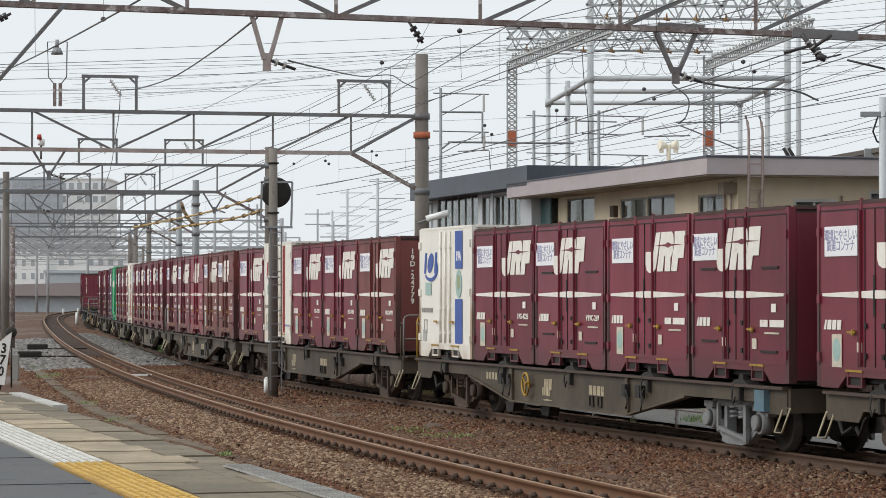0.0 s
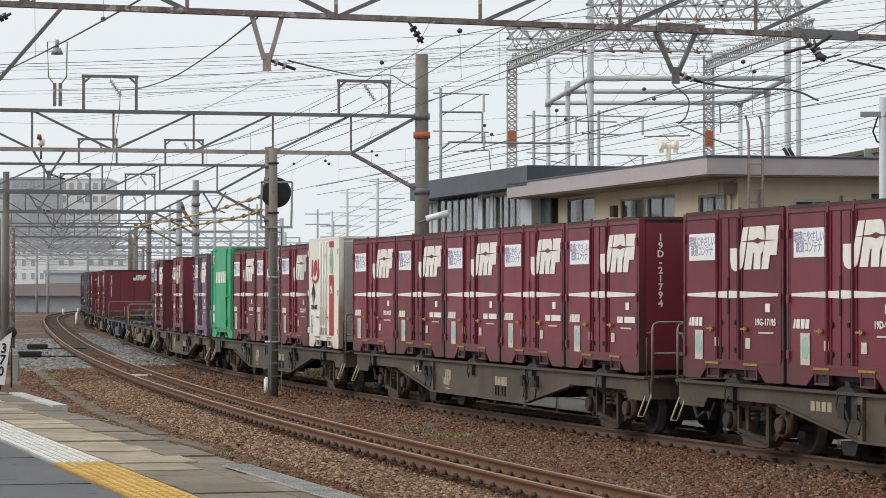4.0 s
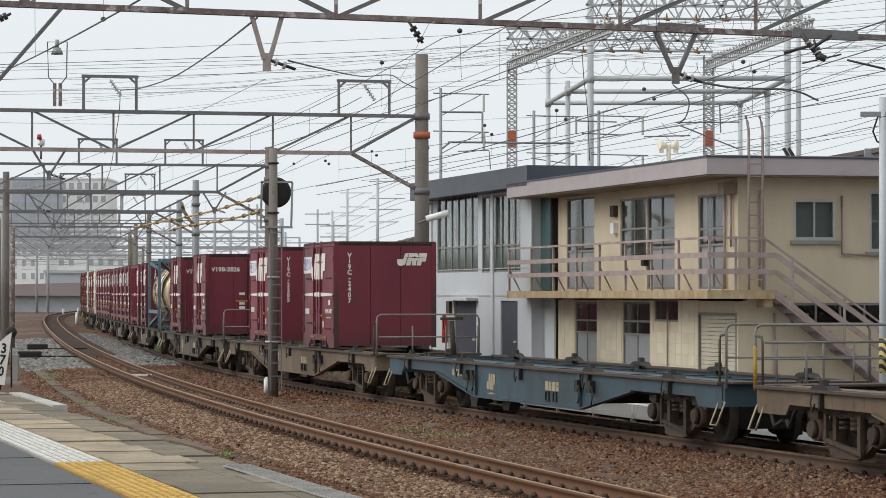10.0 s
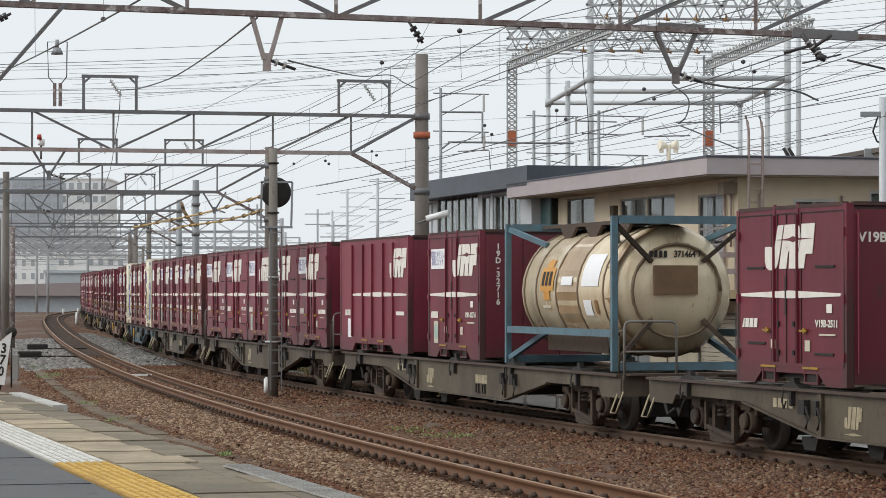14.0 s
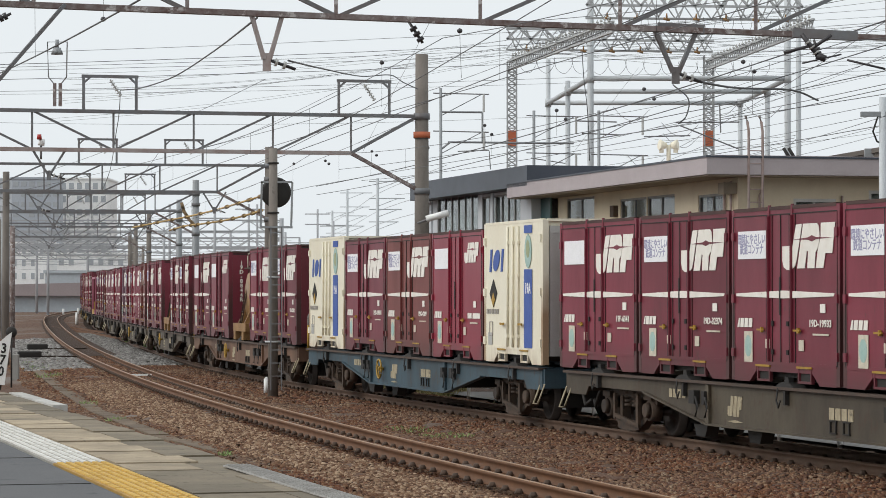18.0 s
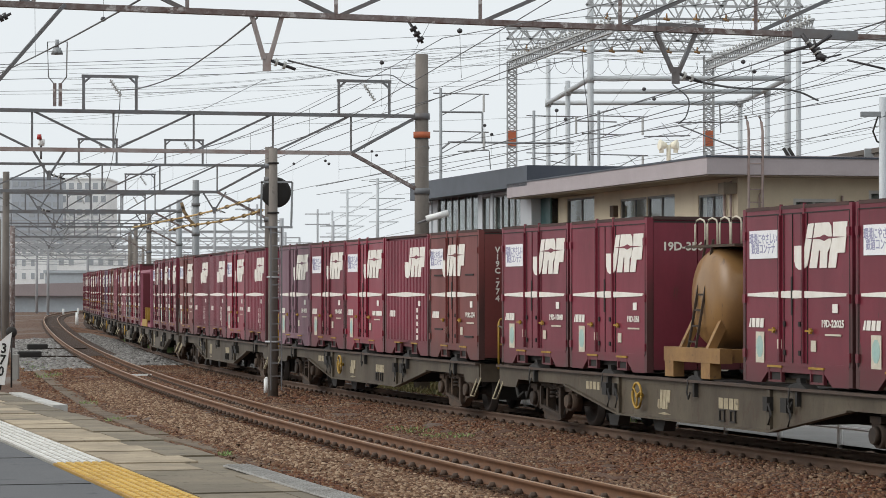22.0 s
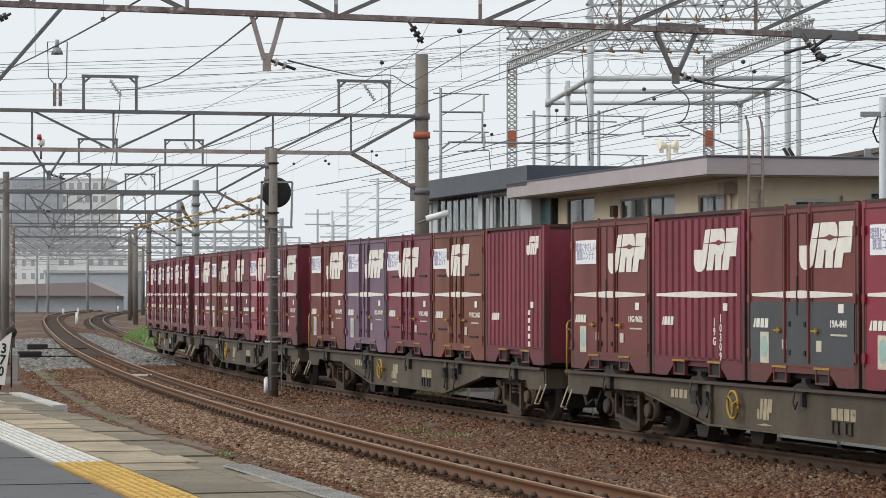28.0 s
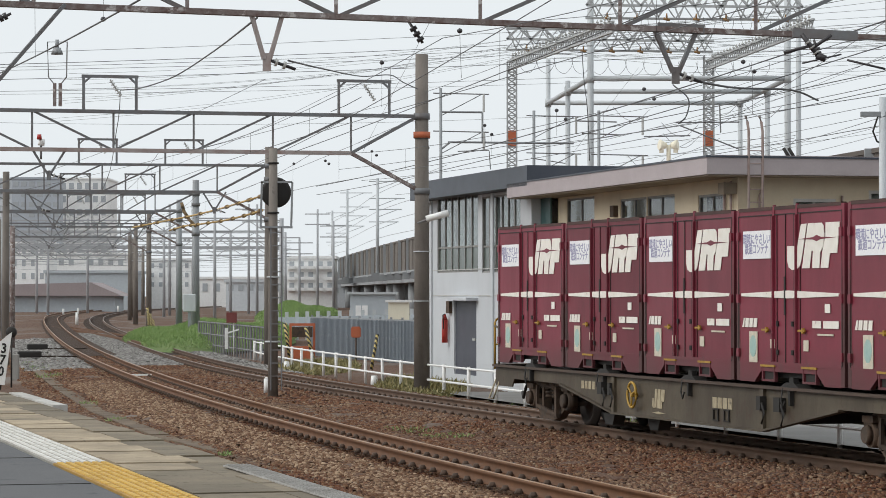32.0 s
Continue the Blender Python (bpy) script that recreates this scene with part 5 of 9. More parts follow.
# ---- station platform ----
M_ASPHALT = mat("platform_asphalt", (0.075, 0.076, 0.08), (0.12, 0.119, 0.12), 0.8, scale=0.9, fine=70, amount=0.9, bump=0.3, grain=0.25, wear=(0.042, 0.042, 0.045), worn=0.58)
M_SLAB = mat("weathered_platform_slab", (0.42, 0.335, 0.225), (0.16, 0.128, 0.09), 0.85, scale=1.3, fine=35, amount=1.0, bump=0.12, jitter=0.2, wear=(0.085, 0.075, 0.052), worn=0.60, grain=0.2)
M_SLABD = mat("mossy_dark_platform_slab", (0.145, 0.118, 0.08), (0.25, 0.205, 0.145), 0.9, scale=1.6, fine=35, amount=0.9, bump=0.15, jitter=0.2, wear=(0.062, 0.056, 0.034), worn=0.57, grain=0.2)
M_TACTW = mat("worn_white_tactile_tile", (0.70, 0.69, 0.65), (0.44, 0.41, 0.36), 0.7, scale=5, amount=0.7, bump=0.05, jitter=0.06, wear=(0.25, 0.22, 0.19), worn=0.62)
M_TACTY = mat("yellow_tactile_tile", (0.60, 0.385, 0.075), (0.46, 0.27, 0.06), 0.7, scale=4, amount=0.7, bump=0.05, jitter=0.05, wear=(0.26, 0.17, 0.07), worn=0.64)
# tile bases, coloured darker than the raised bars
M_TACTWD = mat("darker_white_tile_groove", (0.36, 0.345, 0.31), (0.22, 0.20, 0.17), 0.8, scale=4, amount=0.8, bump=0.05, jitter=0.1)
M_TACTYD = mat("darker_yellow_tile_groove", (0.42, 0.25, 0.055), (0.28, 0.165, 0.05), 0.8, scale=4, amount=0.8, bump=0.05, jitter=0.1)
M_KERB = mat("pale_kerb_concrete", (0.52, 0.51, 0.48), (0.30, 0.28, 0.25), 0.8, scale=2.2, fine=30, amount=0.9, bump=0.1)
M_LID = mat("dirty_trough_lid", (0.155, 0.115, 0.075), (0.085, 0.055, 0.034), 0.9, scale=2.4, fine=30, amount=1.0, bump=0.15, jitter=0.15)
M_GRIP = mat("worn_grip_plate", (0.34, 0.33, 0.31), (0.20, 0.185, 0.165), 0.7, scale=3, amount=0.8, bump=0.05)
PZ = 0.76


def edge_x(y):
    return -0.61 - 0.276 * (y - 20.94)


ED = Vector((-0.276, 1, 0)).normalized()
EN = Vector((-1, -0.276, 0)).normalized()
platform = thing("platform", "worn asphalt station platform with concrete edge slabs", "platform", kind="structure")


def on_platform(s, w, z=0.0):
    """s metres along the edge from abreast of y = 20.94, w metres inwards from the edge."""
    p = Vector((-0.61, 20.94, PZ + z)) + ED * s + EN * w
    return p


def slab(bm, s0, s1, w0, w1, z0, z1):
    vs = [bm.verts.new(on_platform(s, w, z)) for z in (z0, z1) for s, w in ((s0, w0), (s1, w0), (s1, w1), (s0, w1))]
    for f in ((3, 2, 1, 0), (4, 5, 6, 7), (0, 1, 5, 4), (1, 2, 6, 5), (2, 3, 7, 6), (3, 0, 4, 7)):
        bm.faces.new([vs[i] for i in f])


bm = bmesh.new()
slab(bm, -60, 24, 1.7, 14, -1.2, -0.004)
part("asphalt", bm, M_ASPHALT, platform)
for s0 in (2.2, 5.9, 9.6, 13.3):
    bm = bmesh.new()
    slab(bm, s0, s0 + 0.03, 1.72, 9.0, -0.01, 0.001)
    part("asphalt_joint", bm, M_BLACK, platform)
bm = bmesh.new()
slab(bm, -60, 24, 0.12, 1.7, -1.2, -0.06)
part("wall", bm, M_CONC, platform)
rnd = random.Random(5)
s = -8.0
while s < 24:
    w = 0.98 + rnd.uniform(-0.02, 0.02)
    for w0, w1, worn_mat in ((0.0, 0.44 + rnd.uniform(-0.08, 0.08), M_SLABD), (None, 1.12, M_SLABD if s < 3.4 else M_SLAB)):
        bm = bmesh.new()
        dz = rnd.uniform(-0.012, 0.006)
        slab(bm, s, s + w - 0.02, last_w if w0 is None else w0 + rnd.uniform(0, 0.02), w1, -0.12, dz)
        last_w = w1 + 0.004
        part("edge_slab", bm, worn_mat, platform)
    s += w
for i in range(-3, 48):
    bm = bmesh.new()
    s0 = i * 0.5
    slab(bm, s0, s0 + 0.49, 1.16, 1.66, -0.05, 0.0)
    tile = part("tactile_tile", bm, M_TACTYD if s0 < 5.0 else M_TACTWD, platform)
    bm = bmesh.new()
    for k in range(6):
        for q in (0.02, 0.255):
            slab(bm, s0 + q, s0 + q + 0.215, 1.185 + k * 0.08, 1.228 + k * 0.08, 0.0, 0.010)
    tagged(part("raised_bars", bm, M_TACTY if s0 < 5.0 else M_TACTW, tile), kind="stuff")
for i in range(1, 5):
    bm = bmesh.new()
    slab(bm, 16.4 + i * 1.3, 17.66 + i * 1.3, -0.2, 0.0, -0.25, 0.02)
    part("kerb_stone", bm, M_KERB, platform, "pale kerb stone")

for i in range(9):
    bm = bmesh.new()
    s0 = -0.4 + i * 0.5
    slab(bm, s0, s0 + 0.485, 0.03, 0.27, 0.0, 0.012)
    for p in range(10):
        for q in range(5):
            slab(bm, s0 + 0.02 + p * 0.047, s0 + 0.045 + p * 0.047, 0.045 + q * 0.045, 0.07 + q * 0.045, 0.012, 0.022)
    part("grip_plate", bm, M_GRIP, platform, "worn grey grip plate")

# buried cable trough beside the empty track
trough = thing("cable_trough", "concrete cable trough lids sunk in red gravel", "cable trough", kind="structure")
TROUGH = ((-2.12, 39.59, -0.25), (-3.39, 44.19, -0.25), (-4.95, 49.41, -0.25), (-7.37, 59.78, -0.25), (-10.16, 74.3, -0.25), (-15.07, 101.34, -0.25))


def trough_x(y):
    return float(np.interp(y, [p[1] for p in TROUGH], [p[0] for p in TROUGH]))


for i in range(48):
    t = i / 48
    y = TROUGH[0][1] + (TROUGH[-1][1] - TROUGH[0][1]) * t
    x = trough_x(y)
    y2 = y + (TROUGH[-1][1] - TROUGH[0][1]) / 48 * 0.98
    x2 = trough_x(y2)
    bm = bmesh.new()
    beam(bm, (x, y, -0.25 + rnd.uniform(-0.012, 0.012)), (x2, y2, -0.25 + rnd.uniform(-0.012, 0.012)), 0.34, 0.06)
    part("trough_lid", bm, M_LID, trough)

# ---- the two-storey railway building by the line ----
M_BEIGE = mat("beige_render", (0.64, 0.555, 0.41), (0.44, 0.36, 0.25), 0.8, scale=0.9, fine=22, amount=0.55, bump=0.06, streak=0.8, grain=0.05)
M_BEIGEB = mat("cream_block_wall", (0.66, 0.59, 0.45), (0.49, 0.41, 0.29), 0.8, scale=1.2, fine=22, amount=0.5, bump=0.06, jitter=0.06, grain=0.05)
M_GREYW = mat("pale_grey_wall_panel", (0.56, 0.58, 0.60), (0.44, 0.455, 0.47), 0.6, scale=0.9, fine=22, amount=0.4, bump=0.03, streak=0.7, grain=0.05)
M_FASCIA = mat("mauve_grey_fascia", (0.44, 0.385, 0.39), (0.33, 0.28, 0.28), 0.6, scale=1.0, fine=18, amount=0.5, bump=0.04, grain=0.05)
M_NAVY = mat("dark_slate_fascia", (0.045, 0.055, 0.075), (0.07, 0.08, 0.09), 0.4, scale=1.2, fine=16, amount=0.6, bump=0.03, grain=0.05)
M_SOFFIT = mat("mottled_brown_soffit", (0.30, 0.25, 0.19), (0.19, 0.15, 0.11), 0.85, scale=1.2, amount=0.7, bump=0.05)
M_FRAME = mat("grey_window_frame", (0.24, 0.235, 0.22), (0.15, 0.13, 0.115), 0.5, scale=4, amount=0.5, bump=0.03)
M_SASH = mat("pale_aluminium_sash", (0.50, 0.50, 0.48), (0.36, 0.34, 0.31), 0.45, metal=0.2, scale=4, amount=0.5, bump=0.02)
M_DOORG = mat("grey_door_paint", (0.30, 0.31, 0.315), (0.22, 0.22, 0.22), 0.5, scale=2, amount=0.5, bump=0.03)
M_DARKDOOR = mat("dark_blue_grey_door", (0.055, 0.06, 0.08), (0.08, 0.085, 0.1), 0.45, scale=2, amount=0.5, bump=0.03)
M_RAILP = mat("rusty_pink_rail_paint", (0.40, 0.325, 0.305), (0.25, 0.155, 0.12), 0.7, scale=2.5, fine=18, amount=0.8, bump=0.08)
M_EDGE = mat("rust_streaked_slab_edge", (0.50, 0.40, 0.24), (0.26, 0.14, 0.075), 0.85, scale=2.5, fine=16, amount=1.0, bump=0.1, streak=0.6)
M_SHUT = mat("pale_roller_shutter", (0.52, 0.47, 0.37), (0.38, 0.33, 0.26), 0.6, scale=2, amount=0.4, bump=0.03)
M_GREENP = mat("dark_green_panel", (0.035, 0.085, 0.085), (0.05, 0.10, 0.10), 0.4, scale=2, amount=0.5, bump=0.03)
M_GREENG = mat("greenish_opaque_glass", (0.10, 0.125, 0.11), (0.075, 0.09, 0.08), 0.2, scale=2, amount=0.5, bump=0.0)
# dimness of the rooms is painted into the partition and blind colours
M_ROOM = mat("painted_dim_interior", (0.085, 0.082, 0.078), (0.055, 0.052, 0.05), 0.9, scale=0.8, amount=0.7, bump=0.0)
M_CURTAIN = mat("darkened_green_grey_blind", (0.07, 0.09, 0.082), (0.045, 0.06, 0.054), 0.85, scale=1.5, amount=0.5, bump=0.05)
M_BLIND = mat("grey_blind", (0.26, 0.265, 0.25), (0.17, 0.17, 0.16), 0.85, scale=1.5, amount=0.6, bump=0.05)
M_GLASS, nt, b = tree_of("window_glass")
b.inputs["Base Color"].default_value = (0.8, 0.86, 0.86, 1)
b.inputs["Transmission Weight"].default_value = 1.0
b.inputs["Roughness"].default_value = 0.04
b.inputs["IOR"].default_value = 1.32

ax = Vector((-0.255, 0.967, 0)).normalized()
HOUSE = Matrix((ax, Vector((0, 0, 1)).cross(ax), Vector((0, 0, 1)))).transposed().to_4x4()
HOUSE.translation = (5.5, 58.0, 0)


def hbox(bm, a0, a1, b0, b1, z0, z1):
    """A block in the building's own measure: along the front, back from the eaves, height."""
    box(bm, ((a0 + a1) / 2, -(b0 + b1) / 2, (z0 + z1) / 2), (abs(a1 - a0), abs(b1 - b0), z1 - z0))


def pierced(name, lo, hi, z0, z1, holes, t0, t1, material, parent, front=True):
    """A wall with real openings; holes are (lo, hi, z0, z1). front: runs along a, else along b."""
    cuts = sorted({lo, hi, *[v for h_ in holes for v in h_[:2] if lo < v < hi]})
    bm = bmesh.new()
    for p, q in zip(cuts, cuts[1:]):
        mid = (p + q) / 2
        zs = sorted((h_[2], h_[3]) for h_ in holes if h_[0] < mid < h_[1])
        z = z0
        spans = []
        for u, v in zs:
            if u > z:
                spans.append((z, u))
            z = max(z, v)
        if z < z1:
            spans.append((z, z1))
        for u, v in spans:
            if front:
                hbox(bm, p, q, t0, t1, u, v)
            else:
                hbox(bm, t0, t1, p, q, u, v)
    bmesh.ops.remove_doubles(bm, verts=bm.verts, dist=0.0005)
    return part(name, bm, material, parent)


def window(parent, spec, plane, nx, nz, front=True, fw=0.05, transom=None, lower=None, name="window", frame=None, panel=None):
    """Frame bars and separate panes set into an opening; lower: solid panel height in a door."""
    lo, hi, z0, z1 = spec
    bm = bmesh.new()

    def bar(p, q, u, v):
        if front:
            hbox(bm, p, q, plane + 0.02, plane + 0.10, u, v)
        else:
            hbox(bm, plane + 0.02, plane + 0.10, p, q, u, v)
    bar(lo, lo + fw, z0, z1)
    bar(hi - fw, hi, z0, z1)
    bar(lo + fw, hi - fw, z1 - fw, z1)
    bar(lo + fw, hi - fw, z0, z0 + fw)
    frame = frame or M_FRAME
    w = part(name, bm, frame, parent)
    zsplit = [z0 + fw]
    if lower:
        zsplit.append(z0 + lower)
    if transom:
        zsplit.append(z1 - transom)
    elif nz > 1 and not lower:
        zsplit += [z0 + (z1 - z0) * k / nz for k in range(1, nz)]
    zsplit.append(z1 - fw)
    xs = [lo + fw + (hi - lo - 2 * fw) * k / nx for k in range(nx + 1)]
    for x in xs[1:-1]:
        bm = bmesh.new()
        bar_ = (x - 0.02, x + 0.02)
        if front:
            hbox(bm, *bar_, plane + 0.03, plane + 0.09, z0 + fw, z1 - fw)
        else:
            hbox(bm, plane + 0.03, plane + 0.09, *bar_, z0 + fw, z1 - fw)
        part("mullion", bm, frame, w)
    for z in zsplit[1:-1]:
        bm = bmesh.new()
        if front:
            hbox(bm, lo + fw, hi - fw, plane + 0.025, plane + 0.085, z - 0.025, z + 0.025)
        else:
            hbox(bm, plane + 0.025, plane + 0.085, lo + fw, hi - fw, z - 0.025, z + 0.025)
        part("glazing_bar", bm, M_FRAME, w)
    for i, (u, v) in enumerate(zip(zsplit, zsplit[1:])):
        for p, q in zip(xs, xs[1:]):
            bm = bmesh.new()
            if front:
                hbox(bm, p, q, plane + 0.055, plane + 0.06, u, v)
            else:
                hbox(bm, plane + 0.055, plane + 0.06, p, q, u, v)
            solid = lower and i == 0
            pn = part("lower_panel" if solid else "pane", bm, (panel or M_DOORG) if solid else M_GLASS, w)
            if not solid:
                pn.visible_shadow = False
    return w


house = thing("signal_house", "beige two-storey railway building with balcony and outside stair", "building", m=HOUSE)
WB, EA = 0.95, 0.70
D1, D2, D3 = (10.57, 12.85, 2.42, 4.71), (4.69, 8.55, 2.41, 4.56), (1.44, 3.13, 2.41, 4.47)
D2a, D2b = (D2[0], (D2[0] + D2[1]) / 2 - 0.02, D2[2], D2[3]), ((D2[0] + D2[1]) / 2 + 0.02, D2[1], D2[2] + 0.7, D2[3])
L1, L2, L3, L4 = (10.39, 12.14, 0.63, 2.1), (6.41, 8.39, 0.65, 2.11), (4.47, 6.09, 1.67, 2.18), (0.84, 3.07, 0.6, 1.84)
L1, L2, L4 = (*L1[:2], 0.0, L1[3]), (*L2[:2], 0.0, L2[3]), (*L4[:2], 0.0, L4[3])
pierced("front_wall", EA, 13.6, 2.25, 4.80, [D1, D2a, D2b, D3], WB, WB + 0.2, M_BEIGE, house)
pierced("front_wall_below", EA, 13.6, -0.35, 2.15, [L1, L2, L3, L4], WB, WB + 0.2, M_BEIGE, house)
W1, W2, W3 = (2.21, 3.19, 3.44, 4.33), (3.94, 4.65, 3.2, 4.52), (2.13, 5.01, 1.63, 2.11)
pierced("end_wall", WB + 0.2, 9.5, -0.35, 4.80, [W1, W2, W3], EA, EA + 0.2, M_BEIGE, house, False)
bm = bmesh.new()
hbox(bm, 13.4, 13.6, WB + 0.2, 9.5, -0.35, 4.8)
hbox(bm, EA + 0.2, 13.4, 9.3, 9.5, -0.35, 4.8)
part("rear_wall", bm, M_BEIGE, house)
# added dark floor and partitions for the unseen rooms behind the glass
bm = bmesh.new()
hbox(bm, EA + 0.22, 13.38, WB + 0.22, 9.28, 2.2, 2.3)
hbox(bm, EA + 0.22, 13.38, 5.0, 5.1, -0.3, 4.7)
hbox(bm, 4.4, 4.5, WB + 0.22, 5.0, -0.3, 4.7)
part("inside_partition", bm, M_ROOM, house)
bm = bmesh.new()
hbox(bm, 0.0, 15.05, 0.0, 10.2, 4.80, 5.17)
hbox(bm, 0.3, 14.8, 0.3, 9.9, 5.17, 5.22)
part("roof", bm, M_FASCIA, house, "mauve-grey flat roof slab")
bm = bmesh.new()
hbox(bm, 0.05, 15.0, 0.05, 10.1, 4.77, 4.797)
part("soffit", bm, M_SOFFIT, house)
bm = bmesh.new()
hbox(bm, -0.02, 15.08, -0.02, 10.22, 5.15, 5.19)
part("roof_flashing", bm, M_NAVY, house)
window(house, D1, WB, 2, 3, transom=0.75, lower=0.95, name="door")
window(house, D2a, WB, 2, 3, transom=0.75, lower=0.95, name="door")
window(house, D2b, WB, 2, 2)
window(house, D3, WB, 2, 3, transom=0.75, lower=0.95, name="door")
for L in (L1, L2):
    window(house, L, WB, 2, 2, transom=0.45, lower=1.35, name="door")
window(house, L3, WB, 2, 1)
shut = bmesh.new()
hbox(shut, L4[0] - 0.06, L4[0], WB - 0.02, WB + 0.1, 0.0, L4[3] + 0.06)
hbox(shut, L4[1], L4[1] + 0.06, WB - 0.02, WB + 0.1, 0.0, L4[3] + 0.06)
hbox(shut, L4[0], L4[1], WB - 0.02, WB + 0.1, L4[3], L4[3] + 0.06)
shut = part("roller_shutter", shut, M_FRAME, house)
k = 0
while L4[3] - 0.09 * (k + 1) > 0:
    bm = bmesh.new()
    z = L4[3] - 0.09 * (k + 1)
    hbox(bm, L4[0], L4[1], WB + 0.04, WB + 0.07, z + 0.008, z + 0.09)
    part("slat", bm, M_SHUT, shut)
    k += 1
window(house, W1, EA, 2, 1, False, fw=0.07, frame=M_SASH)
window(house, W2, EA, 1, 2, False, fw=0.07, frame=M_SASH)
window(house, W3, EA, 5, 1, False, fw=0.05)
for W in (W1, W2):
    bm = bmesh.new()
    hbox(bm, EA + 0.24, EA + 0.26, W[0] - 0.05, W[1] + 0.05, W[2] - 0.05, W[3] + 0.05)
    part("blind", bm, M_BLIND, house)
    bm = bmesh.new()
    hbox(bm, EA - 0.08, EA + 0.02, W[0] - 0.08, W[1] + 0.08, W[2] - 0.08, W[2])
    part("sill", bm, M_CONC, house)
# block courses on the lower wall
for row in range(9):
    z = -0.03 + row * 0.245
    cuts = sorted((h_[0] - 0.07, h_[1] + 0.07) for h_ in (L1, L2, L3, L4) if z + 0.23 > h_[2] - 0.07 and z < h_[3] + 0.07)
    free, a = [], 3.1
    for c0, c1 in cuts:
        free.append((a, c0))
        a = max(a, c1)
    free.append((a, 13.2))
    for a0, a1 in free:
        k = math.floor(a0 / 0.42)
        while k * 0.42 < a1:
            b0, b1 = max(a0, k * 0.42), min(a1, k * 0.42 + 0.408)
            k += 1
            if b1 - b0 > 0.05:
                bm = bmesh.new()
                hbox(bm, b0, b1, WB - 0.012, WB, z, z + 0.233)
                part("block", bm, M_BEIGEB, house)
# balcony slab, edge, rail
bm = bmesh.new()
hbox(bm, -0.02, 15.05, 0.0, WB, 2.20, 2.38)
hbox(bm, -0.02, EA, WB, 1.5, 2.20, 2.38)
part("balcony_floor", bm, M_EDGE, house, "rust-streaked balcony slab")
bm = bmesh.new()
hbox(bm, 0.1, 0.5, 1.30, 1.50, 2.02, 2.20)
part("landing_bracket", bm, M_EDGE, house)
posts = [0.0, 1.9, 3.7, 5.5, 7.4, 9.2, 11.1, 13.0, 15.0]
for a in posts:
    bm = bmesh.new()
    hbox(bm, a - 0.025, a + 0.025, 0.03, 0.08, 2.38, 3.46)
    beam(bm, (a, -0.05, 2.95), (a, -0.35, 2.38), 0.03, 0.03)
    part("railing_post", bm, M_RAILP, house)
for z, hh in ((3.45, 0.05), (3.06, 0.11), (2.72, 0.11)):
    bm = bmesh.new()
    hbox(bm, -0.03, 15.03, 0.0, 0.03 if hh > 0.06 else 0.06, z, z + hh)
    part("railing_band", bm, M_RAILP, house)
    bm = bmesh.new()
    hbox(bm, -0.03, 0.0, 0.03, 1.30, z, z + hh)
    part("railing_band", bm, M_RAILP, house)
for bb in (0.65, 1.28):
    bm = bmesh.new()
    hbox(bm, 0.0, 0.05, bb - 0.025, bb + 0.025, 2.38, 3.46)
    part("railing_post", bm, M_RAILP, house)
# outside stair along the end wall
bs, zs = 1.49, 2.34
run, drop = 3.52, 2.64
n_st = 14
for i in range(n_st):
    bm = bmesh.new()
    t0 = i / n_st
    hbox(bm, 0.02, 0.62, bs + run * t0, bs + run * t0 + 0.29, zs - drop * (i + 0.5) / n_st - 0.02, zs - drop * (i + 0.5) / n_st + 0.02)
    part("stair_tread", bm, M_STEEL, house)
for a in (0.0, 0.64):
    bm = bmesh.new()
    beam(bm, (a, -bs, zs - 0.02), (a, -(bs + run), zs - drop - 0.02), 0.15, 0.03, (1, 0, 0))
    beam(bm, (a, -bs, zs - 0.02), (a, -(bs + run), zs - drop - 0.02), 0.05, 0.03)
    part("stringer", bm, M_RAILP, house)
bm = bmesh.new()
beam(bm, (0, -1.28, 3.47), (0, -(bs + run), 0.93), 0.04, 0.04)
part("stair_handrail", bm, M_RAILP, house)
for dz in (0.36, 0.72):
    bm = bmesh.new()
    beam(bm, (0, -1.28, 3.47 - dz), (0, -1.55, 3.47 - dz), 0.11, 0.03, (1, 0, 0))
    beam(bm, (0, -1.55, 3.47 - dz), (0, -(bs + run), 0.93 + 0.12 - dz + 0.05), 0.11, 0.03, (1, 0, 0))
    part("stair_rail_band", bm, M_RAILP, house)
for t in (0.12, 0.45, 0.78):
    bm = bmesh.new()
    bb = bs + run * t
    hbox(bm, -0.025, 0.025, bb - 0.02, bb + 0.02, zs - drop * t - 0.1, zs - drop * t + 1.05)
    part("railing_post", bm, M_RAILP, house)
# roof ladder, bent at the top
for bb in (0.93, 1.24):
    bm = bmesh.new()
    bent(bm, [(0.0, -bb, 2.38), (0.0, -bb, 5.7), (0.02, -bb + 0.02, 5.9), (0.1, -bb + 0.03, 6.02)], 0.03)
    part("ladder_rail", bm, M_RAILP, house)
for i in range(11):
    bm = bmesh.new()
    tube(bm, (0.0, -0.93, 2.6 + i * 0.27), (0.0, -1.24, 2.6 + i * 0.27), 0.014, 6)
    part("rung", bm, M_RAILP, house)
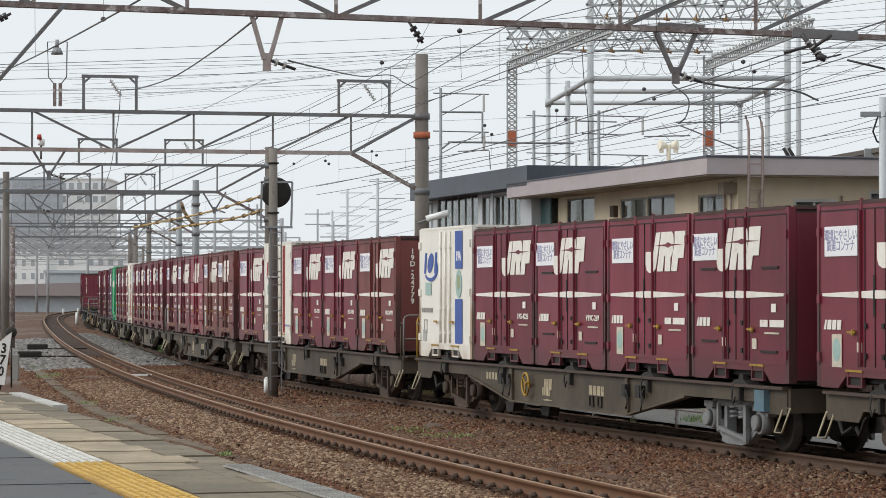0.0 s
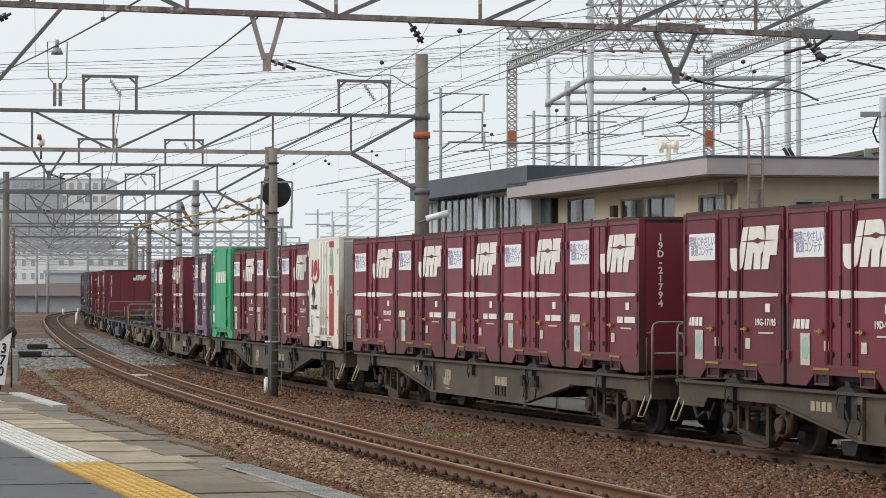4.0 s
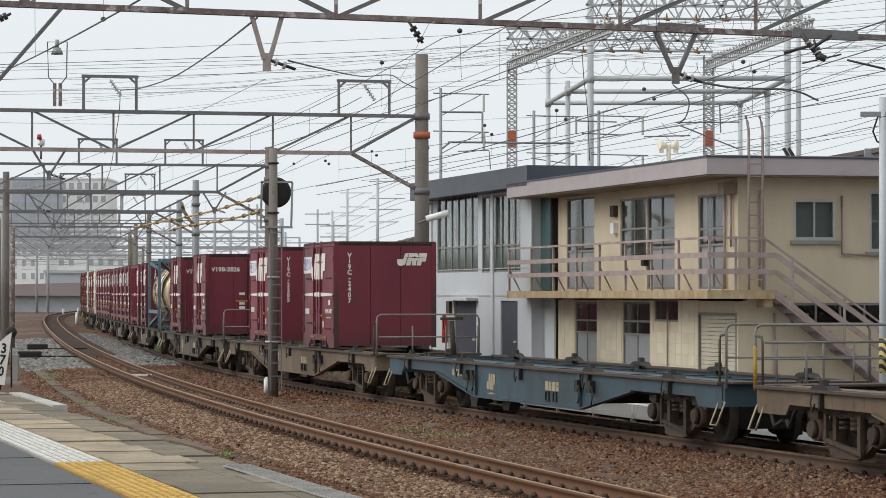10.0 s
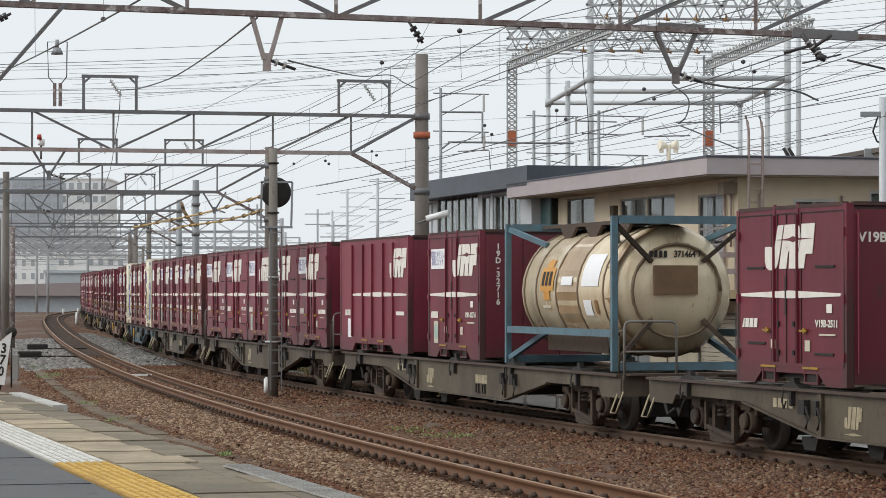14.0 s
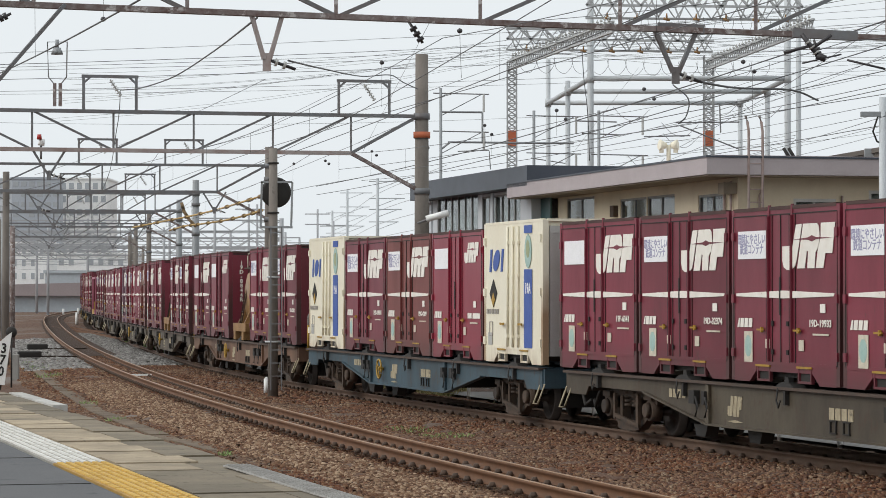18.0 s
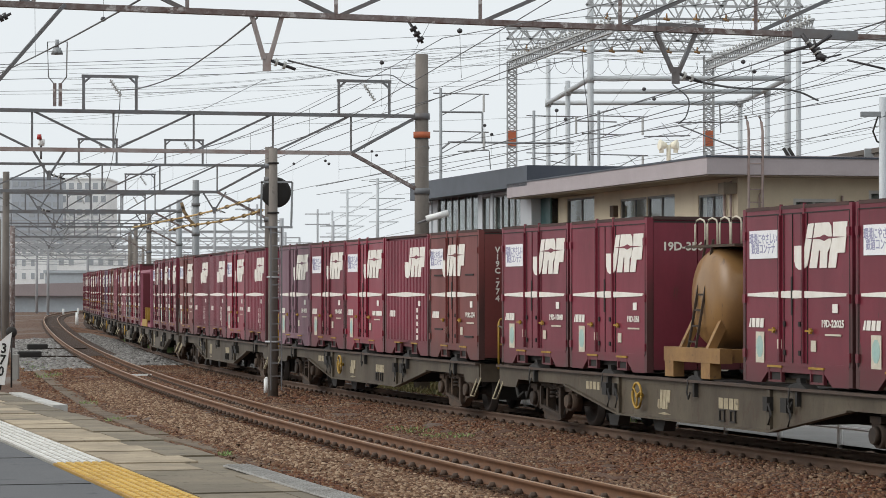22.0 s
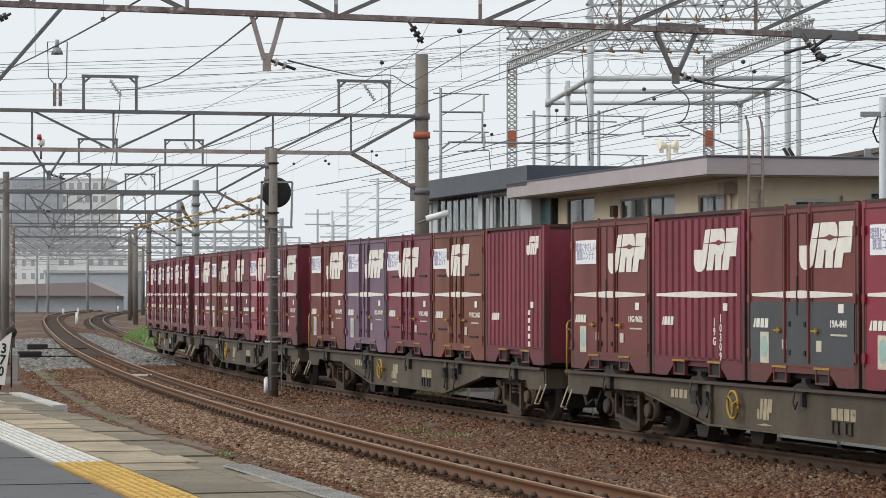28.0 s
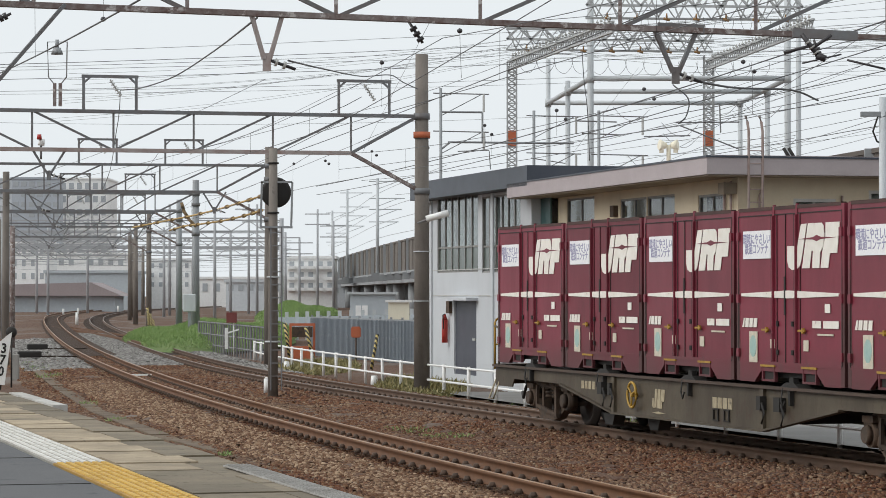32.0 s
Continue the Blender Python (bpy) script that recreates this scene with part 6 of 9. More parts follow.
# pipes, boxes and hood on the walls
for pts, r in (([(EA - 0.06, -3.3, 4.4), (EA - 0.06, -3.3, 3.15), (EA - 0.06, -4.4, 3.13)], 0.03),
               ([(1.35, -WB + 0.06, 4.7), (1.35, -WB + 0.06, 2.4)], 0.035), ([(0.95, -WB + 0.06, 4.7), (0.95, -WB + 0.06, 3.3)], 0.03),
               ([(EA - 0.05, -1.5, 4.55), (EA - 0.05, -1.42, 4.4), (EA - 0.05, -1.42, 2.45)], 0.025), ([(EA - 0.05, -1.75, 1.9), (EA - 0.05, -1.75, -0.2)], 0.03),
               ([(5.05, -WB + 0.05, 1.9), (5.05, -WB + 0.05, 0.4)], 0.02)):
    bm = bmesh.new()
    bent(bm, pts, r)
    part("wall_pipe", bm, M_RAILP, house)
for spec, mt_ in (((8.72, 9.0, 4.15, 4.42), M_BOGIE), ((8.72, 8.98, 3.75, 4.0), M_WPAINT), ((6.5, 6.7, 2.95, 3.2), M_BLACK)):
    bm = bmesh.new()
    hbox(bm, spec[0], spec[1], WB - 0.12, WB, spec[2], spec[3])
    part("wall_box", bm, mt_, house)
bm = bmesh.new()
hbox(bm, 0.75, 1.1, WB - 0.3, WB, 4.42, 4.66)
part("vent_hood", bm, M_SOFFIT, house)

annex = thing("glazed_annex", "pale grey two-storey annex with tall windows and dark roof", "building", m=HOUSE)
GB = 0.55
A1, A2 = (19.84, 24.31, 2.92, 5.13), (15.66, 19.43, 2.89, 4.98)
G1, G2 = (20.02, 22.39, 0.24, 2.1), (15.93, 17.56, 0.35, 2.12)
G1, G2 = (*G1[:2], 0.02, G1[3]), (*G2[:2], 0.02, G2[3])
pierced("front_wall", 14.5, 25.0, -0.35, 5.05, [A1, A2, G1, G2], GB, GB + 0.18, M_GREYW, annex)
bm = bmesh.new()
hbox(bm, 24.8, 25.0, GB + 0.18, 8.5, -0.35, 5.05)
hbox(bm, 14.5, 24.8, 8.3, 8.5, -0.35, 5.05)
hbox(bm, 14.5, 14.7, GB + 0.18, 8.3, -0.35, 5.05)
part("rear_wall", bm, M_GREYW, annex)
bm = bmesh.new()
hbox(bm, 13.2, 25.4, 0.0, 9.0, 5.06, 5.58)
part("roof", bm, M_NAVY, annex, "dark slate flat roof slab")
# added dark partition and floor close off the unseen annex rooms
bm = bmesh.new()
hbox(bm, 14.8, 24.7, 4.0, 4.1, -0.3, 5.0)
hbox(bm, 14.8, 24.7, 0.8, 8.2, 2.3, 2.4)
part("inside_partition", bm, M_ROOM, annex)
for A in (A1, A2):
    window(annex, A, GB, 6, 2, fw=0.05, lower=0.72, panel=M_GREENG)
    # blinds coloured dark to carry the dimness behind the panes
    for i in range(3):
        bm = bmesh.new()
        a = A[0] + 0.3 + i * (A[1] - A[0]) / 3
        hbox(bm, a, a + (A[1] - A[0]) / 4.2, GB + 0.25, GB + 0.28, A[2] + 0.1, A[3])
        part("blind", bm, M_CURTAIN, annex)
for G_ in (G1, G2):
    bm = bmesh.new()
    hbox(bm, G_[0], G_[1], GB + 0.05, GB + 0.1, G_[2], G_[3])
    d = part("door", bm, M_DARKDOOR, annex, "dark blue-grey door")
    bm = bmesh.new()
    hbox(bm, G_[0] + 0.2, G_[0] + 0.5, GB + 0.02, GB + 0.05, 1.0, 1.06)
    part("door_handle", bm, M_SILVER, d)
bm = bmesh.new()
hbox(bm, G1[0] - 0.2, G1[1] + 0.2, GB - 0.35, GB, G1[3] + 0.02, G1[3] + 0.1)
part("door_canopy", bm, M_GREYW, annex)
for z in (2.24, 2.98):
    bm = bmesh.new()
    hbox(bm, 14.5, 25.0, GB - 0.012, GB, z, z + 0.03)
    part("wall_seam", bm, M_SILVER, annex)
for a in (18.3, 24.95, 14.6):
    bm = bmesh.new()
    hbox(bm, a - 0.12, a + 0.12, GB - 0.05, GB, -0.3, 5.05)
    part("pilaster", bm, M_GREYW, annex)
bm = bmesh.new()
tube(bm, (25.15, -GB + 0.05, -0.3), (25.15, -GB + 0.05, 5.0), 0.06)
part("downpipe", bm, M_PIPE, annex)
bm = bmesh.new()
hbox(bm, 13.62, 14.48, 0.75, 0.8, 2.4, 4.95)
part("side_panel", bm, M_GREENP, annex, "dark green panel")
bm = bmesh.new()
hbox(bm, 13.62, 14.48, 0.85, 0.9, -0.3, 2.3)
part("side_panel", bm, M_GREYW, annex)
ext = thing("fire_extinguisher", "red fire extinguisher hung by the annex door", "extinguisher", m=HOUSE)
bm = bmesh.new()
tube(bm, (23.0, -GB + 0.12, 0.9), (23.0, -GB + 0.12, 1.55), 0.09, 12)
tube(bm, (23.0, -GB + 0.12, 1.55), (23.0, -GB + 0.12, 1.72), 0.09, 12, 0.03)
part("bottle", bm, M_REDSTRIPE, ext)
bm = bmesh.new()
bent(bm, [(23.0, -GB + 0.12, 1.72), (22.9, -GB + 0.2, 1.7), (22.85, -GB + 0.2, 1.3)], 0.02)
part("hose", bm, M_BLACK, ext)
bm = bmesh.new()
hbox(bm, 22.6, 22.95, GB - 0.1, GB, 1.75, 2.1)
tagged(part("meter_box", bm, M_BOGIE, None), "dark grey meter box on the annex wall", "meter box").matrix_basis = HOUSE
siren = thing("roof_horns", "cream loudspeaker horns on a short post on the roof", "loudspeaker", m=Matrix.Translation((5.35, 66, 5.42)))
bm = bmesh.new()
tube(bm, (0, 0, -0.3), (0, 0, 0.42), 0.05)
part("post", bm, M_CREAM, siren)
for sx in (-1, 1):
    bm = bmesh.new()
    tube(bm, (sx * 0.06, 0, 0.4), (sx * 0.22, -0.05, 0.42), 0.07, 12, 0.13)
    box(bm, (sx * 0.17, 0, 0.33), (0.1, 0.12, 0.2))
    part("horn", bm, M_CREAM, siren)

# ---- overhead line gantries ----
def side_of(y):
    """Unit vector across the tracks, away from the building, abreast of y."""
    th = float(np.interp(y, LY, lth))
    return Vector((-math.cos(th), -math.sin(th), 0))


def lattice(bm, p0, p1, w, step, r, zig=0):
    """Zigzag bars between two parallel chords w apart in height."""
    p0, p1 = Vector(p0), Vector(p1)
    n_ = max(2, round((p1 - p0).length / step))
    for i in range(n_):
        a, b_ = p0.lerp(p1, i / n_), p0.lerp(p1, (i + 1) / n_)
        up = Vector((0, 0, w))
        if (i + zig) % 2:
            beam(bm, a, b_ + up, r, r)
        else:
            beam(bm, a + up, b_, r, r)


def round_mast(root, at, z0, z1, r0, r1, material, name="mast"):
    bm = bmesh.new()
    tube(bm, (at[0], at[1], z0), (at[0], at[1], z1), r0, 16, r1)
    return part(name, bm, material, root)


def hoop(root, p, ax_, w, ht, material):
    """Inverted U on top of a beam, for a feeder insulator."""
    bm = bmesh.new()
    a, b_ = p - ax_ * w / 2, p + ax_ * w / 2
    up = Vector((0, 0, ht))
    beam(bm, a, a + up, 0.07, 0.07)
    beam(bm, b_, b_ + up, 0.07, 0.07)
    beam(bm, a + up - ax_ * 0.05, b_ + up + ax_ * 0.05, 0.07, 0.075)
    for q, s_ in ((a, 1), (b_, -1)):
        beam(bm, q + up - Vector((0, 0, 0.18)), q + up + ax_ * 0.2 * s_, 0.05, 0.05)
    hp = part("feeder_frame", bm, material, root)
    bm = bmesh.new()
    c = p + up - Vector((0, 0, 0.08))
    d = ax_ * -0.28 + Vector((0, 0, -0.42))
    for k in range(6):
        q = c + d * (k + 0.5) / 6
        tube(bm, q, q + d.normalized() * 0.035, 0.055, 10)
    tube(bm, c, c + d, 0.02, 6)
    part("insulator", bm, M_PORC, hp)
    return c + d


def v_hanger(root, p, ax_, material, w=0.42, ht=0.62):
    """V-shaped drop bracket with an insulator and strut to the side."""
    bm = bmesh.new()
    dn = Vector((0, 0, -ht))
    beam(bm, p - ax_ * w, p + dn - ax_ * 0.04, 0.06, 0.055)
    beam(bm, p + ax_ * w, p + dn + ax_ * 0.04, 0.06, 0.055)
    beam(bm, p + dn + Vector((0, 0, 0.08)), p + dn - Vector((0, 0, 0.16)), 0.11, 0.05)
    hv = part("drop_bracket", bm, material, root)
    bm = bmesh.new()
    d = (-ax_ * 1.0 + Vector((0, 0, -0.32))).normalized()
    q = p + dn
    tube(bm, q, q + d * 0.42, 0.022, 8)
    part("strut", bm, M_INSDARK, hv)
    bm = bmesh.new()
    for k in (0.12, 0.24):
        tube(bm, q + d * k, q + d * (k + 0.035), 0.058, 12, 0.05)
    part("insulator", bm, M_PORC, hv)
    return q + d * 0.42


def gantry(y, reach, zt, zb, mast_r, name_label, steel=None, left_mast=False, hoops=(), hangers=(), knee=True, rise_left=0.0, mast_mat=None, off=2.75, top=7.65, step=2.07, slant=3, chord=0.10, lower=None):
    steel = steel or M_STEEL
    ax_ = side_of(y)
    base = Vector((freight_x(y), y, 0)) - ax_ * off
    g0 = float(rise(y)) - 0.3
    root = thing("overhead_gantry", name_label, "gantry", "gantries over the tracks")
    round_mast(root, base, g0, top, mast_r * 1.15, mast_r * 0.9, mast_mat or M_CONCPOLE)
    if left_mast:
        lp = base + ax_ * reach
        round_mast(root, lp, g0, top - 0.4, mast_r, mast_r * 0.85, mast_mat or M_CONCPOLE)
    e = Vector((0, 0, rise_left))
    t0, t1 = base + Vector((0, 0, zt)), base + ax_ * reach + Vector((0, 0, zt)) + e
    b0, b1 = base + ax_ * 1.9 + Vector((0, 0, zb)), base + ax_ * reach + Vector((0, 0, zb)) + e
    bm = bmesh.new()
    beam(bm, t0, t1, 0.14, chord * 0.9)
    part("top_chord", bm, M_STEELR if steel is M_STEELR else steel, root)
    bm = bmesh.new()
    beam(bm, b0, b1, 0.14, chord)
    part("bottom_chord", bm, lower or steel, root)
    n_ = int((reach - 1.9) / step)
    for i in range(n_ + 1):
        p = base + ax_ * (1.9 + i * step)
        q = e * ((1.9 + i * step) / reach)
        bm = bmesh.new()
        beam(bm, p + q + Vector((0, 0, zb)), p + q + Vector((0, 0, zt)), 0.05, 0.05)
        part("upright", bm, steel, root)
        bm = bmesh.new()
        nx_p = p + ax_ * step
        if i == n_:
            bm.free()
            continue
        if i < slant:
            beam(bm, p + q + ax_ * step + Vector((0, 0, zb)), p + q + Vector((0, 0, zt)), 0.055, 0.055)
        else:
            beam(bm, p + q + Vector((0, 0, zb)), nx_p + q + Vector((0, 0, zt)), 0.055, 0.055)
        part("diagonal", bm, M_STEEL, root)
    bm = bmesh.new()
    beam(bm, base + ax_ * 1.9 + Vector((0, 0, zb)), base + ax_ * 0.1 + Vector((0, 0, zt)), 0.08, 0.08)
    part("diagonal", bm, steel, root)
    if knee:
        bm = bmesh.new()
        beam(bm, b0, base + Vector((0, 0, zb - 0.95)) + ax_ * 0.1, 0.12, 0.09)
        part("knee_brace", bm, M_STEELR, root)
        bm = bmesh.new()
        for z in (zb - 0.98, zt, zt - 0.5):
            tube(bm, base + Vector((0, 0, z - 0.08)), base + Vector((0, 0, z + 0.08)), mast_r * 1.16, 16)
        part("pole_clamp", bm, steel, root)
    for w in hoops:
        hoop(root, base + ax_ * w + Vector((0, 0, zt + 0.04)) + e * (w / reach), ax_, 1.35, 0.86, steel)
    for w in hangers:
        w, half, hm = w if isinstance(w, tuple) else (w, 0.42, steel)
        v_hanger(root, base + ax_ * w + Vector((0, 0, zb)) + e * (w / reach), ax_, hm, half)
    return root, base, ax_


g_near = gantry(40.2, 18.2, 6.95, 6.02, 0.19, "rusty steel truss gantry over the tracks", M_STEELR, hoops=(), hangers=((5.2, 0.33, M_STEEL), (11.15, 0.22, M_STEELP)), knee=False, top=8.6, slant=4, rise_left=0.14, chord=0.075)
bm = bmesh.new()
beam(bm, (-5.02, 36.9, 6.14), (-6.51, 36.0, 4.19), 0.045, 0.045)
part("knee_brace", bm, M_STEEL, g_near[0])
round_mast(g_near[0], (-6.55, 36.0, 3.91), 0.7, 8.2, 0.19, 0.16, M_CONCPOLE)
g_two, base2, ax2 = gantry(72.5, 13.2, 6.97, 5.98, 0.185, "grey truss gantry on a weathered concrete pole", M_STEEL, hoops=(1.55, 8.2), hangers=(9.75,), top=8.6, lower=M_STEELP)
bm = bmesh.new()
tube(bm, base2 + Vector((0, 0, 6.40)), base2 + Vector((0, 0, 6.56)), 0.222, 16)
part("orange_band", bm, M_ORANGE, g_two)
for d in (2.1, 3.4):
    bm = bmesh.new()
    tube(bm, base2 + Vector((0, 0, d)), base2 + Vector((0, 0, d + 0.03)), 0.225, 16)
    part("pole_strap", bm, M_PIPE, g_two)
g_three, base3, ax3 = gantry(100.7, 17.5, 6.97, 6.0, 0.17, "grey truss gantry across two tracks", M_STEEL, hoops=(3.1, 6.2), hangers=(2.0, 8.3), slant=9)
round_mast(g_three, (-15.7, 100.0), -0.3, 6.7, 0.14, 0.12, M_CONCPOLE)
round_mast(g_three, (-20.1, 130.0), -0.3, 5.5, 0.12, 0.12, M_STEELR)
GANTRY_Y = [40.2, 72.5, 100.7]
M_GALV = mat("galvanised_mast_steel", (0.30, 0.315, 0.325), (0.22, 0.22, 0.22), 0.55, metal=0.3, scale=2.5, amount=0.5, bump=0.03)
for y in (130, 157, 185, 212, 240, 270, 305):
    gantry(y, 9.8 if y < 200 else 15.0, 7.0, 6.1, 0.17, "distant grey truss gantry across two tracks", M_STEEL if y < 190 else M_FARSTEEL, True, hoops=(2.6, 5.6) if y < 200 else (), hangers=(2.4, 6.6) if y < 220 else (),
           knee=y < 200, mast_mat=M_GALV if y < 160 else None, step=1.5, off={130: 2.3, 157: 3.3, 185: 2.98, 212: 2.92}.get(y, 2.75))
    GANTRY_Y.append(y)


# ---- wires ----
WIRES = thing("overhead_wires", "thin dark overhead wires with droppers", "wires", kind="structure")


def curve_of(v, n_=5):
    """Points of a smooth line through v."""
    v = [Vector(q) for q in v]
    v = [v[0] * 2 - v[1]] + v + [v[-1] * 2 - v[-2]]
    out = []
    for k in range(1, len(v) - 2):
        p0, p1, p2, p3 = v[k - 1:k + 3]
        for j in range(n_):
            t = j / n_
            out.append(0.5 * (2 * p1 + (p2 - p0) * t + (2 * p0 - 5 * p1 + 4 * p2 - p3) * t * t + (3 * p1 - 3 * p2 + p3 - p0) * t ** 3))
    return out + [v[-2]]


def wire(pts, r=0.011, sag=0.0, material=None, name="wire", n_=12, parent=None):
    """A hanging wire from first to last point, or through all of them."""
    if len(pts) == 2:
        a, b_ = Vector(pts[0]), Vector(pts[1])
        pts = [a.lerp(b_, i / n_) - Vector((0, 0, sag * 4 * (i / n_) * (1 - i / n_))) for i in range(n_ + 1)]
    elif len(pts) > 3 and len(pts) < 9:
        pts = curve_of(pts)
    bm = bmesh.new()
    bent(bm, pts, r if material else r * 0.72, 5)
    return part(name, bm, material or M_WIRE, parent or WIRES)


def catenary(line, ys, zc, zm, stag=0.2, r=0.008):
    for i, (y0, y1) in enumerate(zip(ys, ys[1:])):
        def at(y, z):
            x, yy, th = line(y)
            t = (y - y0) / (y1 - y0)
            w = stag * (1 - 2 * t) * (1 if i % 2 else -1)
            return Vector((x + w * math.cos(th), yy + w * math.sin(th), z + float(rise(yy))))
        k = 10
        yy = [y0 + (y1 - y0) * j / k for j in range(k + 1)]
        wire([at(y, zc) for y in yy], r)
        sg = 0.45
        wire([at(y, zm - sg * 4 * (j / k) * (1 - j / k)) for j, y in enumerate(yy)], r)
        for j in range(1, k, 2):
            wire([at(yy[j], zc), at(yy[j], zm - sg * 4 * (j / k) * (1 - j / k))], 0.004, name="dropper", n_=1)


SUP = [8, 40.2, 72.5, 100.7, 130, 157, 185, 212, 240, 270, 305]
catenary(freight_line, SUP, 5.1, 5.95)
catenary(near_line, SUP, 5.15, 6.0)


def bead(p, r=0.05):
    bm = bmesh.new()
    lathe(bm, [(-r, 0.01), (-r * 0.7, r * 0.7), (0, r), (r * 0.7, r * 0.7), (r, 0.01)], 10, Matrix.Translation(p))
    part("wire_weight", bm, M_INSDARK, WIRES)


# feeders strung across the yard
for a, b_, r in (((-17.83, 104, 11.28), (22.96, 132, 16.01), 0.012), ((-17.83, 104, 10.85), (22.96, 132, 15.36), 0.016), ((-18.18, 106, 10.91), (23.31, 134, 15.23), 0.012), ((-18.52, 108, 10.96), (24.0, 138, 15.23), 0.012),
                 ((-18.52, 108, 10.61), (24.0, 138, 14.81), 0.016), ((-18.86, 110, 10.3), (24.7, 142, 14.22), 0.012), ((-18.86, 110, 10.19), (24.7, 142, 13.87), 0.010), ((-19.88, 116, 9.48), (6.23, 142, 11.41), 0.010)):
    wire((a, b_), r, 0.25)
# lines that climb towards the viewer
for a, b_, r, sg in (((-11.43, 70, 7.74), (-4.14, 38, 6.32), 0.02, 0.05), ((-8.37, 95, 6.08), (3.41, 36, 6.25), 0.012, 0.15), ((-6.61, 92, 6.43), (1.76, 40, 6.65), 0.012, 0.15),
                     ((-4.55, 100, 5.87), (6.96, 42, 6.14), 0.013, 0.25), ((-4.46, 98, 6.1), (6.63, 40, 6.32), 0.016, 0.25), ((-4.11, 110, 7.23), (7.96, 48, 6.22), 0.013, 0.2),
                     ((-3.51, 120, 7.2), (8.62, 52, 6.21), 0.012, 0.25), ((-2.05, 120, 6.59), (9.28, 56, 5.77), 0.012, 0.2), ((2.71, 115, 8.35), (9.61, 58, 6.76), 0.012, 0.2),
                     ((-0.63, 130, 7.34), (12.52, 72, 7.21), 0.010, 0.3), ((5.18, 118, 8.5), (10.44, 60, 7.7), 0.012, 0.2), ((5.18, 118, 8.19), (11.13, 64, 6.88), 0.010, 0.15),
                     ((8.71, 80, 6.29), (8.62, 52, 5.74), 0.009, 0.05), ((7.6, 90, 7.03), (9.05, 52, 7.91), 0.010, 0.1), ((-16.17, 110, 7.01), (-4.72, 74, 8.02), 0.010, 0.2),
                     ((-19.1, 120, 6.59), (-2.88, 73, 7.03), 0.010, 0.1), ((-16.26, 150, 6.29), (-0.73, 73, 6.91), 0.010, 0.25), ((-14.23, 120, 6.95), (-2.73, 73, 7.65), 0.008, 0.2),
                     ((1.41, 60, 8.16), (7.97, 50, 8.0), 0.010, 0.1), ((-3.36, 90, 8.07), (1.46, 62, 7.47), 0.009, 0.1), ((-2.92, 100, 7.35), (-0.29, 60, 8.16), 0.006, 0.0), ((4.82, 110, 7.46), (6.33, 90, 9.63), 0.006, 0.0)):
    wire((a, b_), r, sg)
for p in ((-7.34, 50, 7.51), (-6.11, 50, 7.24), (-1.32, 60, 7.29), (0.3, 50, 7.03), (-2.35, 92, 7.02), (-2.2, 92, 6.89), (-3.89, 92, 6.71), (-3.77, 92, 6.61), (-0.61, 75, 6.61), (-0.53, 75, 6.39), (-0.41, 75, 6.24), (1.2, 80, 7.15), (1.4, 80, 6.89),
          (2.86, 70, 6.92), (3.09, 70, 6.7), (4.77, 66, 7.16), (5.01, 66, 6.93), (6.49, 58, 6.94), (6.26, 58, 7.14), (-4.93, 92, 6.61)):
    bead(p)
for a, b_ in (((-7.34, 50, 7.44), (-7.33, 50, 6.55)), ((-6.11, 50, 7.59), (-6.11, 50, 7.24)), ((-1.32, 60, 7.29), (-1.32, 60, 6.33)), ((0.3, 50, 7.03), (0.33, 50, 6.18)), ((-2.35, 92, 7.02), (-2.39, 92, 6.24)), ((1.2, 80, 7.15), (1.23, 80, 6.5)), ((2.86, 70, 6.92), (2.86, 70, 6.29))):
    wire((a, b_), 0.006, name="dropper")
# slack jumper cables by the gantries
wire([(-8.32, 72, 7.58), (-7.59, 70, 7.49), (-6.36, 66, 7.47), (-4.6, 56, 7.2), (-2.58, 38.6, 6.13)], 0.022)
wire([(-8.35, 72, 7.58), (-8.73, 75, 7.19), (-9.41, 80, 6.86), (-11.36, 95, 6.56), (-13.49, 110, 6.34)], 0.016)
wire([(-2.17, 39, 5.57), (-2.17, 50, 6.35), (-2.05, 70, 7.78), (-1.38, 72.5, 8.01), (-1.06, 72.5, 7.83), (-0.65, 72.5, 7.64)], 0.02)
wire([(-2.11, 72, 7.4), (-2.62, 74, 7.3), (-2.99, 74, 7.15)], 0.014)
wire([(3.0, 60, 7.55), (3.04, 60, 6.94), (3.12, 60, 6.21), (3.16, 60, 5.17)], 0.014)
wire([(3.5, 40, 5.39), (4.61, 44, 5.56), (5.76, 46, 5.67), (6.47, 48, 5.64)], 0.025)
wire([(4.54, 55, 6.44), (4.85, 55, 6.16), (4.81, 55, 5.82), (4.65, 55, 5.66)], 0.02)
for a, b_ in (((-6.06, 39, 6.23), (-6.29, 39, 6.12)), ((-0.47, 38.5, 6.06), (-0.28, 38.5, 5.77)), ((5.6, 42, 6.14), (5.68, 42, 5.89))):
    a, b_ = Vector(a), Vector(b_)
    bm = bmesh.new()
    d = b_ - a
    for k in range(3):
        q = a + d * (0.25 + k * 0.25)
        tube(bm, q, q + d.normalized() * 0.05, 0.052, 12)
    tube(bm, a, b_, 0.02, 8)
    part("insulator", bm, M_INSDARK, WIRES)
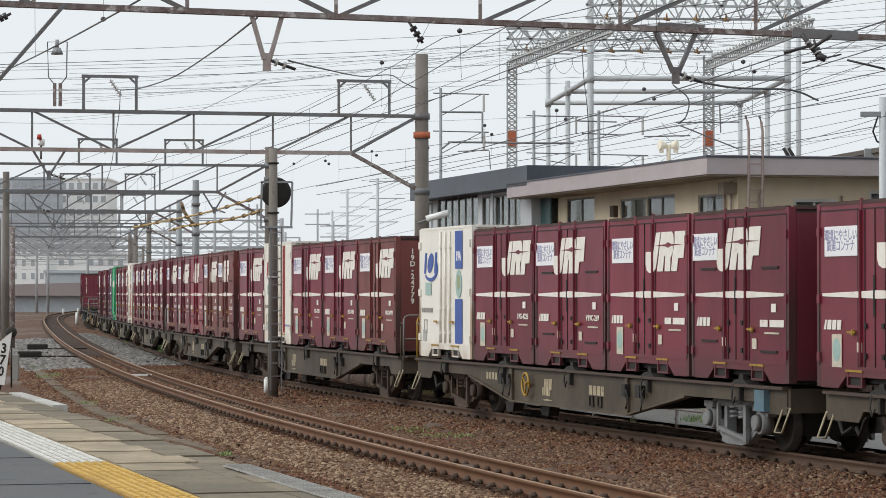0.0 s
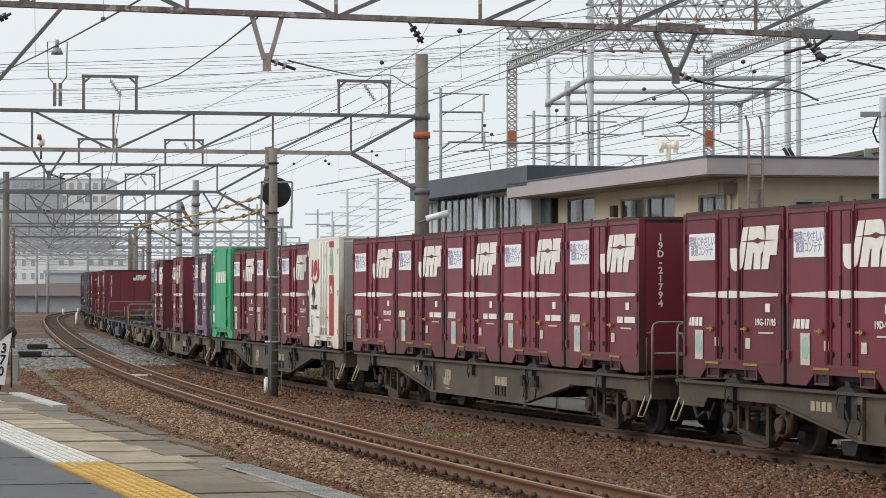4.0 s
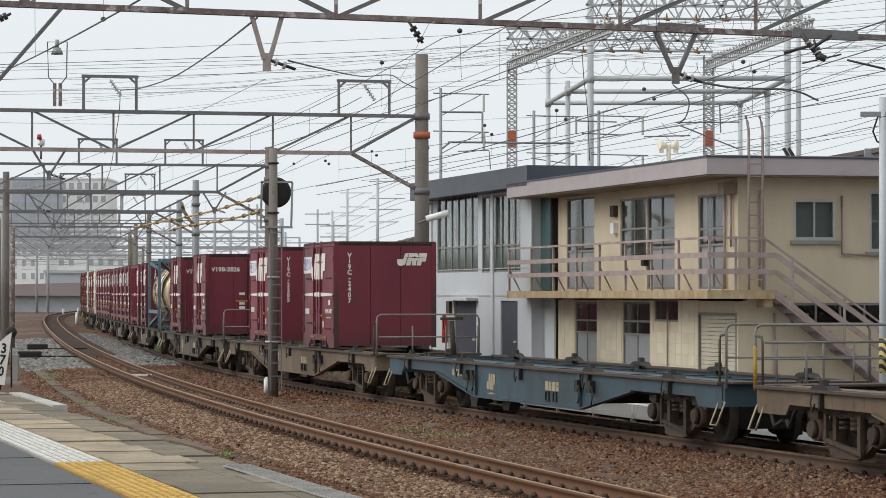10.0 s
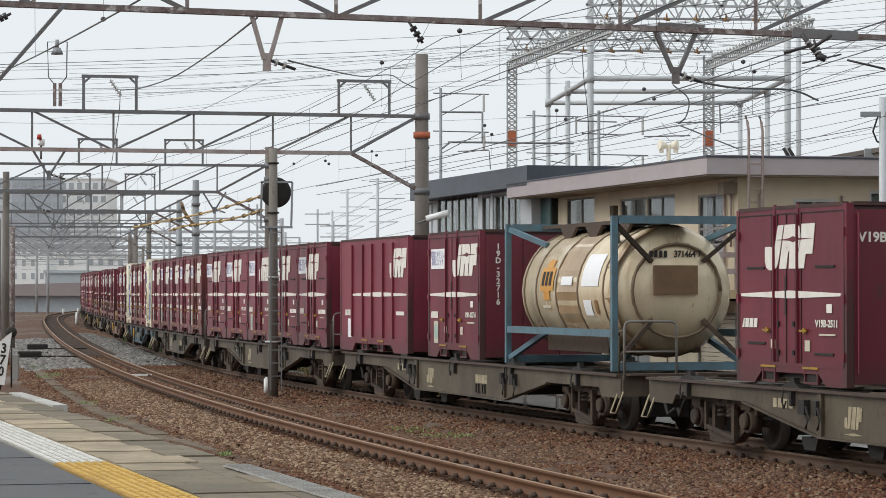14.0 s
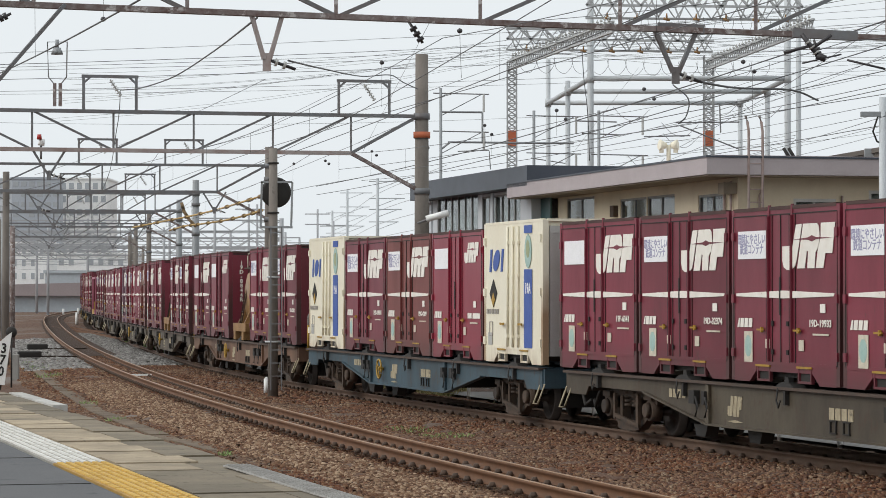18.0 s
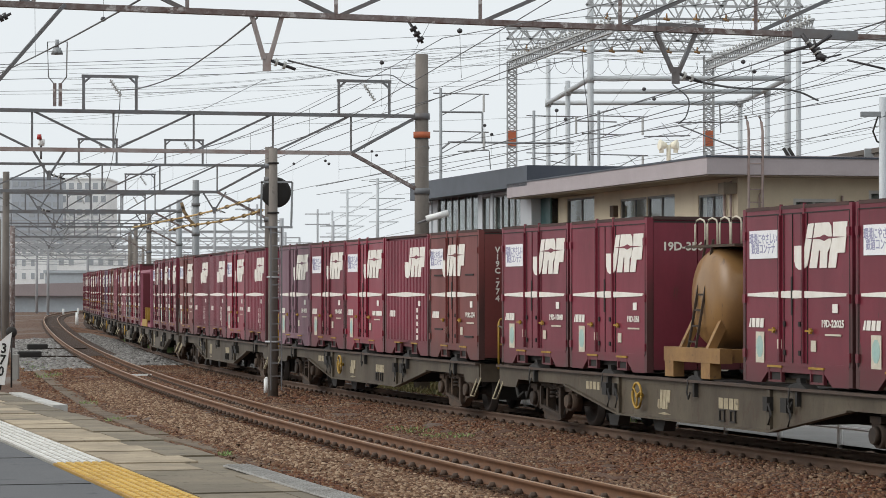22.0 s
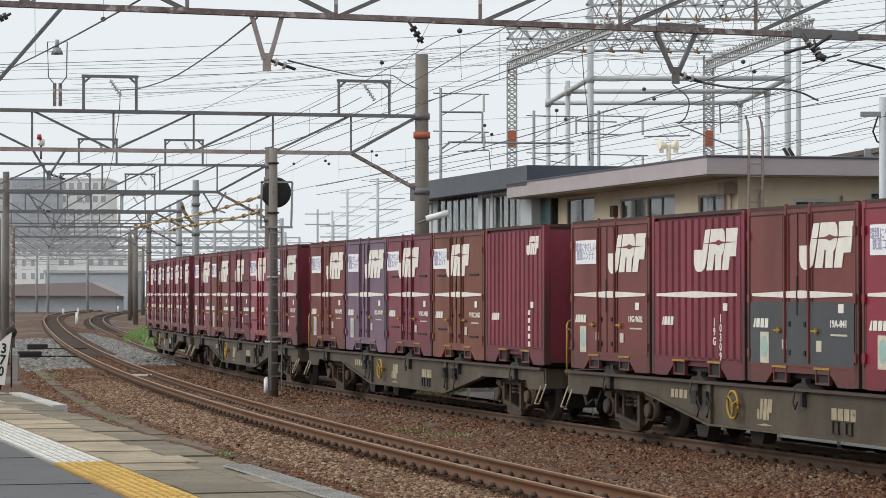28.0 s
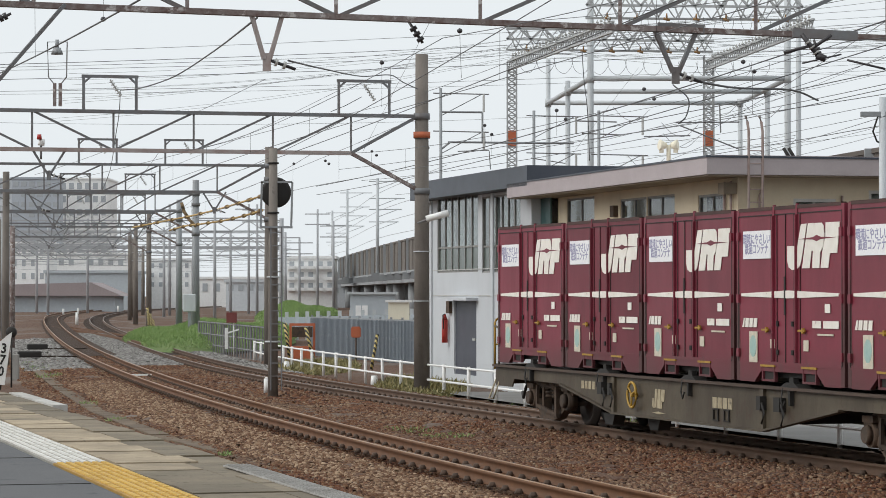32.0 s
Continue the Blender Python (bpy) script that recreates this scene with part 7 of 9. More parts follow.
# yellow sleeved feeders
M_SLEEVEB = mat("brown_cable_pad", (0.26, 0.18, 0.09), (0.15, 0.10, 0.06), 0.7, scale=6, amount=0.7, bump=0.05)
M_SLEEVE = mat("yellow_sleeve", (0.50, 0.33, 0.10), (0.32, 0.19, 0.07), 0.6, scale=8, amount=0.7, bump=0.05)
for pts in ([(-6.25, 98, 5.8), (-7.19, 100, 5.61), (-8.32, 104, 5.49), (-9.91, 110, 5.4), (-11.83, 118, 5.39), (-14.04, 126, 5.32)], [(-6.35, 98, 5.26), (-6.98, 100, 5.16), (-8.18, 105, 5.09), (-9.75, 112, 5.12), (-10.87, 118, 5.2), (-12.18, 124, 5.14)],
            [(-12.0, 128, 6.43), (-11.9, 128, 6.09), (-11.64, 128, 5.7), (-11.38, 128, 5.44)]):
    cab = wire(pts, 0.038, material=M_SLEEVE, name="sleeved_cable")
    bm = bmesh.new()
    for a, c in zip(pts, pts[1:]):
        a, c = Vector(a), Vector(c)
        for t in (0.2, 0.7):
            d = (c - a).normalized() * 0.16
            tube(bm, a.lerp(c, t) - d, a.lerp(c, t) + d, 0.075, 8)
    tagged(part("pad", bm, M_SLEEVEB, cab), kind="stuff")

# ---- white pipe frames and lattice masts of the yard behind ----
def pillar(px, d, z0, z1, r, material, label, name="steel_mast"):
    ob = bmesh.new()
    tube(ob, (px[0], d, z0), (px[0], d, z1), r, 14)
    return tagged(part(name, ob, material), label, "mast", "masts of the yard behind")


pipe_frame = thing("pipe_frame", "white tubular steel frame carrying yard wires", "pipe frame")
corners = {}
for key, u, d in (("fl", (5.33, 141, 12.12), 141), ("ml", (5.97, 133, 12.11), 133), ("nl", (6.63, 125, 11.92), 125), ("fr", (15.06, 141, 12.07), 141), ("mr", (15.51, 133, 11.94), 133), ("nr", (15.49, 125, 11.72), 125)):
    corners[key] = Vector((u[0], d, 12.0))
    bm = bmesh.new()
    tall = {"fl": 2.2, "ml": 0.5, "nl": 4.2, "nr": 4.4}.get(key, 0.15)
    tube(bm, (u[0], d, -0.3), (u[0], d, 12.0 + tall), 0.12 if key[0] != "n" else 0.145, 14)
    part("post", bm, M_PIPE, pipe_frame)
for a, b_ in (("fl", "fr"), ("ml", "mr"), ("nl", "nr"), ("fl", "nl"), ("fr", "nr")):
    bm = bmesh.new()
    tube(bm, corners[a], corners[b_], 0.115, 12)
    part("cross_pipe", bm, M_PIPE, pipe_frame)
for k in corners.values():
    bm = bmesh.new()
    tube(bm, k - Vector((0, 0, 0.2)), k + Vector((0, 0, 0.2)), 0.165, 14)
    part("joint_collar", bm, M_PIPE, pipe_frame)
pillar((16.36, 128, 11.95), 128, -0.3, 16.5, 0.12, M_PIPE, "pale grey steel mast behind the building")
M_LATT = mat("pale_lattice_steel", (0.46, 0.47, 0.475), (0.33, 0.33, 0.32), 0.5, metal=0.2, scale=3, amount=0.5, bump=0.03)
for u, d, zt in (((3.32, 134, 13.27), 134, 13.5), ((12.8, 134, 13.27), 134, 13.8)):
    mast = thing("lattice_mast", "pale steel lattice mast with an orange sleeve", "mast", "masts of the yard behind")
    x = u[0]
    bm = bmesh.new()
    for sx in (-0.22, 0.22):
        for sy in (-0.22, 0.22):
            beam(bm, (x + sx, d + sy, -0.3), (x + sx, d + sy, zt), 0.07, 0.07)
    part("uprights", bm, M_LATT, mast)
    for sy in (-0.22, 0.22):
        bm = bmesh.new()
        for k in range(int((zt - 4) / 0.3)):
            z = 4 + k * 0.3
            beam(bm, (x - 0.22, d + sy, z), (x + 0.22, d + sy, z + 0.3), 0.035, 0.035)
            beam(bm, (x + 0.22, d + sy, z), (x - 0.22, d + sy, z + 0.3), 0.035, 0.035)
            beam(bm, (x - 0.22, d + sy, z), (x + 0.22, d + sy, z), 0.03, 0.03)
        part("lattice", bm, M_LATT, mast)
    bm = bmesh.new()
    zc = 2.29 + (521 - 245) * d / 4928
    box(bm, (x, d, zc), (0.50, 0.5, 0.75))
    part("orange_sleeve", bm, M_ORANGE, mast)


def box_truss(name, label, a, b_, w, step, parent=None, fine=0.05):
    root = thing(name, label, "truss", "trusses of the yard behind")
    a, b_ = Vector(a), Vector(b_)
    for dz in (0, w):
        bm = bmesh.new()
        beam(bm, a + Vector((0, 0, dz)), b_ + Vector((0, 0, dz)), 0.12, 0.09)
        part("chord", bm, M_LATT, root)
    bm = bmesh.new()
    lattice(bm, a, b_, w, step, fine)
    lattice(bm, a, b_, w, step, fine * 0.8, 1)
    part("lattice", bm, M_LATT, root)
    return root


YARD_T = [None, None]
YARD_T[1] = box_truss("yard_truss", "pale steel box truss between tall masts", (3.05, 134, 14.09), (13.01, 134, 13.98), 1.0, 0.8)
YARD_T[0] = box_truss("yard_truss", "pale steel box truss between tall masts", (6.15, 120, 14.22), (15.46, 120, 14.13), 1.1, 0.8)
for root_, a, b_, w in ((YARD_T[0], (6.15, 119.4, 14.22), (15.46, 119.4, 14.13), 1.1), (YARD_T[1], (3.05, 133.4, 14.09), (13.01, 133.4, 13.98), 1.0)):
    a, b_ = Vector(a), Vector(b_)
    bm = bmesh.new()
    lattice(bm, a, b_, w, 0.45, 0.06)
    lattice(bm, a + Vector((0, 0, w * 0.45)), b_ + Vector((0, 0, w * 0.45)), w * 0.55, 0.6, 0.10, 1)
    part("lattice", bm, M_LATT, root_)
    for f in (0.45, 1.0):
        bm = bmesh.new()
        beam(bm, a + Vector((0, 0, w * f)), b_ + Vector((0, 0, w * f)), 0.1, 0.1)
        part("chord", bm, M_LATT, root_)
    for k in range(7):
        q = a.lerp(b_, (k + 0.6) / 7.3) + Vector((0, 0, -0.05))
        bm = bmesh.new()
        tube(bm, q, q + Vector((0.28, 0, -0.07)), 0.06, 8)
        tube(bm, q + Vector((0.14, 0, -0.02)), q + Vector((0.14, 0, 0.22)), 0.05, 8, 0.03)
        part("hook", bm, M_YELLOWB, root_, "ochre wire clamp")

loops = bmesh.new()
for k in range(14):
    q = Vector((3.6 + k * 0.85, 133, 13.6 - 0.02 * k))
    bent(loops, curve_of([q, q + Vector((0.15, 0, -0.5)), q + Vector((0.5, -0.5, -0.75)), q + Vector((0.8, -1, -0.45)), q + Vector((0.85, -1, -0.05))]), 0.010, 5)
for k in range(12):
    q = Vector((6.4 + k * 0.8, 119.5, 14.2))
    bent(loops, curve_of([q, q + Vector((0.05, 0, -0.35)), q + Vector((0.3, 0.4, -0.6)), q + Vector((0.55, 1, -0.35)), q + Vector((0.6, 1, 0.0))]), 0.009, 5)
rnd = random.Random(21)
strung = bmesh.new()


def string(bm, a, b_, r, sag):
    a, b_ = Vector(a), Vector(b_)
    bent(bm, [a.lerp(b_, i / 10) - Vector((0, 0, sag * 4 * (i / 10) * (1 - i / 10))) for i in range(11)], r, 5)


for k in range(20):
    a = Vector((3.3, 134, 13.6)).lerp(Vector((7.1, 117, 13.75)), (k + 0.5) / 20)
    string(strung, a, (a.x + 16 + rnd.uniform(-2, 3), a.y - 14, a.z + rnd.uniform(-2.6, 1.4)), 0.0075, 0.3)
    if k % 2:
        string(strung, a, (a.x - 24, a.y + 10, a.z - 1.4 + rnd.uniform(-1.6, 0.8)), 0.0065, 0.4)
for k in range(12):
    x, z = rnd.uniform(4, 15), rnd.uniform(7.2, 11.2)
    string(strung, (x, 128 + k, z), (x + rnd.uniform(5, 9), 120 + k, z + rnd.uniform(-0.8, 2.4)), 0.009, 0.15)
    bent(loops, curve_of([(x, 128, z), (x + 0.5, 128, z - 0.5), (x + 1.1, 128, z - 0.62), (x + 1.7, 128, z - 0.1)]), 0.010, 5)
tagged(part("jumper_loops", loops, M_WIRE, WIRES), kind="stuff")
tagged(part("yard_wires", strung, M_WIRE, WIRES), kind="stuff")
box_truss("yard_truss", "pale lattice beam with rows of insulators", (3.16, 134, 13.11), (7.16, 117, 13.35), 0.42, 0.4)
box_truss("yard_truss", "pale lattice beam with rows of insulators", (12.69, 134, 13.11), (15.46, 116, 13.35), 0.42, 0.4)
for a, b_ in (((3.29, 134, 13.49), (7.04, 117, 13.64)), ((12.9, 134, 13.43), (15.35, 116, 13.59))):
    a, b_ = Vector(a), Vector(b_)
    rowi = thing("insulator_row", "row of white insulators on a lattice beam", "insulators")
    for i in range(30):
        q = a.lerp(b_, (i + 0.5) / 30)
        bm = bmesh.new()
        for k in range(3):
            tube(bm, q + Vector((0, 0, 0.04 + k * 0.12)), q + Vector((0.02, 0, 0.10 + k * 0.12)), 0.065, 8)
        tube(bm, q, q + Vector((0, 0, 0.42)), 0.02, 6)
        part("insulator", bm, M_PORC, rowi)
# small cross-arms on masts
for u, d, w in (((-0.09, 110, 10.25), 110, 0), ((6.05, 108, 9.23), 108, 0), ((3.66, 112, 9.49), 112, 2)):
    m_ = thing("line_mast", "pale steel line mast with cross-arms", "mast", "masts of the yard behind")
    x, z = u[0], u[2]
    bm = bmesh.new()
    tube(bm, (x, d, -0.3), (x, d, z + 0.2), 0.075, 10, 0.06)
    part("mast", bm, M_GALV, m_)
    for k in range(3 if w else 2):
        bm = bmesh.new()
        zz = z - k * 1.5
        tube(bm, (x - 0.3, d, zz), (x + 1.9, d, zz - 0.05), 0.025, 6)
        tube(bm, (x, d, zz - 0.9), (x + 1.6, d, zz - 0.06), 0.018, 6)
        part("cross_arm", bm, M_STEEL, m_)
        bm = bmesh.new()
        tube(bm, (x + 1.7, d, zz - 0.05), (x + 1.7, d, zz - 0.75), 0.05, 6)
        part("insulator", bm, M_PORC, m_)
fr = thing("jumper_frame", "grey steel frame hanging a slack jumper", "frame")
for a, b_ in (((-0.09, 110, 9.51), (1.56, 110, 9.49)), ((1.56, 110, 9.49), (1.56, 110, 8.31)), ((-0.09, 110, 9.51), (-0.09, 110, 7.68)), ((0.2, 110, 8.31), (5.25, 112, 8.37)), ((-0.09, 110, 8.02), (0.29, 110, 8.31))):
    bm = bmesh.new()
    tube(bm, a, b_, 0.045, 6)
    part("bar", bm, M_GALV, fr)

# ---- elevated line behind ----
M_VIADW = mat("brown_grey_sound_wall", (0.165, 0.145, 0.125), (0.11, 0.095, 0.085), 0.8, scale=0.5, amount=0.7, bump=0.05, jitter=0.1)
M_VIADC = mat("pale_viaduct_concrete", (0.33, 0.345, 0.355), (0.22, 0.225, 0.23), 0.8, scale=0.4, amount=0.6, bump=0.05, streak=0.6)
viaduct = thing("viaduct", "elevated railway with brown sound wall and concrete brackets", "viaduct", kind="structure")
VP = [Vector((-18.1, 485, 0)), Vector((-13.0, 420, 0)), Vector((-7.6, 355, 0)), Vector((-0.9, 282, 0)), Vector((8.2, 200, 0)), Vector((17.9, 126, 0)), Vector((27.5, 60, 0)), Vector((38, -20, 0))]
for a, b_ in zip(VP, VP[1:]):
    d = (b_ - a).normalized()
    nrm = Vector((d.y, -d.x, 0))
    if nrm.x < 0:
        nrm = -nrm
    bm = bmesh.new()
    beam(bm, a + nrm * 5 + Vector((0, 0, 4.2)), b_ + nrm * 5 + Vector((0, 0, 4.2)), 10, 1.1)
    part("deck", bm, M_VIADC, viaduct)
    bm = bmesh.new()
    beam(bm, a + Vector((0, 0, 6.6)), b_ + Vector((0, 0, 6.6)), 0.2, 3.6)
    beam(bm, a + Vector((0, 0, 8.5)), b_ + Vector((0, 0, 8.5)), 0.4, 0.2)
    part("sound_wall", bm, M_VIADW, viaduct)
    bm = bmesh.new()
    beam(bm, a - nrm * 0.15 + Vector((0, 0, 4.85)), b_ - nrm * 0.15 + Vector((0, 0, 4.85)), 0.5, 0.28)
    part("ledge", bm, M_VIADC, viaduct)
    ln = (b_ - a).length
    k = max(1, round(ln / 12))
    for i in range(k):
        p = a + (b_ - a) * (i + 0.5) / k
        bm = bmesh.new()
        beam(bm, p - nrm * 0.25 + Vector((0, 0, 4.7)), p - nrm * 0.25 + Vector((0, 0, 8.6)), 0.4, 0.3)
        box(bm, p - nrm * 0.4 + Vector((0, 0, 4.4)), (0.9, 0.9, 0.8))
        part("bracket", bm, M_VIADC, viaduct)
        if i % 2 == 0:
            bm = bmesh.new()
            for w in (1.5, 8.0):
                tube(bm, p + nrm * w + Vector((0, 0, -0.3)), p + nrm * w + Vector((0, 0, 3.7)), 0.75, 12)
            part("pier", bm, M_VIADC, viaduct)
for i in range(60):
    y = 485 - i * 5.4
    x = float(np.interp(y, [v.y for v in VP[::-1]], [v.x for v in VP[::-1]]))
    bm = bmesh.new()
    box(bm, (x - 0.14, y, 6.7), (0.1, 0.18, 3.3))
    part("wall_post", bm, M_VIADW, viaduct)

# catenary posts on the elevated line
for x, y, zt in ((-7.9, 357.0, 17.2), (-14.5, 436.0, 18.6), (-19.2, 495.0, 17.2)):
    vm = thing("viaduct_mast", "white steel catenary mast on the elevated line", "mast", "masts on the elevated line")
    bm = bmesh.new()
    tube(bm, (x - 0.5, y, 4.2), (x - 0.5, y, zt), 0.24, 10, 0.2)
    part("mast", bm, M_PIPE, vm)
    bm = bmesh.new()
    box(bm, (x - 0.5, y, 4.6), (1.6, 1.2, 0.9))
    part("foot", bm, M_VIADC, vm)
    for k, z in enumerate((zt - 0.4, zt - 2.6, zt - 4.0, zt - 5.6)):
        bm = bmesh.new()
        tube(bm, (x - 1.6, y, z), (x + 3.4 - 0.4 * k, y, z), 0.075, 6)
        tube(bm, (x - 0.5, y, z - 1.0), (x + 2.0, y, z - 0.05), 0.05, 6)
        part("cross_arm", bm, M_PIPE, vm)
for z in (15.4, 13.1, 11.4, 9.6):
    wire([(-21.5, 520, z), (-14.6, 436, z - 0.3), (-8.0, 357, z), (0.4, 275, z - 0.3)], 0.035, material=M_PIPE)

# ---- distant buildings ----
# haze is lightened into the wall, roof and window colours of far buildings
M_APART = mat("white_apartment_wall", (0.86, 0.86, 0.85), (0.76, 0.755, 0.74), 0.8, scale=0.15, fine=3, amount=0.5, bump=0.0)
M_HAZE = mat("haze_painted_cladding", (0.60, 0.63, 0.655), (0.53, 0.555, 0.58), 0.7, scale=0.1, fine=3, amount=0.5, bump=0.0)
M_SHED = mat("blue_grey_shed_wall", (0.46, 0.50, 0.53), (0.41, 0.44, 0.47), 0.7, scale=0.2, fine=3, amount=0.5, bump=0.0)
M_TOWER = mat("haze_painted_tower", (0.43, 0.465, 0.51), (0.38, 0.415, 0.46), 0.6, scale=0.2, fine=3, amount=0.5, bump=0.0)
M_ROOFB = mat("haze_lightened_brown_roof", (0.34, 0.285, 0.285), (0.28, 0.235, 0.235), 0.8, scale=0.4, fine=5, amount=0.6, bump=0.0)
M_FARWIN = mat("haze_lightened_window", (0.42, 0.445, 0.465), (0.34, 0.36, 0.385), 0.25, scale=0.5, amount=0.5, bump=0.0)


def block(label, a, b_, depth, rows, cols, material, roof=None, name="apartment_building", wfrac=0.5, zbase=-0.3, balcony=False):
    """A far building: a is the lower left and b_ the upper right corner of its front, both at one distance."""
    root = thing(name, label, "building", "distant buildings")
    x0, x1, y, z1 = a[0], b_[0], a[1], b_[2]
    z0 = zbase
    bm = bmesh.new()
    box(bm, ((x0 + x1) / 2, y + depth / 2, (z0 + z1) / 2), (x1 - x0, depth, z1 - z0))
    wl_ = part("wall", bm, material, root)
    bm = bmesh.new()
    box(bm, ((x0 + x1) / 2, y + depth / 2, z1 + 0.2), (x1 - x0 + 0.5, depth + 0.5, 0.4))
    part("roof", bm, roof or material, root)
    zlo = max(z0 + 1, a[2])
    if rows:
        ch, cw = (z1 - zlo) / rows, (x1 - x0) / cols
        for r_ in range(rows):
            for c in range(cols):
                if (r_ * 7 + c * 3) % 11 == 5:
                    continue
                bm = bmesh.new()
                cx, cz = x0 + cw * (c + 0.5), zlo + ch * (r_ + 0.5)
                box(bm, (cx, y - 0.02, cz), (cw * wfrac, 0.1, ch * 0.48))
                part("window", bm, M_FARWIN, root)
                if balcony:
                    bm = bmesh.new()
                    box(bm, (cx, y - 0.5, cz - ch * 0.35), (cw * 0.8, 1.0, ch * 0.28))
                    part("balcony", bm, material, root)
    return root


block("white apartment block far down the line", (-66.83, 430, 4.16), (-61.26, 430, 10.09), 12, 3, 4, M_APART, wfrac=0.4)
block("long white apartment block far down the line", (-64.1, 450, 4.24), (-49.68, 450, 8.63), 12, 2, 9, M_APART)
block("white flats with window rows behind the bank", (-42.37, 400, 3.05), (-36.2, 400, 7.11), 12, 3, 5, M_APART, wfrac=0.4)
block("white flats with balconies behind the bank", (-23.52, 420, 2.84), (-16.36, 420, 7.69), 12, 3, 5, M_APART, wfrac=0.5, balcony=True)
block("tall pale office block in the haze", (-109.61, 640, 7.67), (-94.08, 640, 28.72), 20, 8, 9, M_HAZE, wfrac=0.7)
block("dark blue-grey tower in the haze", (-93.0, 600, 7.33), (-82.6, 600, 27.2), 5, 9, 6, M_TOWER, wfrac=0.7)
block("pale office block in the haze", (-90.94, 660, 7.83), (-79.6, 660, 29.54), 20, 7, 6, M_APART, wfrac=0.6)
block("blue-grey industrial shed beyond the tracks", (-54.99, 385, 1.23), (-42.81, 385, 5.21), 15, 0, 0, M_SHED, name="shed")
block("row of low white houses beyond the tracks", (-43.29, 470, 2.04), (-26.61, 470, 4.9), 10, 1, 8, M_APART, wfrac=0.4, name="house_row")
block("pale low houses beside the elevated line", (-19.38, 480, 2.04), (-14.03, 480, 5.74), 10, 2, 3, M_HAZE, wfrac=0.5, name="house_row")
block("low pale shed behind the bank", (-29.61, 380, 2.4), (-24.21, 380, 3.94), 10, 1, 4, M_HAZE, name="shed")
low = thing("low_hall", "long low building with a purplish brown roof", "building", "distant buildings")
x0, _, _ = (-58.51, 350, 0.97)
x1, _, z1 = (-40.9, 350, 2.11)
bm = bmesh.new()
box(bm, ((x0 + x1) / 2, 356, z1 / 2), (x1 - x0 - 1, 10, z1))
part("wall", bm, M_SHED, low)
bm = bmesh.new()
prism(bm, [(x0 - 0.5, z1), (x1 + 0.5, z1), (x1 - 3.4, z1 + 1.7), (x0 + 3, z1 + 1.4)], 350, 362)
part("roof", bm, M_ROOFB, low)
# more far line masts
rnd = random.Random(11)
for u, d, zt in (((-48.14, 330, 2.38), 330, 9), ((-42.55, 300, 2.38), 300, 9.5), ((-40.84, 320, 1.73), 320, 11), ((-23.03, 330, 2.38), 330, 13), ((-22.89, 300, 2.38), 300, 9), ((-15.77, 350, 2.74), 350, 13), ((-12.99, 330, 2.72), 330, 11), ((-20.03, 300, 2.68), 300, 12), ((-21.31, 260, 1.31), 260, 10),
                 ((-16.98, 300, 2.68), 300, 9), ((-17.01, 330, 2.72), 330, 9), ((-29.46, 300, 1.77), 300, 12), ((-28.06, 280, 1.8), 280, 9)):
    m_ = thing("line_mast", "thin distant line mast with cross-arms", "mast", "distant line masts")
    bm = bmesh.new()
    tube(bm, (u[0], d, 0), (u[0], d, zt), 0.16, 8, 0.12)
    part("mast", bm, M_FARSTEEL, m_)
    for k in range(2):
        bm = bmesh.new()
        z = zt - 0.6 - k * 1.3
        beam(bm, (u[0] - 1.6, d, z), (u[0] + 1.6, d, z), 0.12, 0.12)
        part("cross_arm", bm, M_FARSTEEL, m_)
for k, (y, z) in enumerate(((260, 8.2), (285, 7.0), (310, 7.6), (330, 8.6), (350, 7.2))):
    w = thing("far_gantry", "distant steel gantry over many tracks", "gantry", "distant gantries")
    xa, xb = (-0.058 * y), (-0.16 * y)
    for dz in (0, 1.0):
        bm = bmesh.new()
        beam(bm, (xa, y, z + dz), (xb, y, z + dz), 0.12, 0.12)
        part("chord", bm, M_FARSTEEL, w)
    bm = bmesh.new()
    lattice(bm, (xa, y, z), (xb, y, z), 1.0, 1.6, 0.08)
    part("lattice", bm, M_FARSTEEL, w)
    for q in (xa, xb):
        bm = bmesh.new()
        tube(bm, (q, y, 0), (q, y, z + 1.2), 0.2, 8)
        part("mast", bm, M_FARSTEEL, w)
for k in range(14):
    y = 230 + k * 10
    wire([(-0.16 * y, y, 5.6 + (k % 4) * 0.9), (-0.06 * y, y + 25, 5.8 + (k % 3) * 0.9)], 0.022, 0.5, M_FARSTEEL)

# ---- sleepers, clips, loose ballast ----
bm = bmesh.new()
prism(bm, [(-0.11, -0.15), (-0.10, 0.0), (0.10, 0.0), (0.11, -0.15)], -1.02, 1.02)
SLEEPER = mesh_of("sleeper", bm, M_SLEEPER)


def clip_block():
    """Verts and faces of one rail fastening."""
    v = np.array([(sx * a, sy * b_, z) for z, a, b_ in ((0.0, 0.05, 0.05), (0.06, 0.03, 0.025)) for sx, sy in ((-1, -1), (1, -1), (1, 1), (-1, 1))], float)
    f = np.array([(3, 2, 1, 0), (4, 5, 6, 7), (0, 1, 5, 4), (1, 2, 6, 5), (2, 3, 7, 6), (3, 0, 4, 7)])
    return v, f


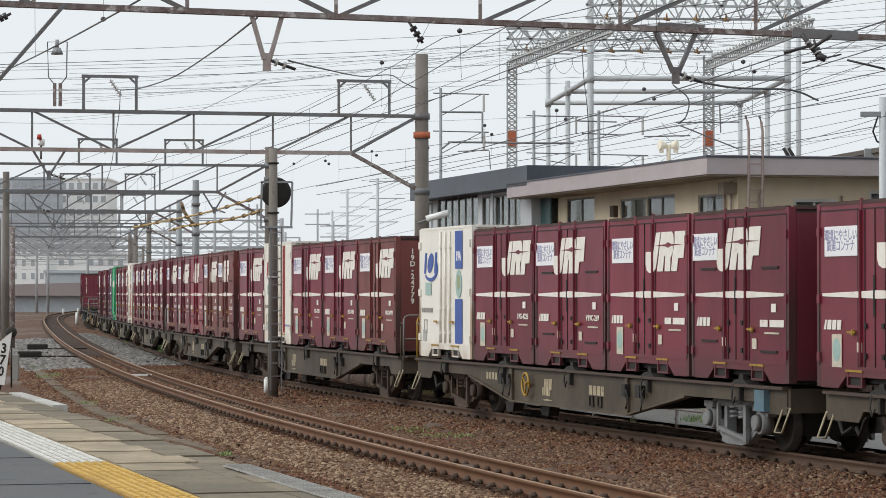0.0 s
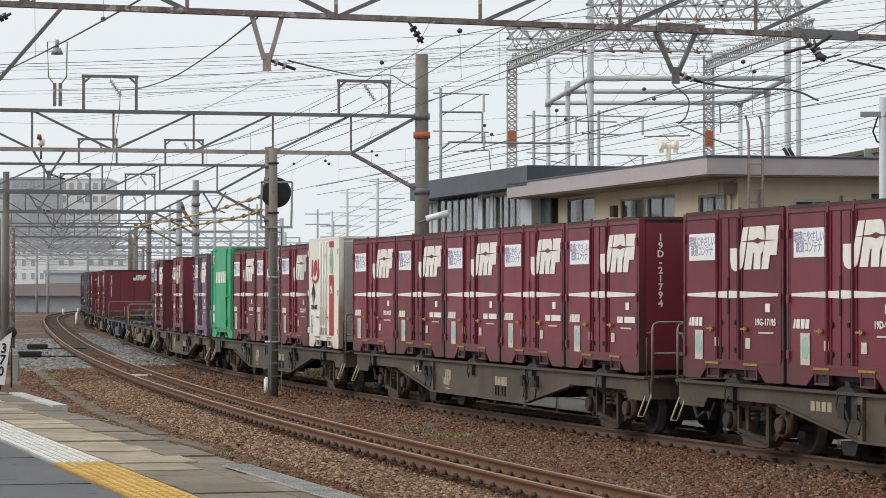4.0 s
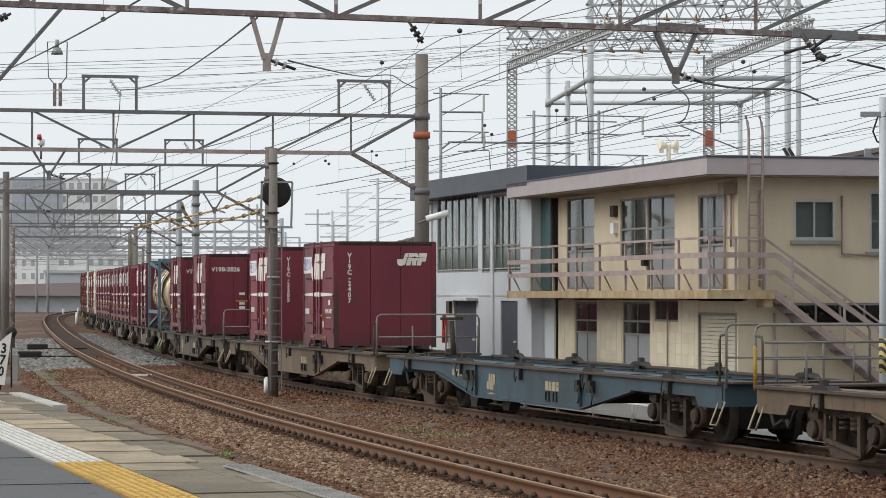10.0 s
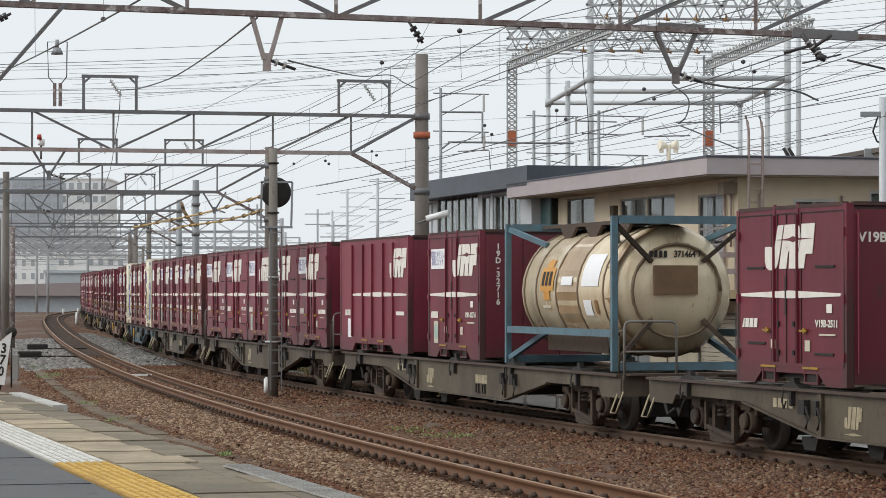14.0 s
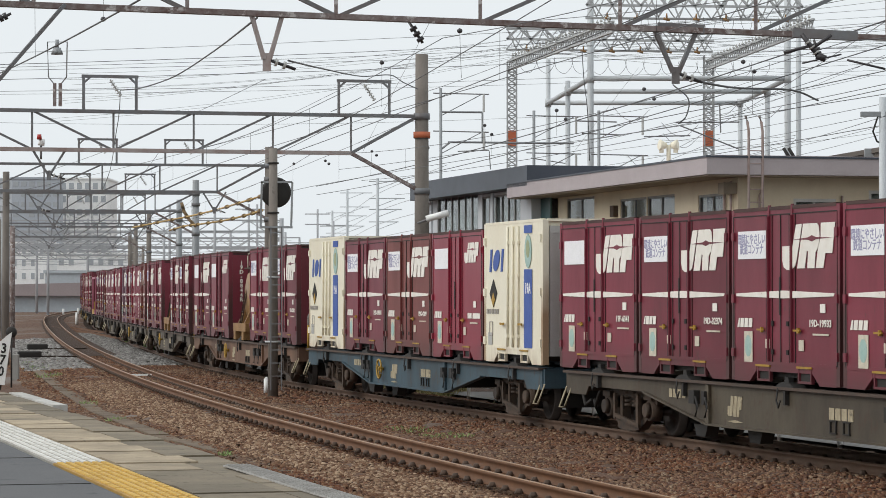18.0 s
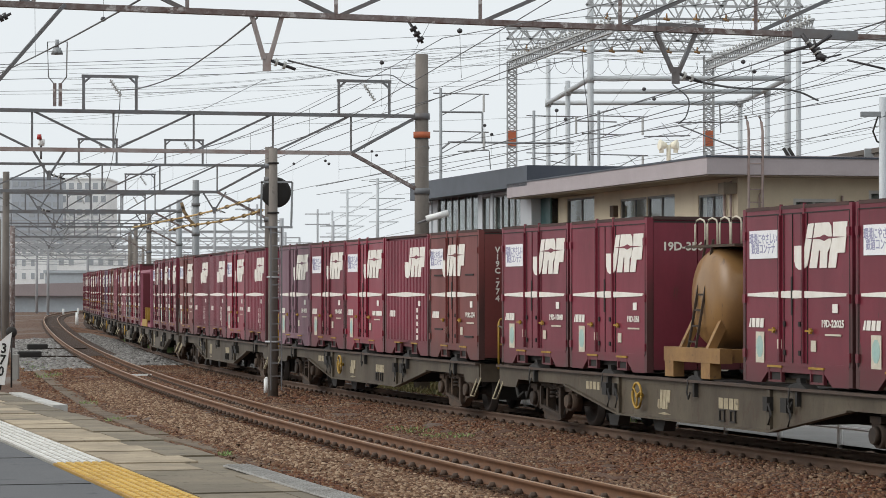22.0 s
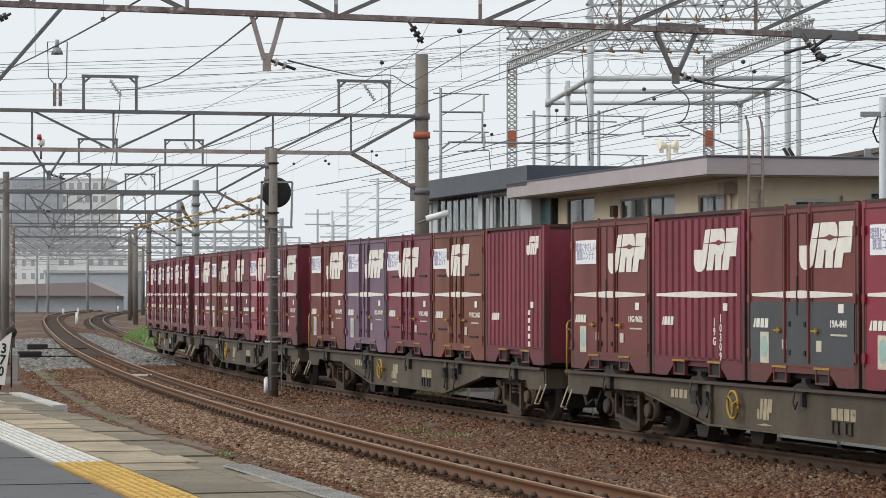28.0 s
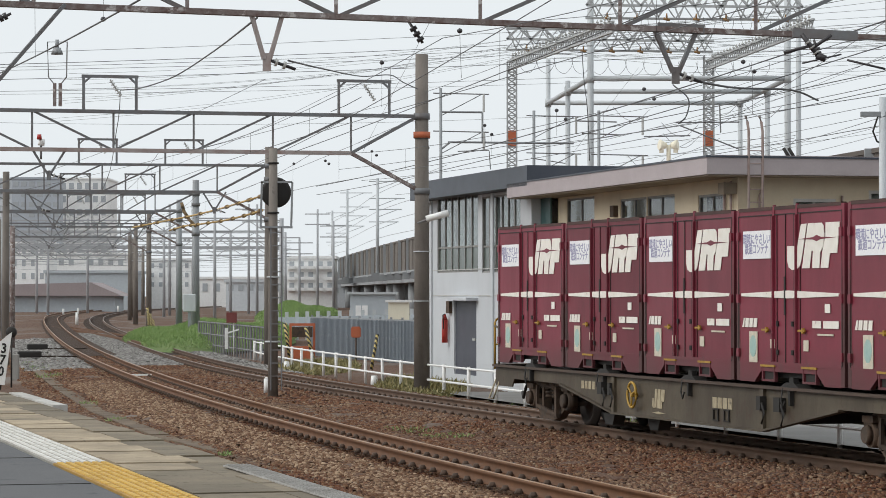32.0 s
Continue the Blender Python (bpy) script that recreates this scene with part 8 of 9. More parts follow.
def lay(track, line, y0, y1, y2, cant, spacing=0.6):
    """Sleepers as parts from y0 to y1, joined beyond to y2; clips joined."""
    bv, bf = clip_block()
    sv = np.array([(a, w, z) for w in (-1.02, 1.02) for a, z in ((-0.11, -0.15), (-0.10, 0.0), (0.10, 0.0), (0.11, -0.15))], float)
    sf = np.array([(0, 1, 5, 4), (1, 2, 6, 5), (2, 3, 7, 6), (3, 0, 4, 7)])
    CV, CF, FV, FF = [], [], [], []
    y = y0
    while y < y2:
        x, yy, th = line(y)
        up = float(rise(yy))
        c, s_ = math.cos(th), math.sin(th)
        roll = math.atan2(cant, 1.067)
        m = pose(x, yy, up - 0.166 + cant / 2, 0, 0, math.degrees(th) + 90) @ Matrix.Rotation(-roll, 4, 'X')
        if y < y1:
            shared("sleeper", SLEEPER, track, pose(x, yy, up - 0.166 - cant * 0.5, 0, 0, math.degrees(th) + 90))
        else:
            k = len(FV) * 8
            FV.append(np.array([m @ Vector(p) for p in sv]))
            FF.append(sf + k)
        if y < 125:
            for w in (-0.5335 - 0.10, -0.5335 + 0.10, 0.5335 - 0.10, 0.5335 + 0.10):
                k = len(CV) * 8
                z = up - 0.155 + (cant if w < 0 else 0.0)
                p = bv.copy()
                q = np.stack([x + p[:, 0] * -s_ * 1.0 + (w + p[:, 1]) * c, yy + p[:, 0] * c + (w + p[:, 1]) * s_, z + p[:, 2]], -1)
                CV.append(q)
                CF.append(bf + k)
        y += spacing * math.cos(th)
    o = new("rail_clips", raw_mesh("rail_clips", np.concatenate(CV), np.concatenate(CF), M_CLIP))
    o.parent = track
    tagged(o, kind="stuff")
    if FV:
        o = new("far_sleepers", raw_mesh("far_sleepers", np.concatenate(FV), np.concatenate(FF), M_SLEEPER))
        o.parent = track
        tagged(o, kind="stuff")


lay(near_track, near_line, 27.0, 110.0, 300.0, 0.07)
lay(freight_track, freight_line, 34.0, 112.0, 300.0, 0.0)

M_STONE, nt, b = tree_of("ballast_stone")
n, l = nt.nodes, nt.links
geo = n.new("ShaderNodeNewGeometry")
cr = n.new("ShaderNodeValToRGB")
cr.color_ramp.elements[0].color = (0.052, 0.022, 0.013, 1)
cr.color_ramp.elements[1].color = (0.270, 0.19, 0.122, 1)
for pos, col in ((0.35, (0.122, 0.045, 0.020)), (0.6, (0.158, 0.066, 0.030)), (0.85, (0.20, 0.110, 0.058))):
    e_ = cr.color_ramp.elements.new(pos)
    e_.color = (*col, 1)
l.new(geo.outputs["Random Per Island"], cr.inputs["Fac"])
tan_n = n.new("ShaderNodeTexNoise")
tan_n.inputs["Scale"].default_value, tan_n.inputs["Detail"].default_value = 0.22, 4
l.new(geo.outputs["Position"], tan_n.inputs["Vector"])
tan_r = n.new("ShaderNodeMapRange")
tan_r.inputs["From Min"].default_value, tan_r.inputs["From Max"].default_value, tan_r.inputs["To Max"].default_value = 0.46, 0.66, 0.40
l.new(tan_n.outputs["Fac"], tan_r.inputs["Value"])
tan_c = n.new("ShaderNodeValToRGB")
tan_c.color_ramp.elements[0].color = (0.062, 0.042, 0.028, 1)
tan_c.color_ramp.elements[1].color = (0.29, 0.22, 0.15, 1)
l.new(geo.outputs["Random Per Island"], tan_c.inputs["Fac"])
tan_m = n.new("ShaderNodeMix")
tan_m.data_type = 'RGBA'
l.new(tan_r.outputs["Result"], tan_m.inputs["Factor"])
l.new(cr.outputs["Color"], tan_m.inputs["A"])
l.new(tan_c.outputs["Color"], tan_m.inputs["B"])
l.new(tan_m.outputs["Result"], b.inputs["Base Color"])
b.inputs["Roughness"].default_value = 0.92


M_STONET, nt_, b_ = tree_of("tan_ballast_stone")
g_ = nt_.nodes.new("ShaderNodeNewGeometry")
c_ = nt_.nodes.new("ShaderNodeValToRGB")
c_.color_ramp.elements[0].color = (0.088, 0.042, 0.022, 1)
c_.color_ramp.elements[1].color = (0.40, 0.285, 0.185, 1)
e_ = c_.color_ramp.elements.new(0.5)
e_.color = (0.18, 0.098, 0.054, 1)
nt_.links.new(g_.outputs["Random Per Island"], c_.inputs["Fac"])
nt_.links.new(c_.outputs["Color"], b_.inputs["Base Color"])
b_.inputs["Roughness"].default_value = 0.92


def stones(name, label, count, region, size, seed, lift=0.0, material=None):
    """Angular stones strewn over the land where region(x, y) holds."""
    rs = np.random.RandomState(seed)
    pts = []
    while sum(map(len, pts)) < count:
        x, y = region(rs, count)
        pts.append(np.stack([x, y], -1))
    p = np.concatenate(pts)[:count]
    z = ground_z(p[:, 0], p[:, 1]) + lift
    base = np.array([(-1, -1, -0.7), (1, -1, -0.7), (1, 1, -0.7), (-1, 1, -0.7), (-0.7, -0.8, 0.7), (0.8, -0.6, 0.7), (0.6, 0.8, 0.7), (-0.8, 0.6, 0.7)])
    k = len(p)
    v = base[None] * rs.uniform(0.6, 1.25, (k, 8, 3))
    sc = rs.uniform(size[0], size[1], (k, 1, 3)) * np.array([1.0, 1.0, 0.8])
    v = v * sc
    a = rs.uniform(0, 6.28, k)
    t = rs.normal(0, 0.5, k)
    ca, sa, ct, st = np.cos(a), np.sin(a), np.cos(t), np.sin(t)
    x1, z1_ = v[..., 0] * ct[:, None] + v[..., 2] * st[:, None], -v[..., 0] * st[:, None] + v[..., 2] * ct[:, None]
    x2, y2 = x1 * ca[:, None] - v[..., 1] * sa[:, None], x1 * sa[:, None] + v[..., 1] * ca[:, None]
    V_ = np.stack([x2 + p[:, None, 0], y2 + p[:, None, 1], z1_ + z[:, None] + 0.012], -1).reshape(-1, 3)
    F_ = (np.array([(4, 5, 6, 7), (0, 1, 5, 4), (1, 2, 6, 5), (2, 3, 7, 6), (3, 0, 4, 7)])[None] + (np.arange(k) * 8)[:, None, None]).reshape(-1, 4)
    return tagged(new(name, raw_mesh(name, V_, F_, material or M_STONE)), label, "gravel", kind="stuff")


def band(y0, y1, lo, hi, power=1.0):
    def region(rs, count):
        y = y0 + (y1 - y0) * rs.uniform(0, 1, count) ** power
        w = rs.uniform(0, 1, count)
        a, c = lo(y), hi(y)
        return a + (c - a) * w, y
    return region


fx_ = lambda y: np.interp(y, LY, LX)
stones("ballast_stones", "reddish-brown angular ballast stones between the rails", 84000, band(25, 62, lambda y: np.maximum(edge_x(y) + 0.1, near_x(y) - 4.5), lambda y: fx_(y) + 2.4, 1.25), (0.017, 0.038), 1)
stones("ballast_stones", "tan weathered ballast stones beside the empty track", 11000, band(29, 78, lambda y: near_x(y) - 2.0 - 0.006 * (y - 29), lambda y: near_x(y) - 0.75, 1.2), (0.018, 0.040), 7, 0.012, M_STONET)
stones("ballast_stones", "reddish-brown angular ballast stones further along", 32000, band(60, 112, lambda y: near_x(y) - 3.5, lambda y: fx_(y) + 2.2, 1.2), (0.024, 0.046), 2)

m_, nt_, b_ = tree_of("grey_ballast_stone")
g_ = nt_.nodes.new("ShaderNodeNewGeometry")
c_ = nt_.nodes.new("ShaderNodeValToRGB")
c_.color_ramp.elements[0].color = (0.10, 0.092, 0.083, 1)
c_.color_ramp.elements[1].color = (0.33, 0.315, 0.295, 1)
nt_.links.new(g_.outputs["Random Per Island"], c_.inputs["Fac"])
nt_.links.new(c_.outputs["Color"], b_.inputs["Base Color"])
b_.inputs["Roughness"].default_value = 0.9
for k_, (lo_, hi_, ya, yb, cnt) in enumerate(((lambda y: near_x(y) - 3.0, lambda y: near_x(y) - 0.7, 92, 150, 4500), (lambda y: near_x(y) + 0.7, lambda y: fx_(y) - 0.7, 96, 165, 8000), (lambda y: fx_(y) + 0.8, lambda y: fx_(y) + 2.3, 88, 165, 6000))):
    o_ = stones("grey_ballast", "pale grey ballast stones round the points", cnt, band(ya, yb, lo_, hi_), (0.05, 0.10), 30 + k_)
    o_.data.materials[0] = m_

# ---- greenery ----
def leaf_material(name, dark, light, yellow):
    m_, nt_, b_ = tree_of(name)
    n_, l_ = nt_.nodes, nt_.links
    g_ = n_.new("ShaderNodeNewGeometry")
    c_ = n_.new("ShaderNodeValToRGB")
    c_.color_ramp.elements[0].color = (*dark, 1)
    c_.color_ramp.elements[1].color = (*yellow, 1)
    e_ = c_.color_ramp.elements.new(0.6)
    e_.color = (*light, 1)
    l_.new(g_.outputs["Random Per Island"], c_.inputs["Fac"])
    l_.new(c_.outputs["Color"], b_.inputs["Base Color"])
    b_.inputs["Roughness"].default_value = 0.6
    b_.inputs["Subsurface Weight"].default_value = 0.0
    return m_


M_LEAF = leaf_material("weed_leaves", (0.12, 0.20, 0.055), (0.20, 0.315, 0.09), (0.33, 0.40, 0.16))
M_DRY = leaf_material("dry_grass", (0.12, 0.12, 0.04), (0.24, 0.21, 0.08), (0.33, 0.27, 0.12))
M_BANK = mat("green_bank_soil", (0.12, 0.19, 0.055), (0.17, 0.21, 0.08), 0.95, scale=0.8, fine=8, amount=0.9, bump=0.3, dist=0.05)


def blades(name, label, centre, spread, count, length, width, seed, material, dome=0.0, category="weeds", up=0.7):
    """Many narrow leaves rising from a patch; dome lifts the middle."""
    rs = np.random.RandomState(seed)
    r = np.sqrt(rs.uniform(0, 1, count))
    a = rs.uniform(0, 6.283, count)
    x, y = r * np.cos(a), r * np.sin(a)
    lump = 0.75 + 0.25 * np.sin(x * 5 + seed) * np.cos(y * 4 + seed * 2)
    z = dome * np.clip(1 - r ** 2, 0, 1) ** 0.45 * lump
    px_, py_ = centre[0] + x * spread[0], centre[1] + y * spread[1]
    d = rs.normal(0, 1, (count, 3))
    d[:, 2] = np.abs(d[:, 2]) * 0.6 + up
    d /= np.linalg.norm(d, axis=1)[:, None]
    s_ = np.cross(d, rs.normal(0, 1, (count, 3)))
    s_ /= np.linalg.norm(s_, axis=1)[:, None] + 1e-6
    ln = rs.uniform(length[0], length[1], count)[:, None]
    p = np.stack([px_, py_, centre[2] + z], -1)
    wv = s_ * (rs.uniform(0.6, 1.2, count)[:, None] * width)
    V_ = np.stack([p - wv * 0.5, p + wv * 0.5, p + d * ln * 0.6 + wv, p + d * ln, p + d * ln * 0.6 - wv], 1).reshape(-1, 3)
    F_ = (np.array([(0, 1, 2, 3, 4)])[None] + (np.arange(count) * 5)[:, None, None]).reshape(-1, 5)
    return tagged(new(name, raw_mesh(name, V_, F_, material)), label, category, kind="stuff")


def mound(centre, spread, ht, seed, label):
    bm = bmesh.new()
    rings = []
    for k in range(9):
        r = k / 8
        ring = []
        for i in range(28):
            a = 2 * math.pi * i / 28
            x, y = r * math.cos(a), r * math.sin(a)
            lump = 0.75 + 0.25 * math.sin(x * 5 + seed) * math.cos(y * 4 + seed * 2)
            ring.append(bm.verts.new((centre[0] + x * spread[0], centre[1] + y * spread[1], centre[2] - 0.1 + ht * max(0, 1 - r * r) ** 0.45 * lump)))
        rings.append(ring)
    for a, c in zip(rings, rings[1:]):
        for i in range(28):
            try:
                bm.faces.new((a[i], a[(i + 1) % 28], c[(i + 1) % 28], c[i]))
            except ValueError:
                pass
    bmesh.ops.remove_doubles(bm, verts=bm.verts, dist=0.001)
    tagged(part("earth_bank", bm, M_BANK), label, "bank", kind="structure")
    blades("bank_weeds", "dense green weeds over the bank", centre, spread, 42000, (0.06, 0.22), 0.014, seed, M_LEAF, ht)


mound((-10.91, 139.29, -0.1), (3.4, 22.0), 1.25, 1, "grassy bank beside the tracks")
mound((-14.17, 149.93, -0.1), (2.4, 16.0), 0.75, 2, "low weedy bank beside the tracks")
mound((-12.5, 242.27, 0.0), (3.5, 25.0), 1.75, 3, "grassy bank by the fence")
for i, (u, sp, c, ln) in enumerate((((-13.79, 95.91, -0.25), (0.5, 3.0), 260, (0.1, 0.3)), ((-12.06, 85.45, -0.25), (0.35, 1.6), 220, (0.1, 0.35)), ((-8.17, 64.38, -0.25), (0.22, 0.8), 200, (0.06, 0.22)), ((-6.54, 56.04, -0.25), (0.2, 0.6), 180, (0.05, 0.2)),
                                   ((-5.05, 50.41, -0.25), (0.12, 0.4), 90, (0.04, 0.14)), ((-3.4, 43.51, -0.22), (0.10, 0.25), 160, (0.05, 0.16)), ((-0.66, 51.05, -0.2), (0.5, 1.2), 260, (0.04, 0.14)), ((0.06, 49.02, -0.2), (0.5, 0.8), 220, (0.04, 0.13)),
                                   ((5.03, 55.41, -0.3), (0.35, 0.8), 500, (0.15, 0.5)), ((4.24, 57.14, -0.3), (0.9, 2.0), 500, (0.05, 0.2)), ((2.26, 67.03, -0.3), (1.2, 3.0), 500, (0.05, 0.2)), ((-15.19, 101.34, -0.25), (0.4, 2.0), 160, (0.08, 0.25)),
                                   ((-3.52, 23.33, 0.5), (0.1, 0.1), 10, (0.02, 0.05)))):
    if i == 12:
        continue
    blades("weed_tuft", "small green weed tuft in the gravel", u, sp, int(c * 0.55), (ln[0] * 0.6, ln[1] * 0.6), 0.008, 20 + i, M_LEAF, category="weed")
blades("dry_grass", "yellowish grass strip behind the white fence", (-0.6, 77, -0.3), (1.3, 9.0), 5000, (0.08, 0.30), 0.02, 60, M_DRY)
blades("dry_grass", "yellowish grass strip behind the white fence", (-4.4, 97, -0.3), (1.5, 9.0), 4000, (0.08, 0.34), 0.022, 61, M_DRY)

# ---- paved service road behind the fence ----
M_ROAD = mat("pale_service_road", (0.25, 0.245, 0.235), (0.16, 0.155, 0.15), 0.85, scale=0.5, fine=20, amount=0.7, bump=0.08)
ys_ = np.arange(30, 74, 2.0)
V_, F_ = [], []
for y in ys_:
    a, c = freight_x(y) + 2.9, 5.5 - 0.2637 * (y - 58) + 1.2
    c = max(c, a + 3) if y < 58 else c
    for x in (a, c if y >= 57 else c + 8):
        V_.append((x, y, -0.222))
for i in range(len(ys_) - 1):
    F_.append((2 * i, 2 * i + 1, 2 * i + 3, 2 * i + 2))
tagged(new("service_road", raw_mesh("service_road", np.array(V_), np.array(F_), M_ROAD)), "pale paved service road beside the building", "road", kind="structure")

# ---- white pipe fence along the freight track ----
fence = thing("white_fence", "low white steel post-and-rail fence beside the track", "fence")
fy = [108 - 2.45 * i for i in range(29)]
fp = [Vector((freight_x(y) + 2.95, y, -0.3)) for y in fy]
for p in fp:
    bm = bmesh.new()
    tube(bm, p, p + Vector((0, 0, 0.80)), 0.045, 8)
    part("post", bm, M_WPAINT, fence)
for z in (0.36, 0.75):
    for a, c in zip(fp, fp[1:]):
        bm = bmesh.new()
        tube(bm, a + Vector((0, 0, z)), c + Vector((0, 0, z)), 0.03, 6)
        part("rail", bm, M_WPAINT, fence)

# ---- corrugated fence, barrier frame, boxes ----
M_PANEL = mat("blue_grey_steel_panel", (0.30, 0.335, 0.37), (0.21, 0.235, 0.26), 0.5, scale=0.9, fine=14, amount=0.6, bump=0.04, jitter=0.08, streak=0.7)
panel_fence = thing("panel_fence", "blue-grey corrugated steel panel fence", "fence")
a0, a1 = Vector((-5.55, 118, -0.55)), Vector((-0.18, 100, -0.12))
a0.z = a1.z = -0.3
for i in range(12):
    p, q = a0.lerp(a1, i / 12), a0.lerp(a1, (i + 0.985) / 12)
    bm = bmesh.new()
    d = (q - p) / 8
    for k in range(8):
        c = p + d * (k + 0.5)
        beam(bm, c + Vector((0, 0.05 * (k % 2), 0)), c + Vector((0, 0.05 * (k % 2), 1.6)), d.length * 0.98, 0.03, d.normalized())
    part("panel", bm, M_PANEL, panel_fence)
    bm = bmesh.new()
    beam(bm, p, p + Vector((0, 0, 1.72)), 0.08, 0.08)
    part("post", bm, M_GALV, panel_fence)
for z in (1.6, 0.9):
    bm = bmesh.new()
    beam(bm, a0 + Vector((0, -0.06, z)), a1 + Vector((0, -0.06, z)), 0.06, 0.09)
    part("rail", bm, M_GALV, panel_fence)
upper = thing("parapet", "pale ribbed parapet with short posts behind the fence", "parapet")
b0, b1 = Vector((-8.95, 150, 1.05)), Vector((-0.23, 128, 1.39))
for i in range(14):
    p, q = b0.lerp(b1, i / 14), b0.lerp(b1, (i + 0.97) / 14)
    bm = bmesh.new()
    beam(bm, p - Vector((0, 0, 0.25)), q - Vector((0, 0, 0.25)), 0.12, 0.5)
    part("panel", bm, M_PANEL, upper)
    bm = bmesh.new()
    beam(bm, p - Vector((0, 0, 1.2)), p + Vector((0, 0, 0.28)), 0.18, 0.18)
    part("post", bm, M_PIPE, upper)
mesh_fence = thing("rail_fence", "weathered grey bar fence beside the bank", "fence")
c0, c1 = Vector((-10.69, 122.05, -0.2)), Vector((-6.86, 107.69, -0.3))
for i in range(26):
    p = c0.lerp(c1, i / 25)
    bm = bmesh.new()
    tube(bm, p, p + Vector((0, 0, 1.35)), 0.035 if i % 5 else 0.06, 6)
    part("bar", bm, M_STEEL, mesh_fence)
for z in (0.35, 0.8, 1.3):
    bm = bmesh.new()
    tube(bm, c0 + Vector((0, 0, z)), c1 + Vector((0, 0, z)), 0.035, 6)
    part("rail", bm, M_STEEL, mesh_fence)

M_STRIPE, nt, b = tree_of("yellow_black_guard")
n, l = nt.nodes, nt.links
tc = n.new("ShaderNodeTexCoord")
wv = n.new("ShaderNodeTexWave")
wv.wave_type, wv.bands_direction = 'BANDS', 'DIAGONAL'
wv.inputs["Scale"].default_value = 3.6
l.new(tc.outputs["Object"], wv.inputs["Vector"])
st = n.new("ShaderNodeValToRGB")
st.color_ramp.interpolation = 'CONSTANT'
st.color_ramp.elements[0].color = (0.03, 0.028, 0.025, 1)
st.color_ramp.elements[1].position = 0.5
st.color_ramp.elements[1].color = (0.56, 0.44, 0.16, 1)
l.new(wv.outputs["Fac"], st.inputs["Fac"])
l.new(st.outputs["Color"], b.inputs["Base Color"])
b.inputs["Roughness"].default_value = 0.6


def guard(a, c, r, label):
    bm = bmesh.new()
    tube(bm, a, c, r, 10)
    return tagged(part("guy_guard", bm, M_STRIPE), label, "guard", "striped guy-wire guards")


guard((-5.94, 108, -0.2), (-6.13, 108, 1.18), 0.07, "yellow and black striped guy-wire guard")
guard((-5.02, 108, -0.26), (-5.32, 108, 1.01), 0.07, "yellow and black striped guy-wire guard")
guard((-2.16, 84, 0.03), (-1.98, 84, 1.09), 0.05, "black and yellow striped guy-wire guard")
for k in range(3):
    guard((Vector((-18.14, 172, -0.21)) + Vector((0.17 * k, 0, 0))), (Vector((-18.25, 172, 1.47)) + Vector((0.17 * k, 0, -0.35 * k))), 0.075, "yellow and black striped guy-wire guard")
barrier = thing("equipment_rack", "orange steel equipment rack behind the white fence", "rack")
q0, q1 = Vector((-6.02, 110, -0.36)), Vector((-5.09, 110, -0.36))
for p in (q0, q1):
    bm = bmesh.new()
    beam(bm, (p.x, p.y, -0.3), (p.x, p.y, 1.15), 0.09, 0.09)
    part("post", bm, M_ORANGE, barrier)
for z, hh in ((1.1, 0.1), (0.2, 0.1)):
    bm = bmesh.new()
    beam(bm, (q0.x, q0.y, z), (q1.x, q1.y, z), 0.1, hh)
    part("rail", bm, M_ORANGE, barrier)
bm = bmesh.new()
box(bm, ((q0.x + q1.x) / 2, q0.y, 0.0), (abs(q1.x - q0.x) * 0.8, 0.5, 0.5))
part("box", bm, M_ORANGE, barrier)
bm = bmesh.new()
box(bm, ((q0.x + q1.x) / 2, q0.y, 0.8), (abs(q1.x - q0.x) * 0.85, 0.3, 0.4))
part("cabinet", bm, M_BOGIE, barrier)
p = Vector((-3.28, 105, 0.87))
sgn = thing("orange_box", "orange switch box on a thin post", "switch box")
bm = bmesh.new()
box(bm, p, (0.36, 0.2, 0.42))
bmesh.ops.bevel(bm, geom=bm.edges[:], offset=0.04, segments=2, affect='EDGES')
part("box", bm, M_ORANGE, sgn)
bm = bmesh.new()
tube(bm, (p.x, p.y, -0.3), (p.x, p.y, p.z - 0.2), 0.03)
part("post", bm, M_BOGIE, sgn)
hut = thing("lineside_hut", "cream lineside hut with a pale flat roof", "hut")
p = Vector((-1.9, 120, -0.11))
bm = bmesh.new()
box(bm, (p.x, p.y, 1.0), (0.9, 1.2, 1.9))
part("wall", bm, M_CREAM, hut)
bm = bmesh.new()
box(bm, (p.x, p.y, 2.0), (1.15, 1.4, 0.1))
part("roof", bm, M_WPAINT, hut)
shed = thing("grey_cabin", "pale blue-grey cabin under the elevated line", "cabin")
p = Vector((-3.77, 150, -0.1))
bm = bmesh.new()
box(bm, (p.x, p.y, 1.0), (2.4, 2.5, 2.6))
part("wall", bm, M_SHED, shed)
bm = bmesh.new()
box(bm, (p.x, p.y, 2.35), (2.7, 2.8, 0.12))
part("roof", bm, M_PIPE, shed)
for dx in (-0.75, -0.4):
    bm = bmesh.new()
    box(bm, (p.x + dx, p.y - 1.27, 0.9), (0.3, 0.05, 1.6))
    part("window", bm, M_APART, shed)

# ---- the signal on its post, seen from behind ----
sp = Vector((-4.15, 68.0, 0))
signal = thing("signal_post", "dark signal post with round head and ladder cage", "signal")
kx = 68.0 / 4928


def sg(px, py):
    return Vector((sp.x + (px - 481) * kx, 68.0, 2.29 + (521 - py) * kx))


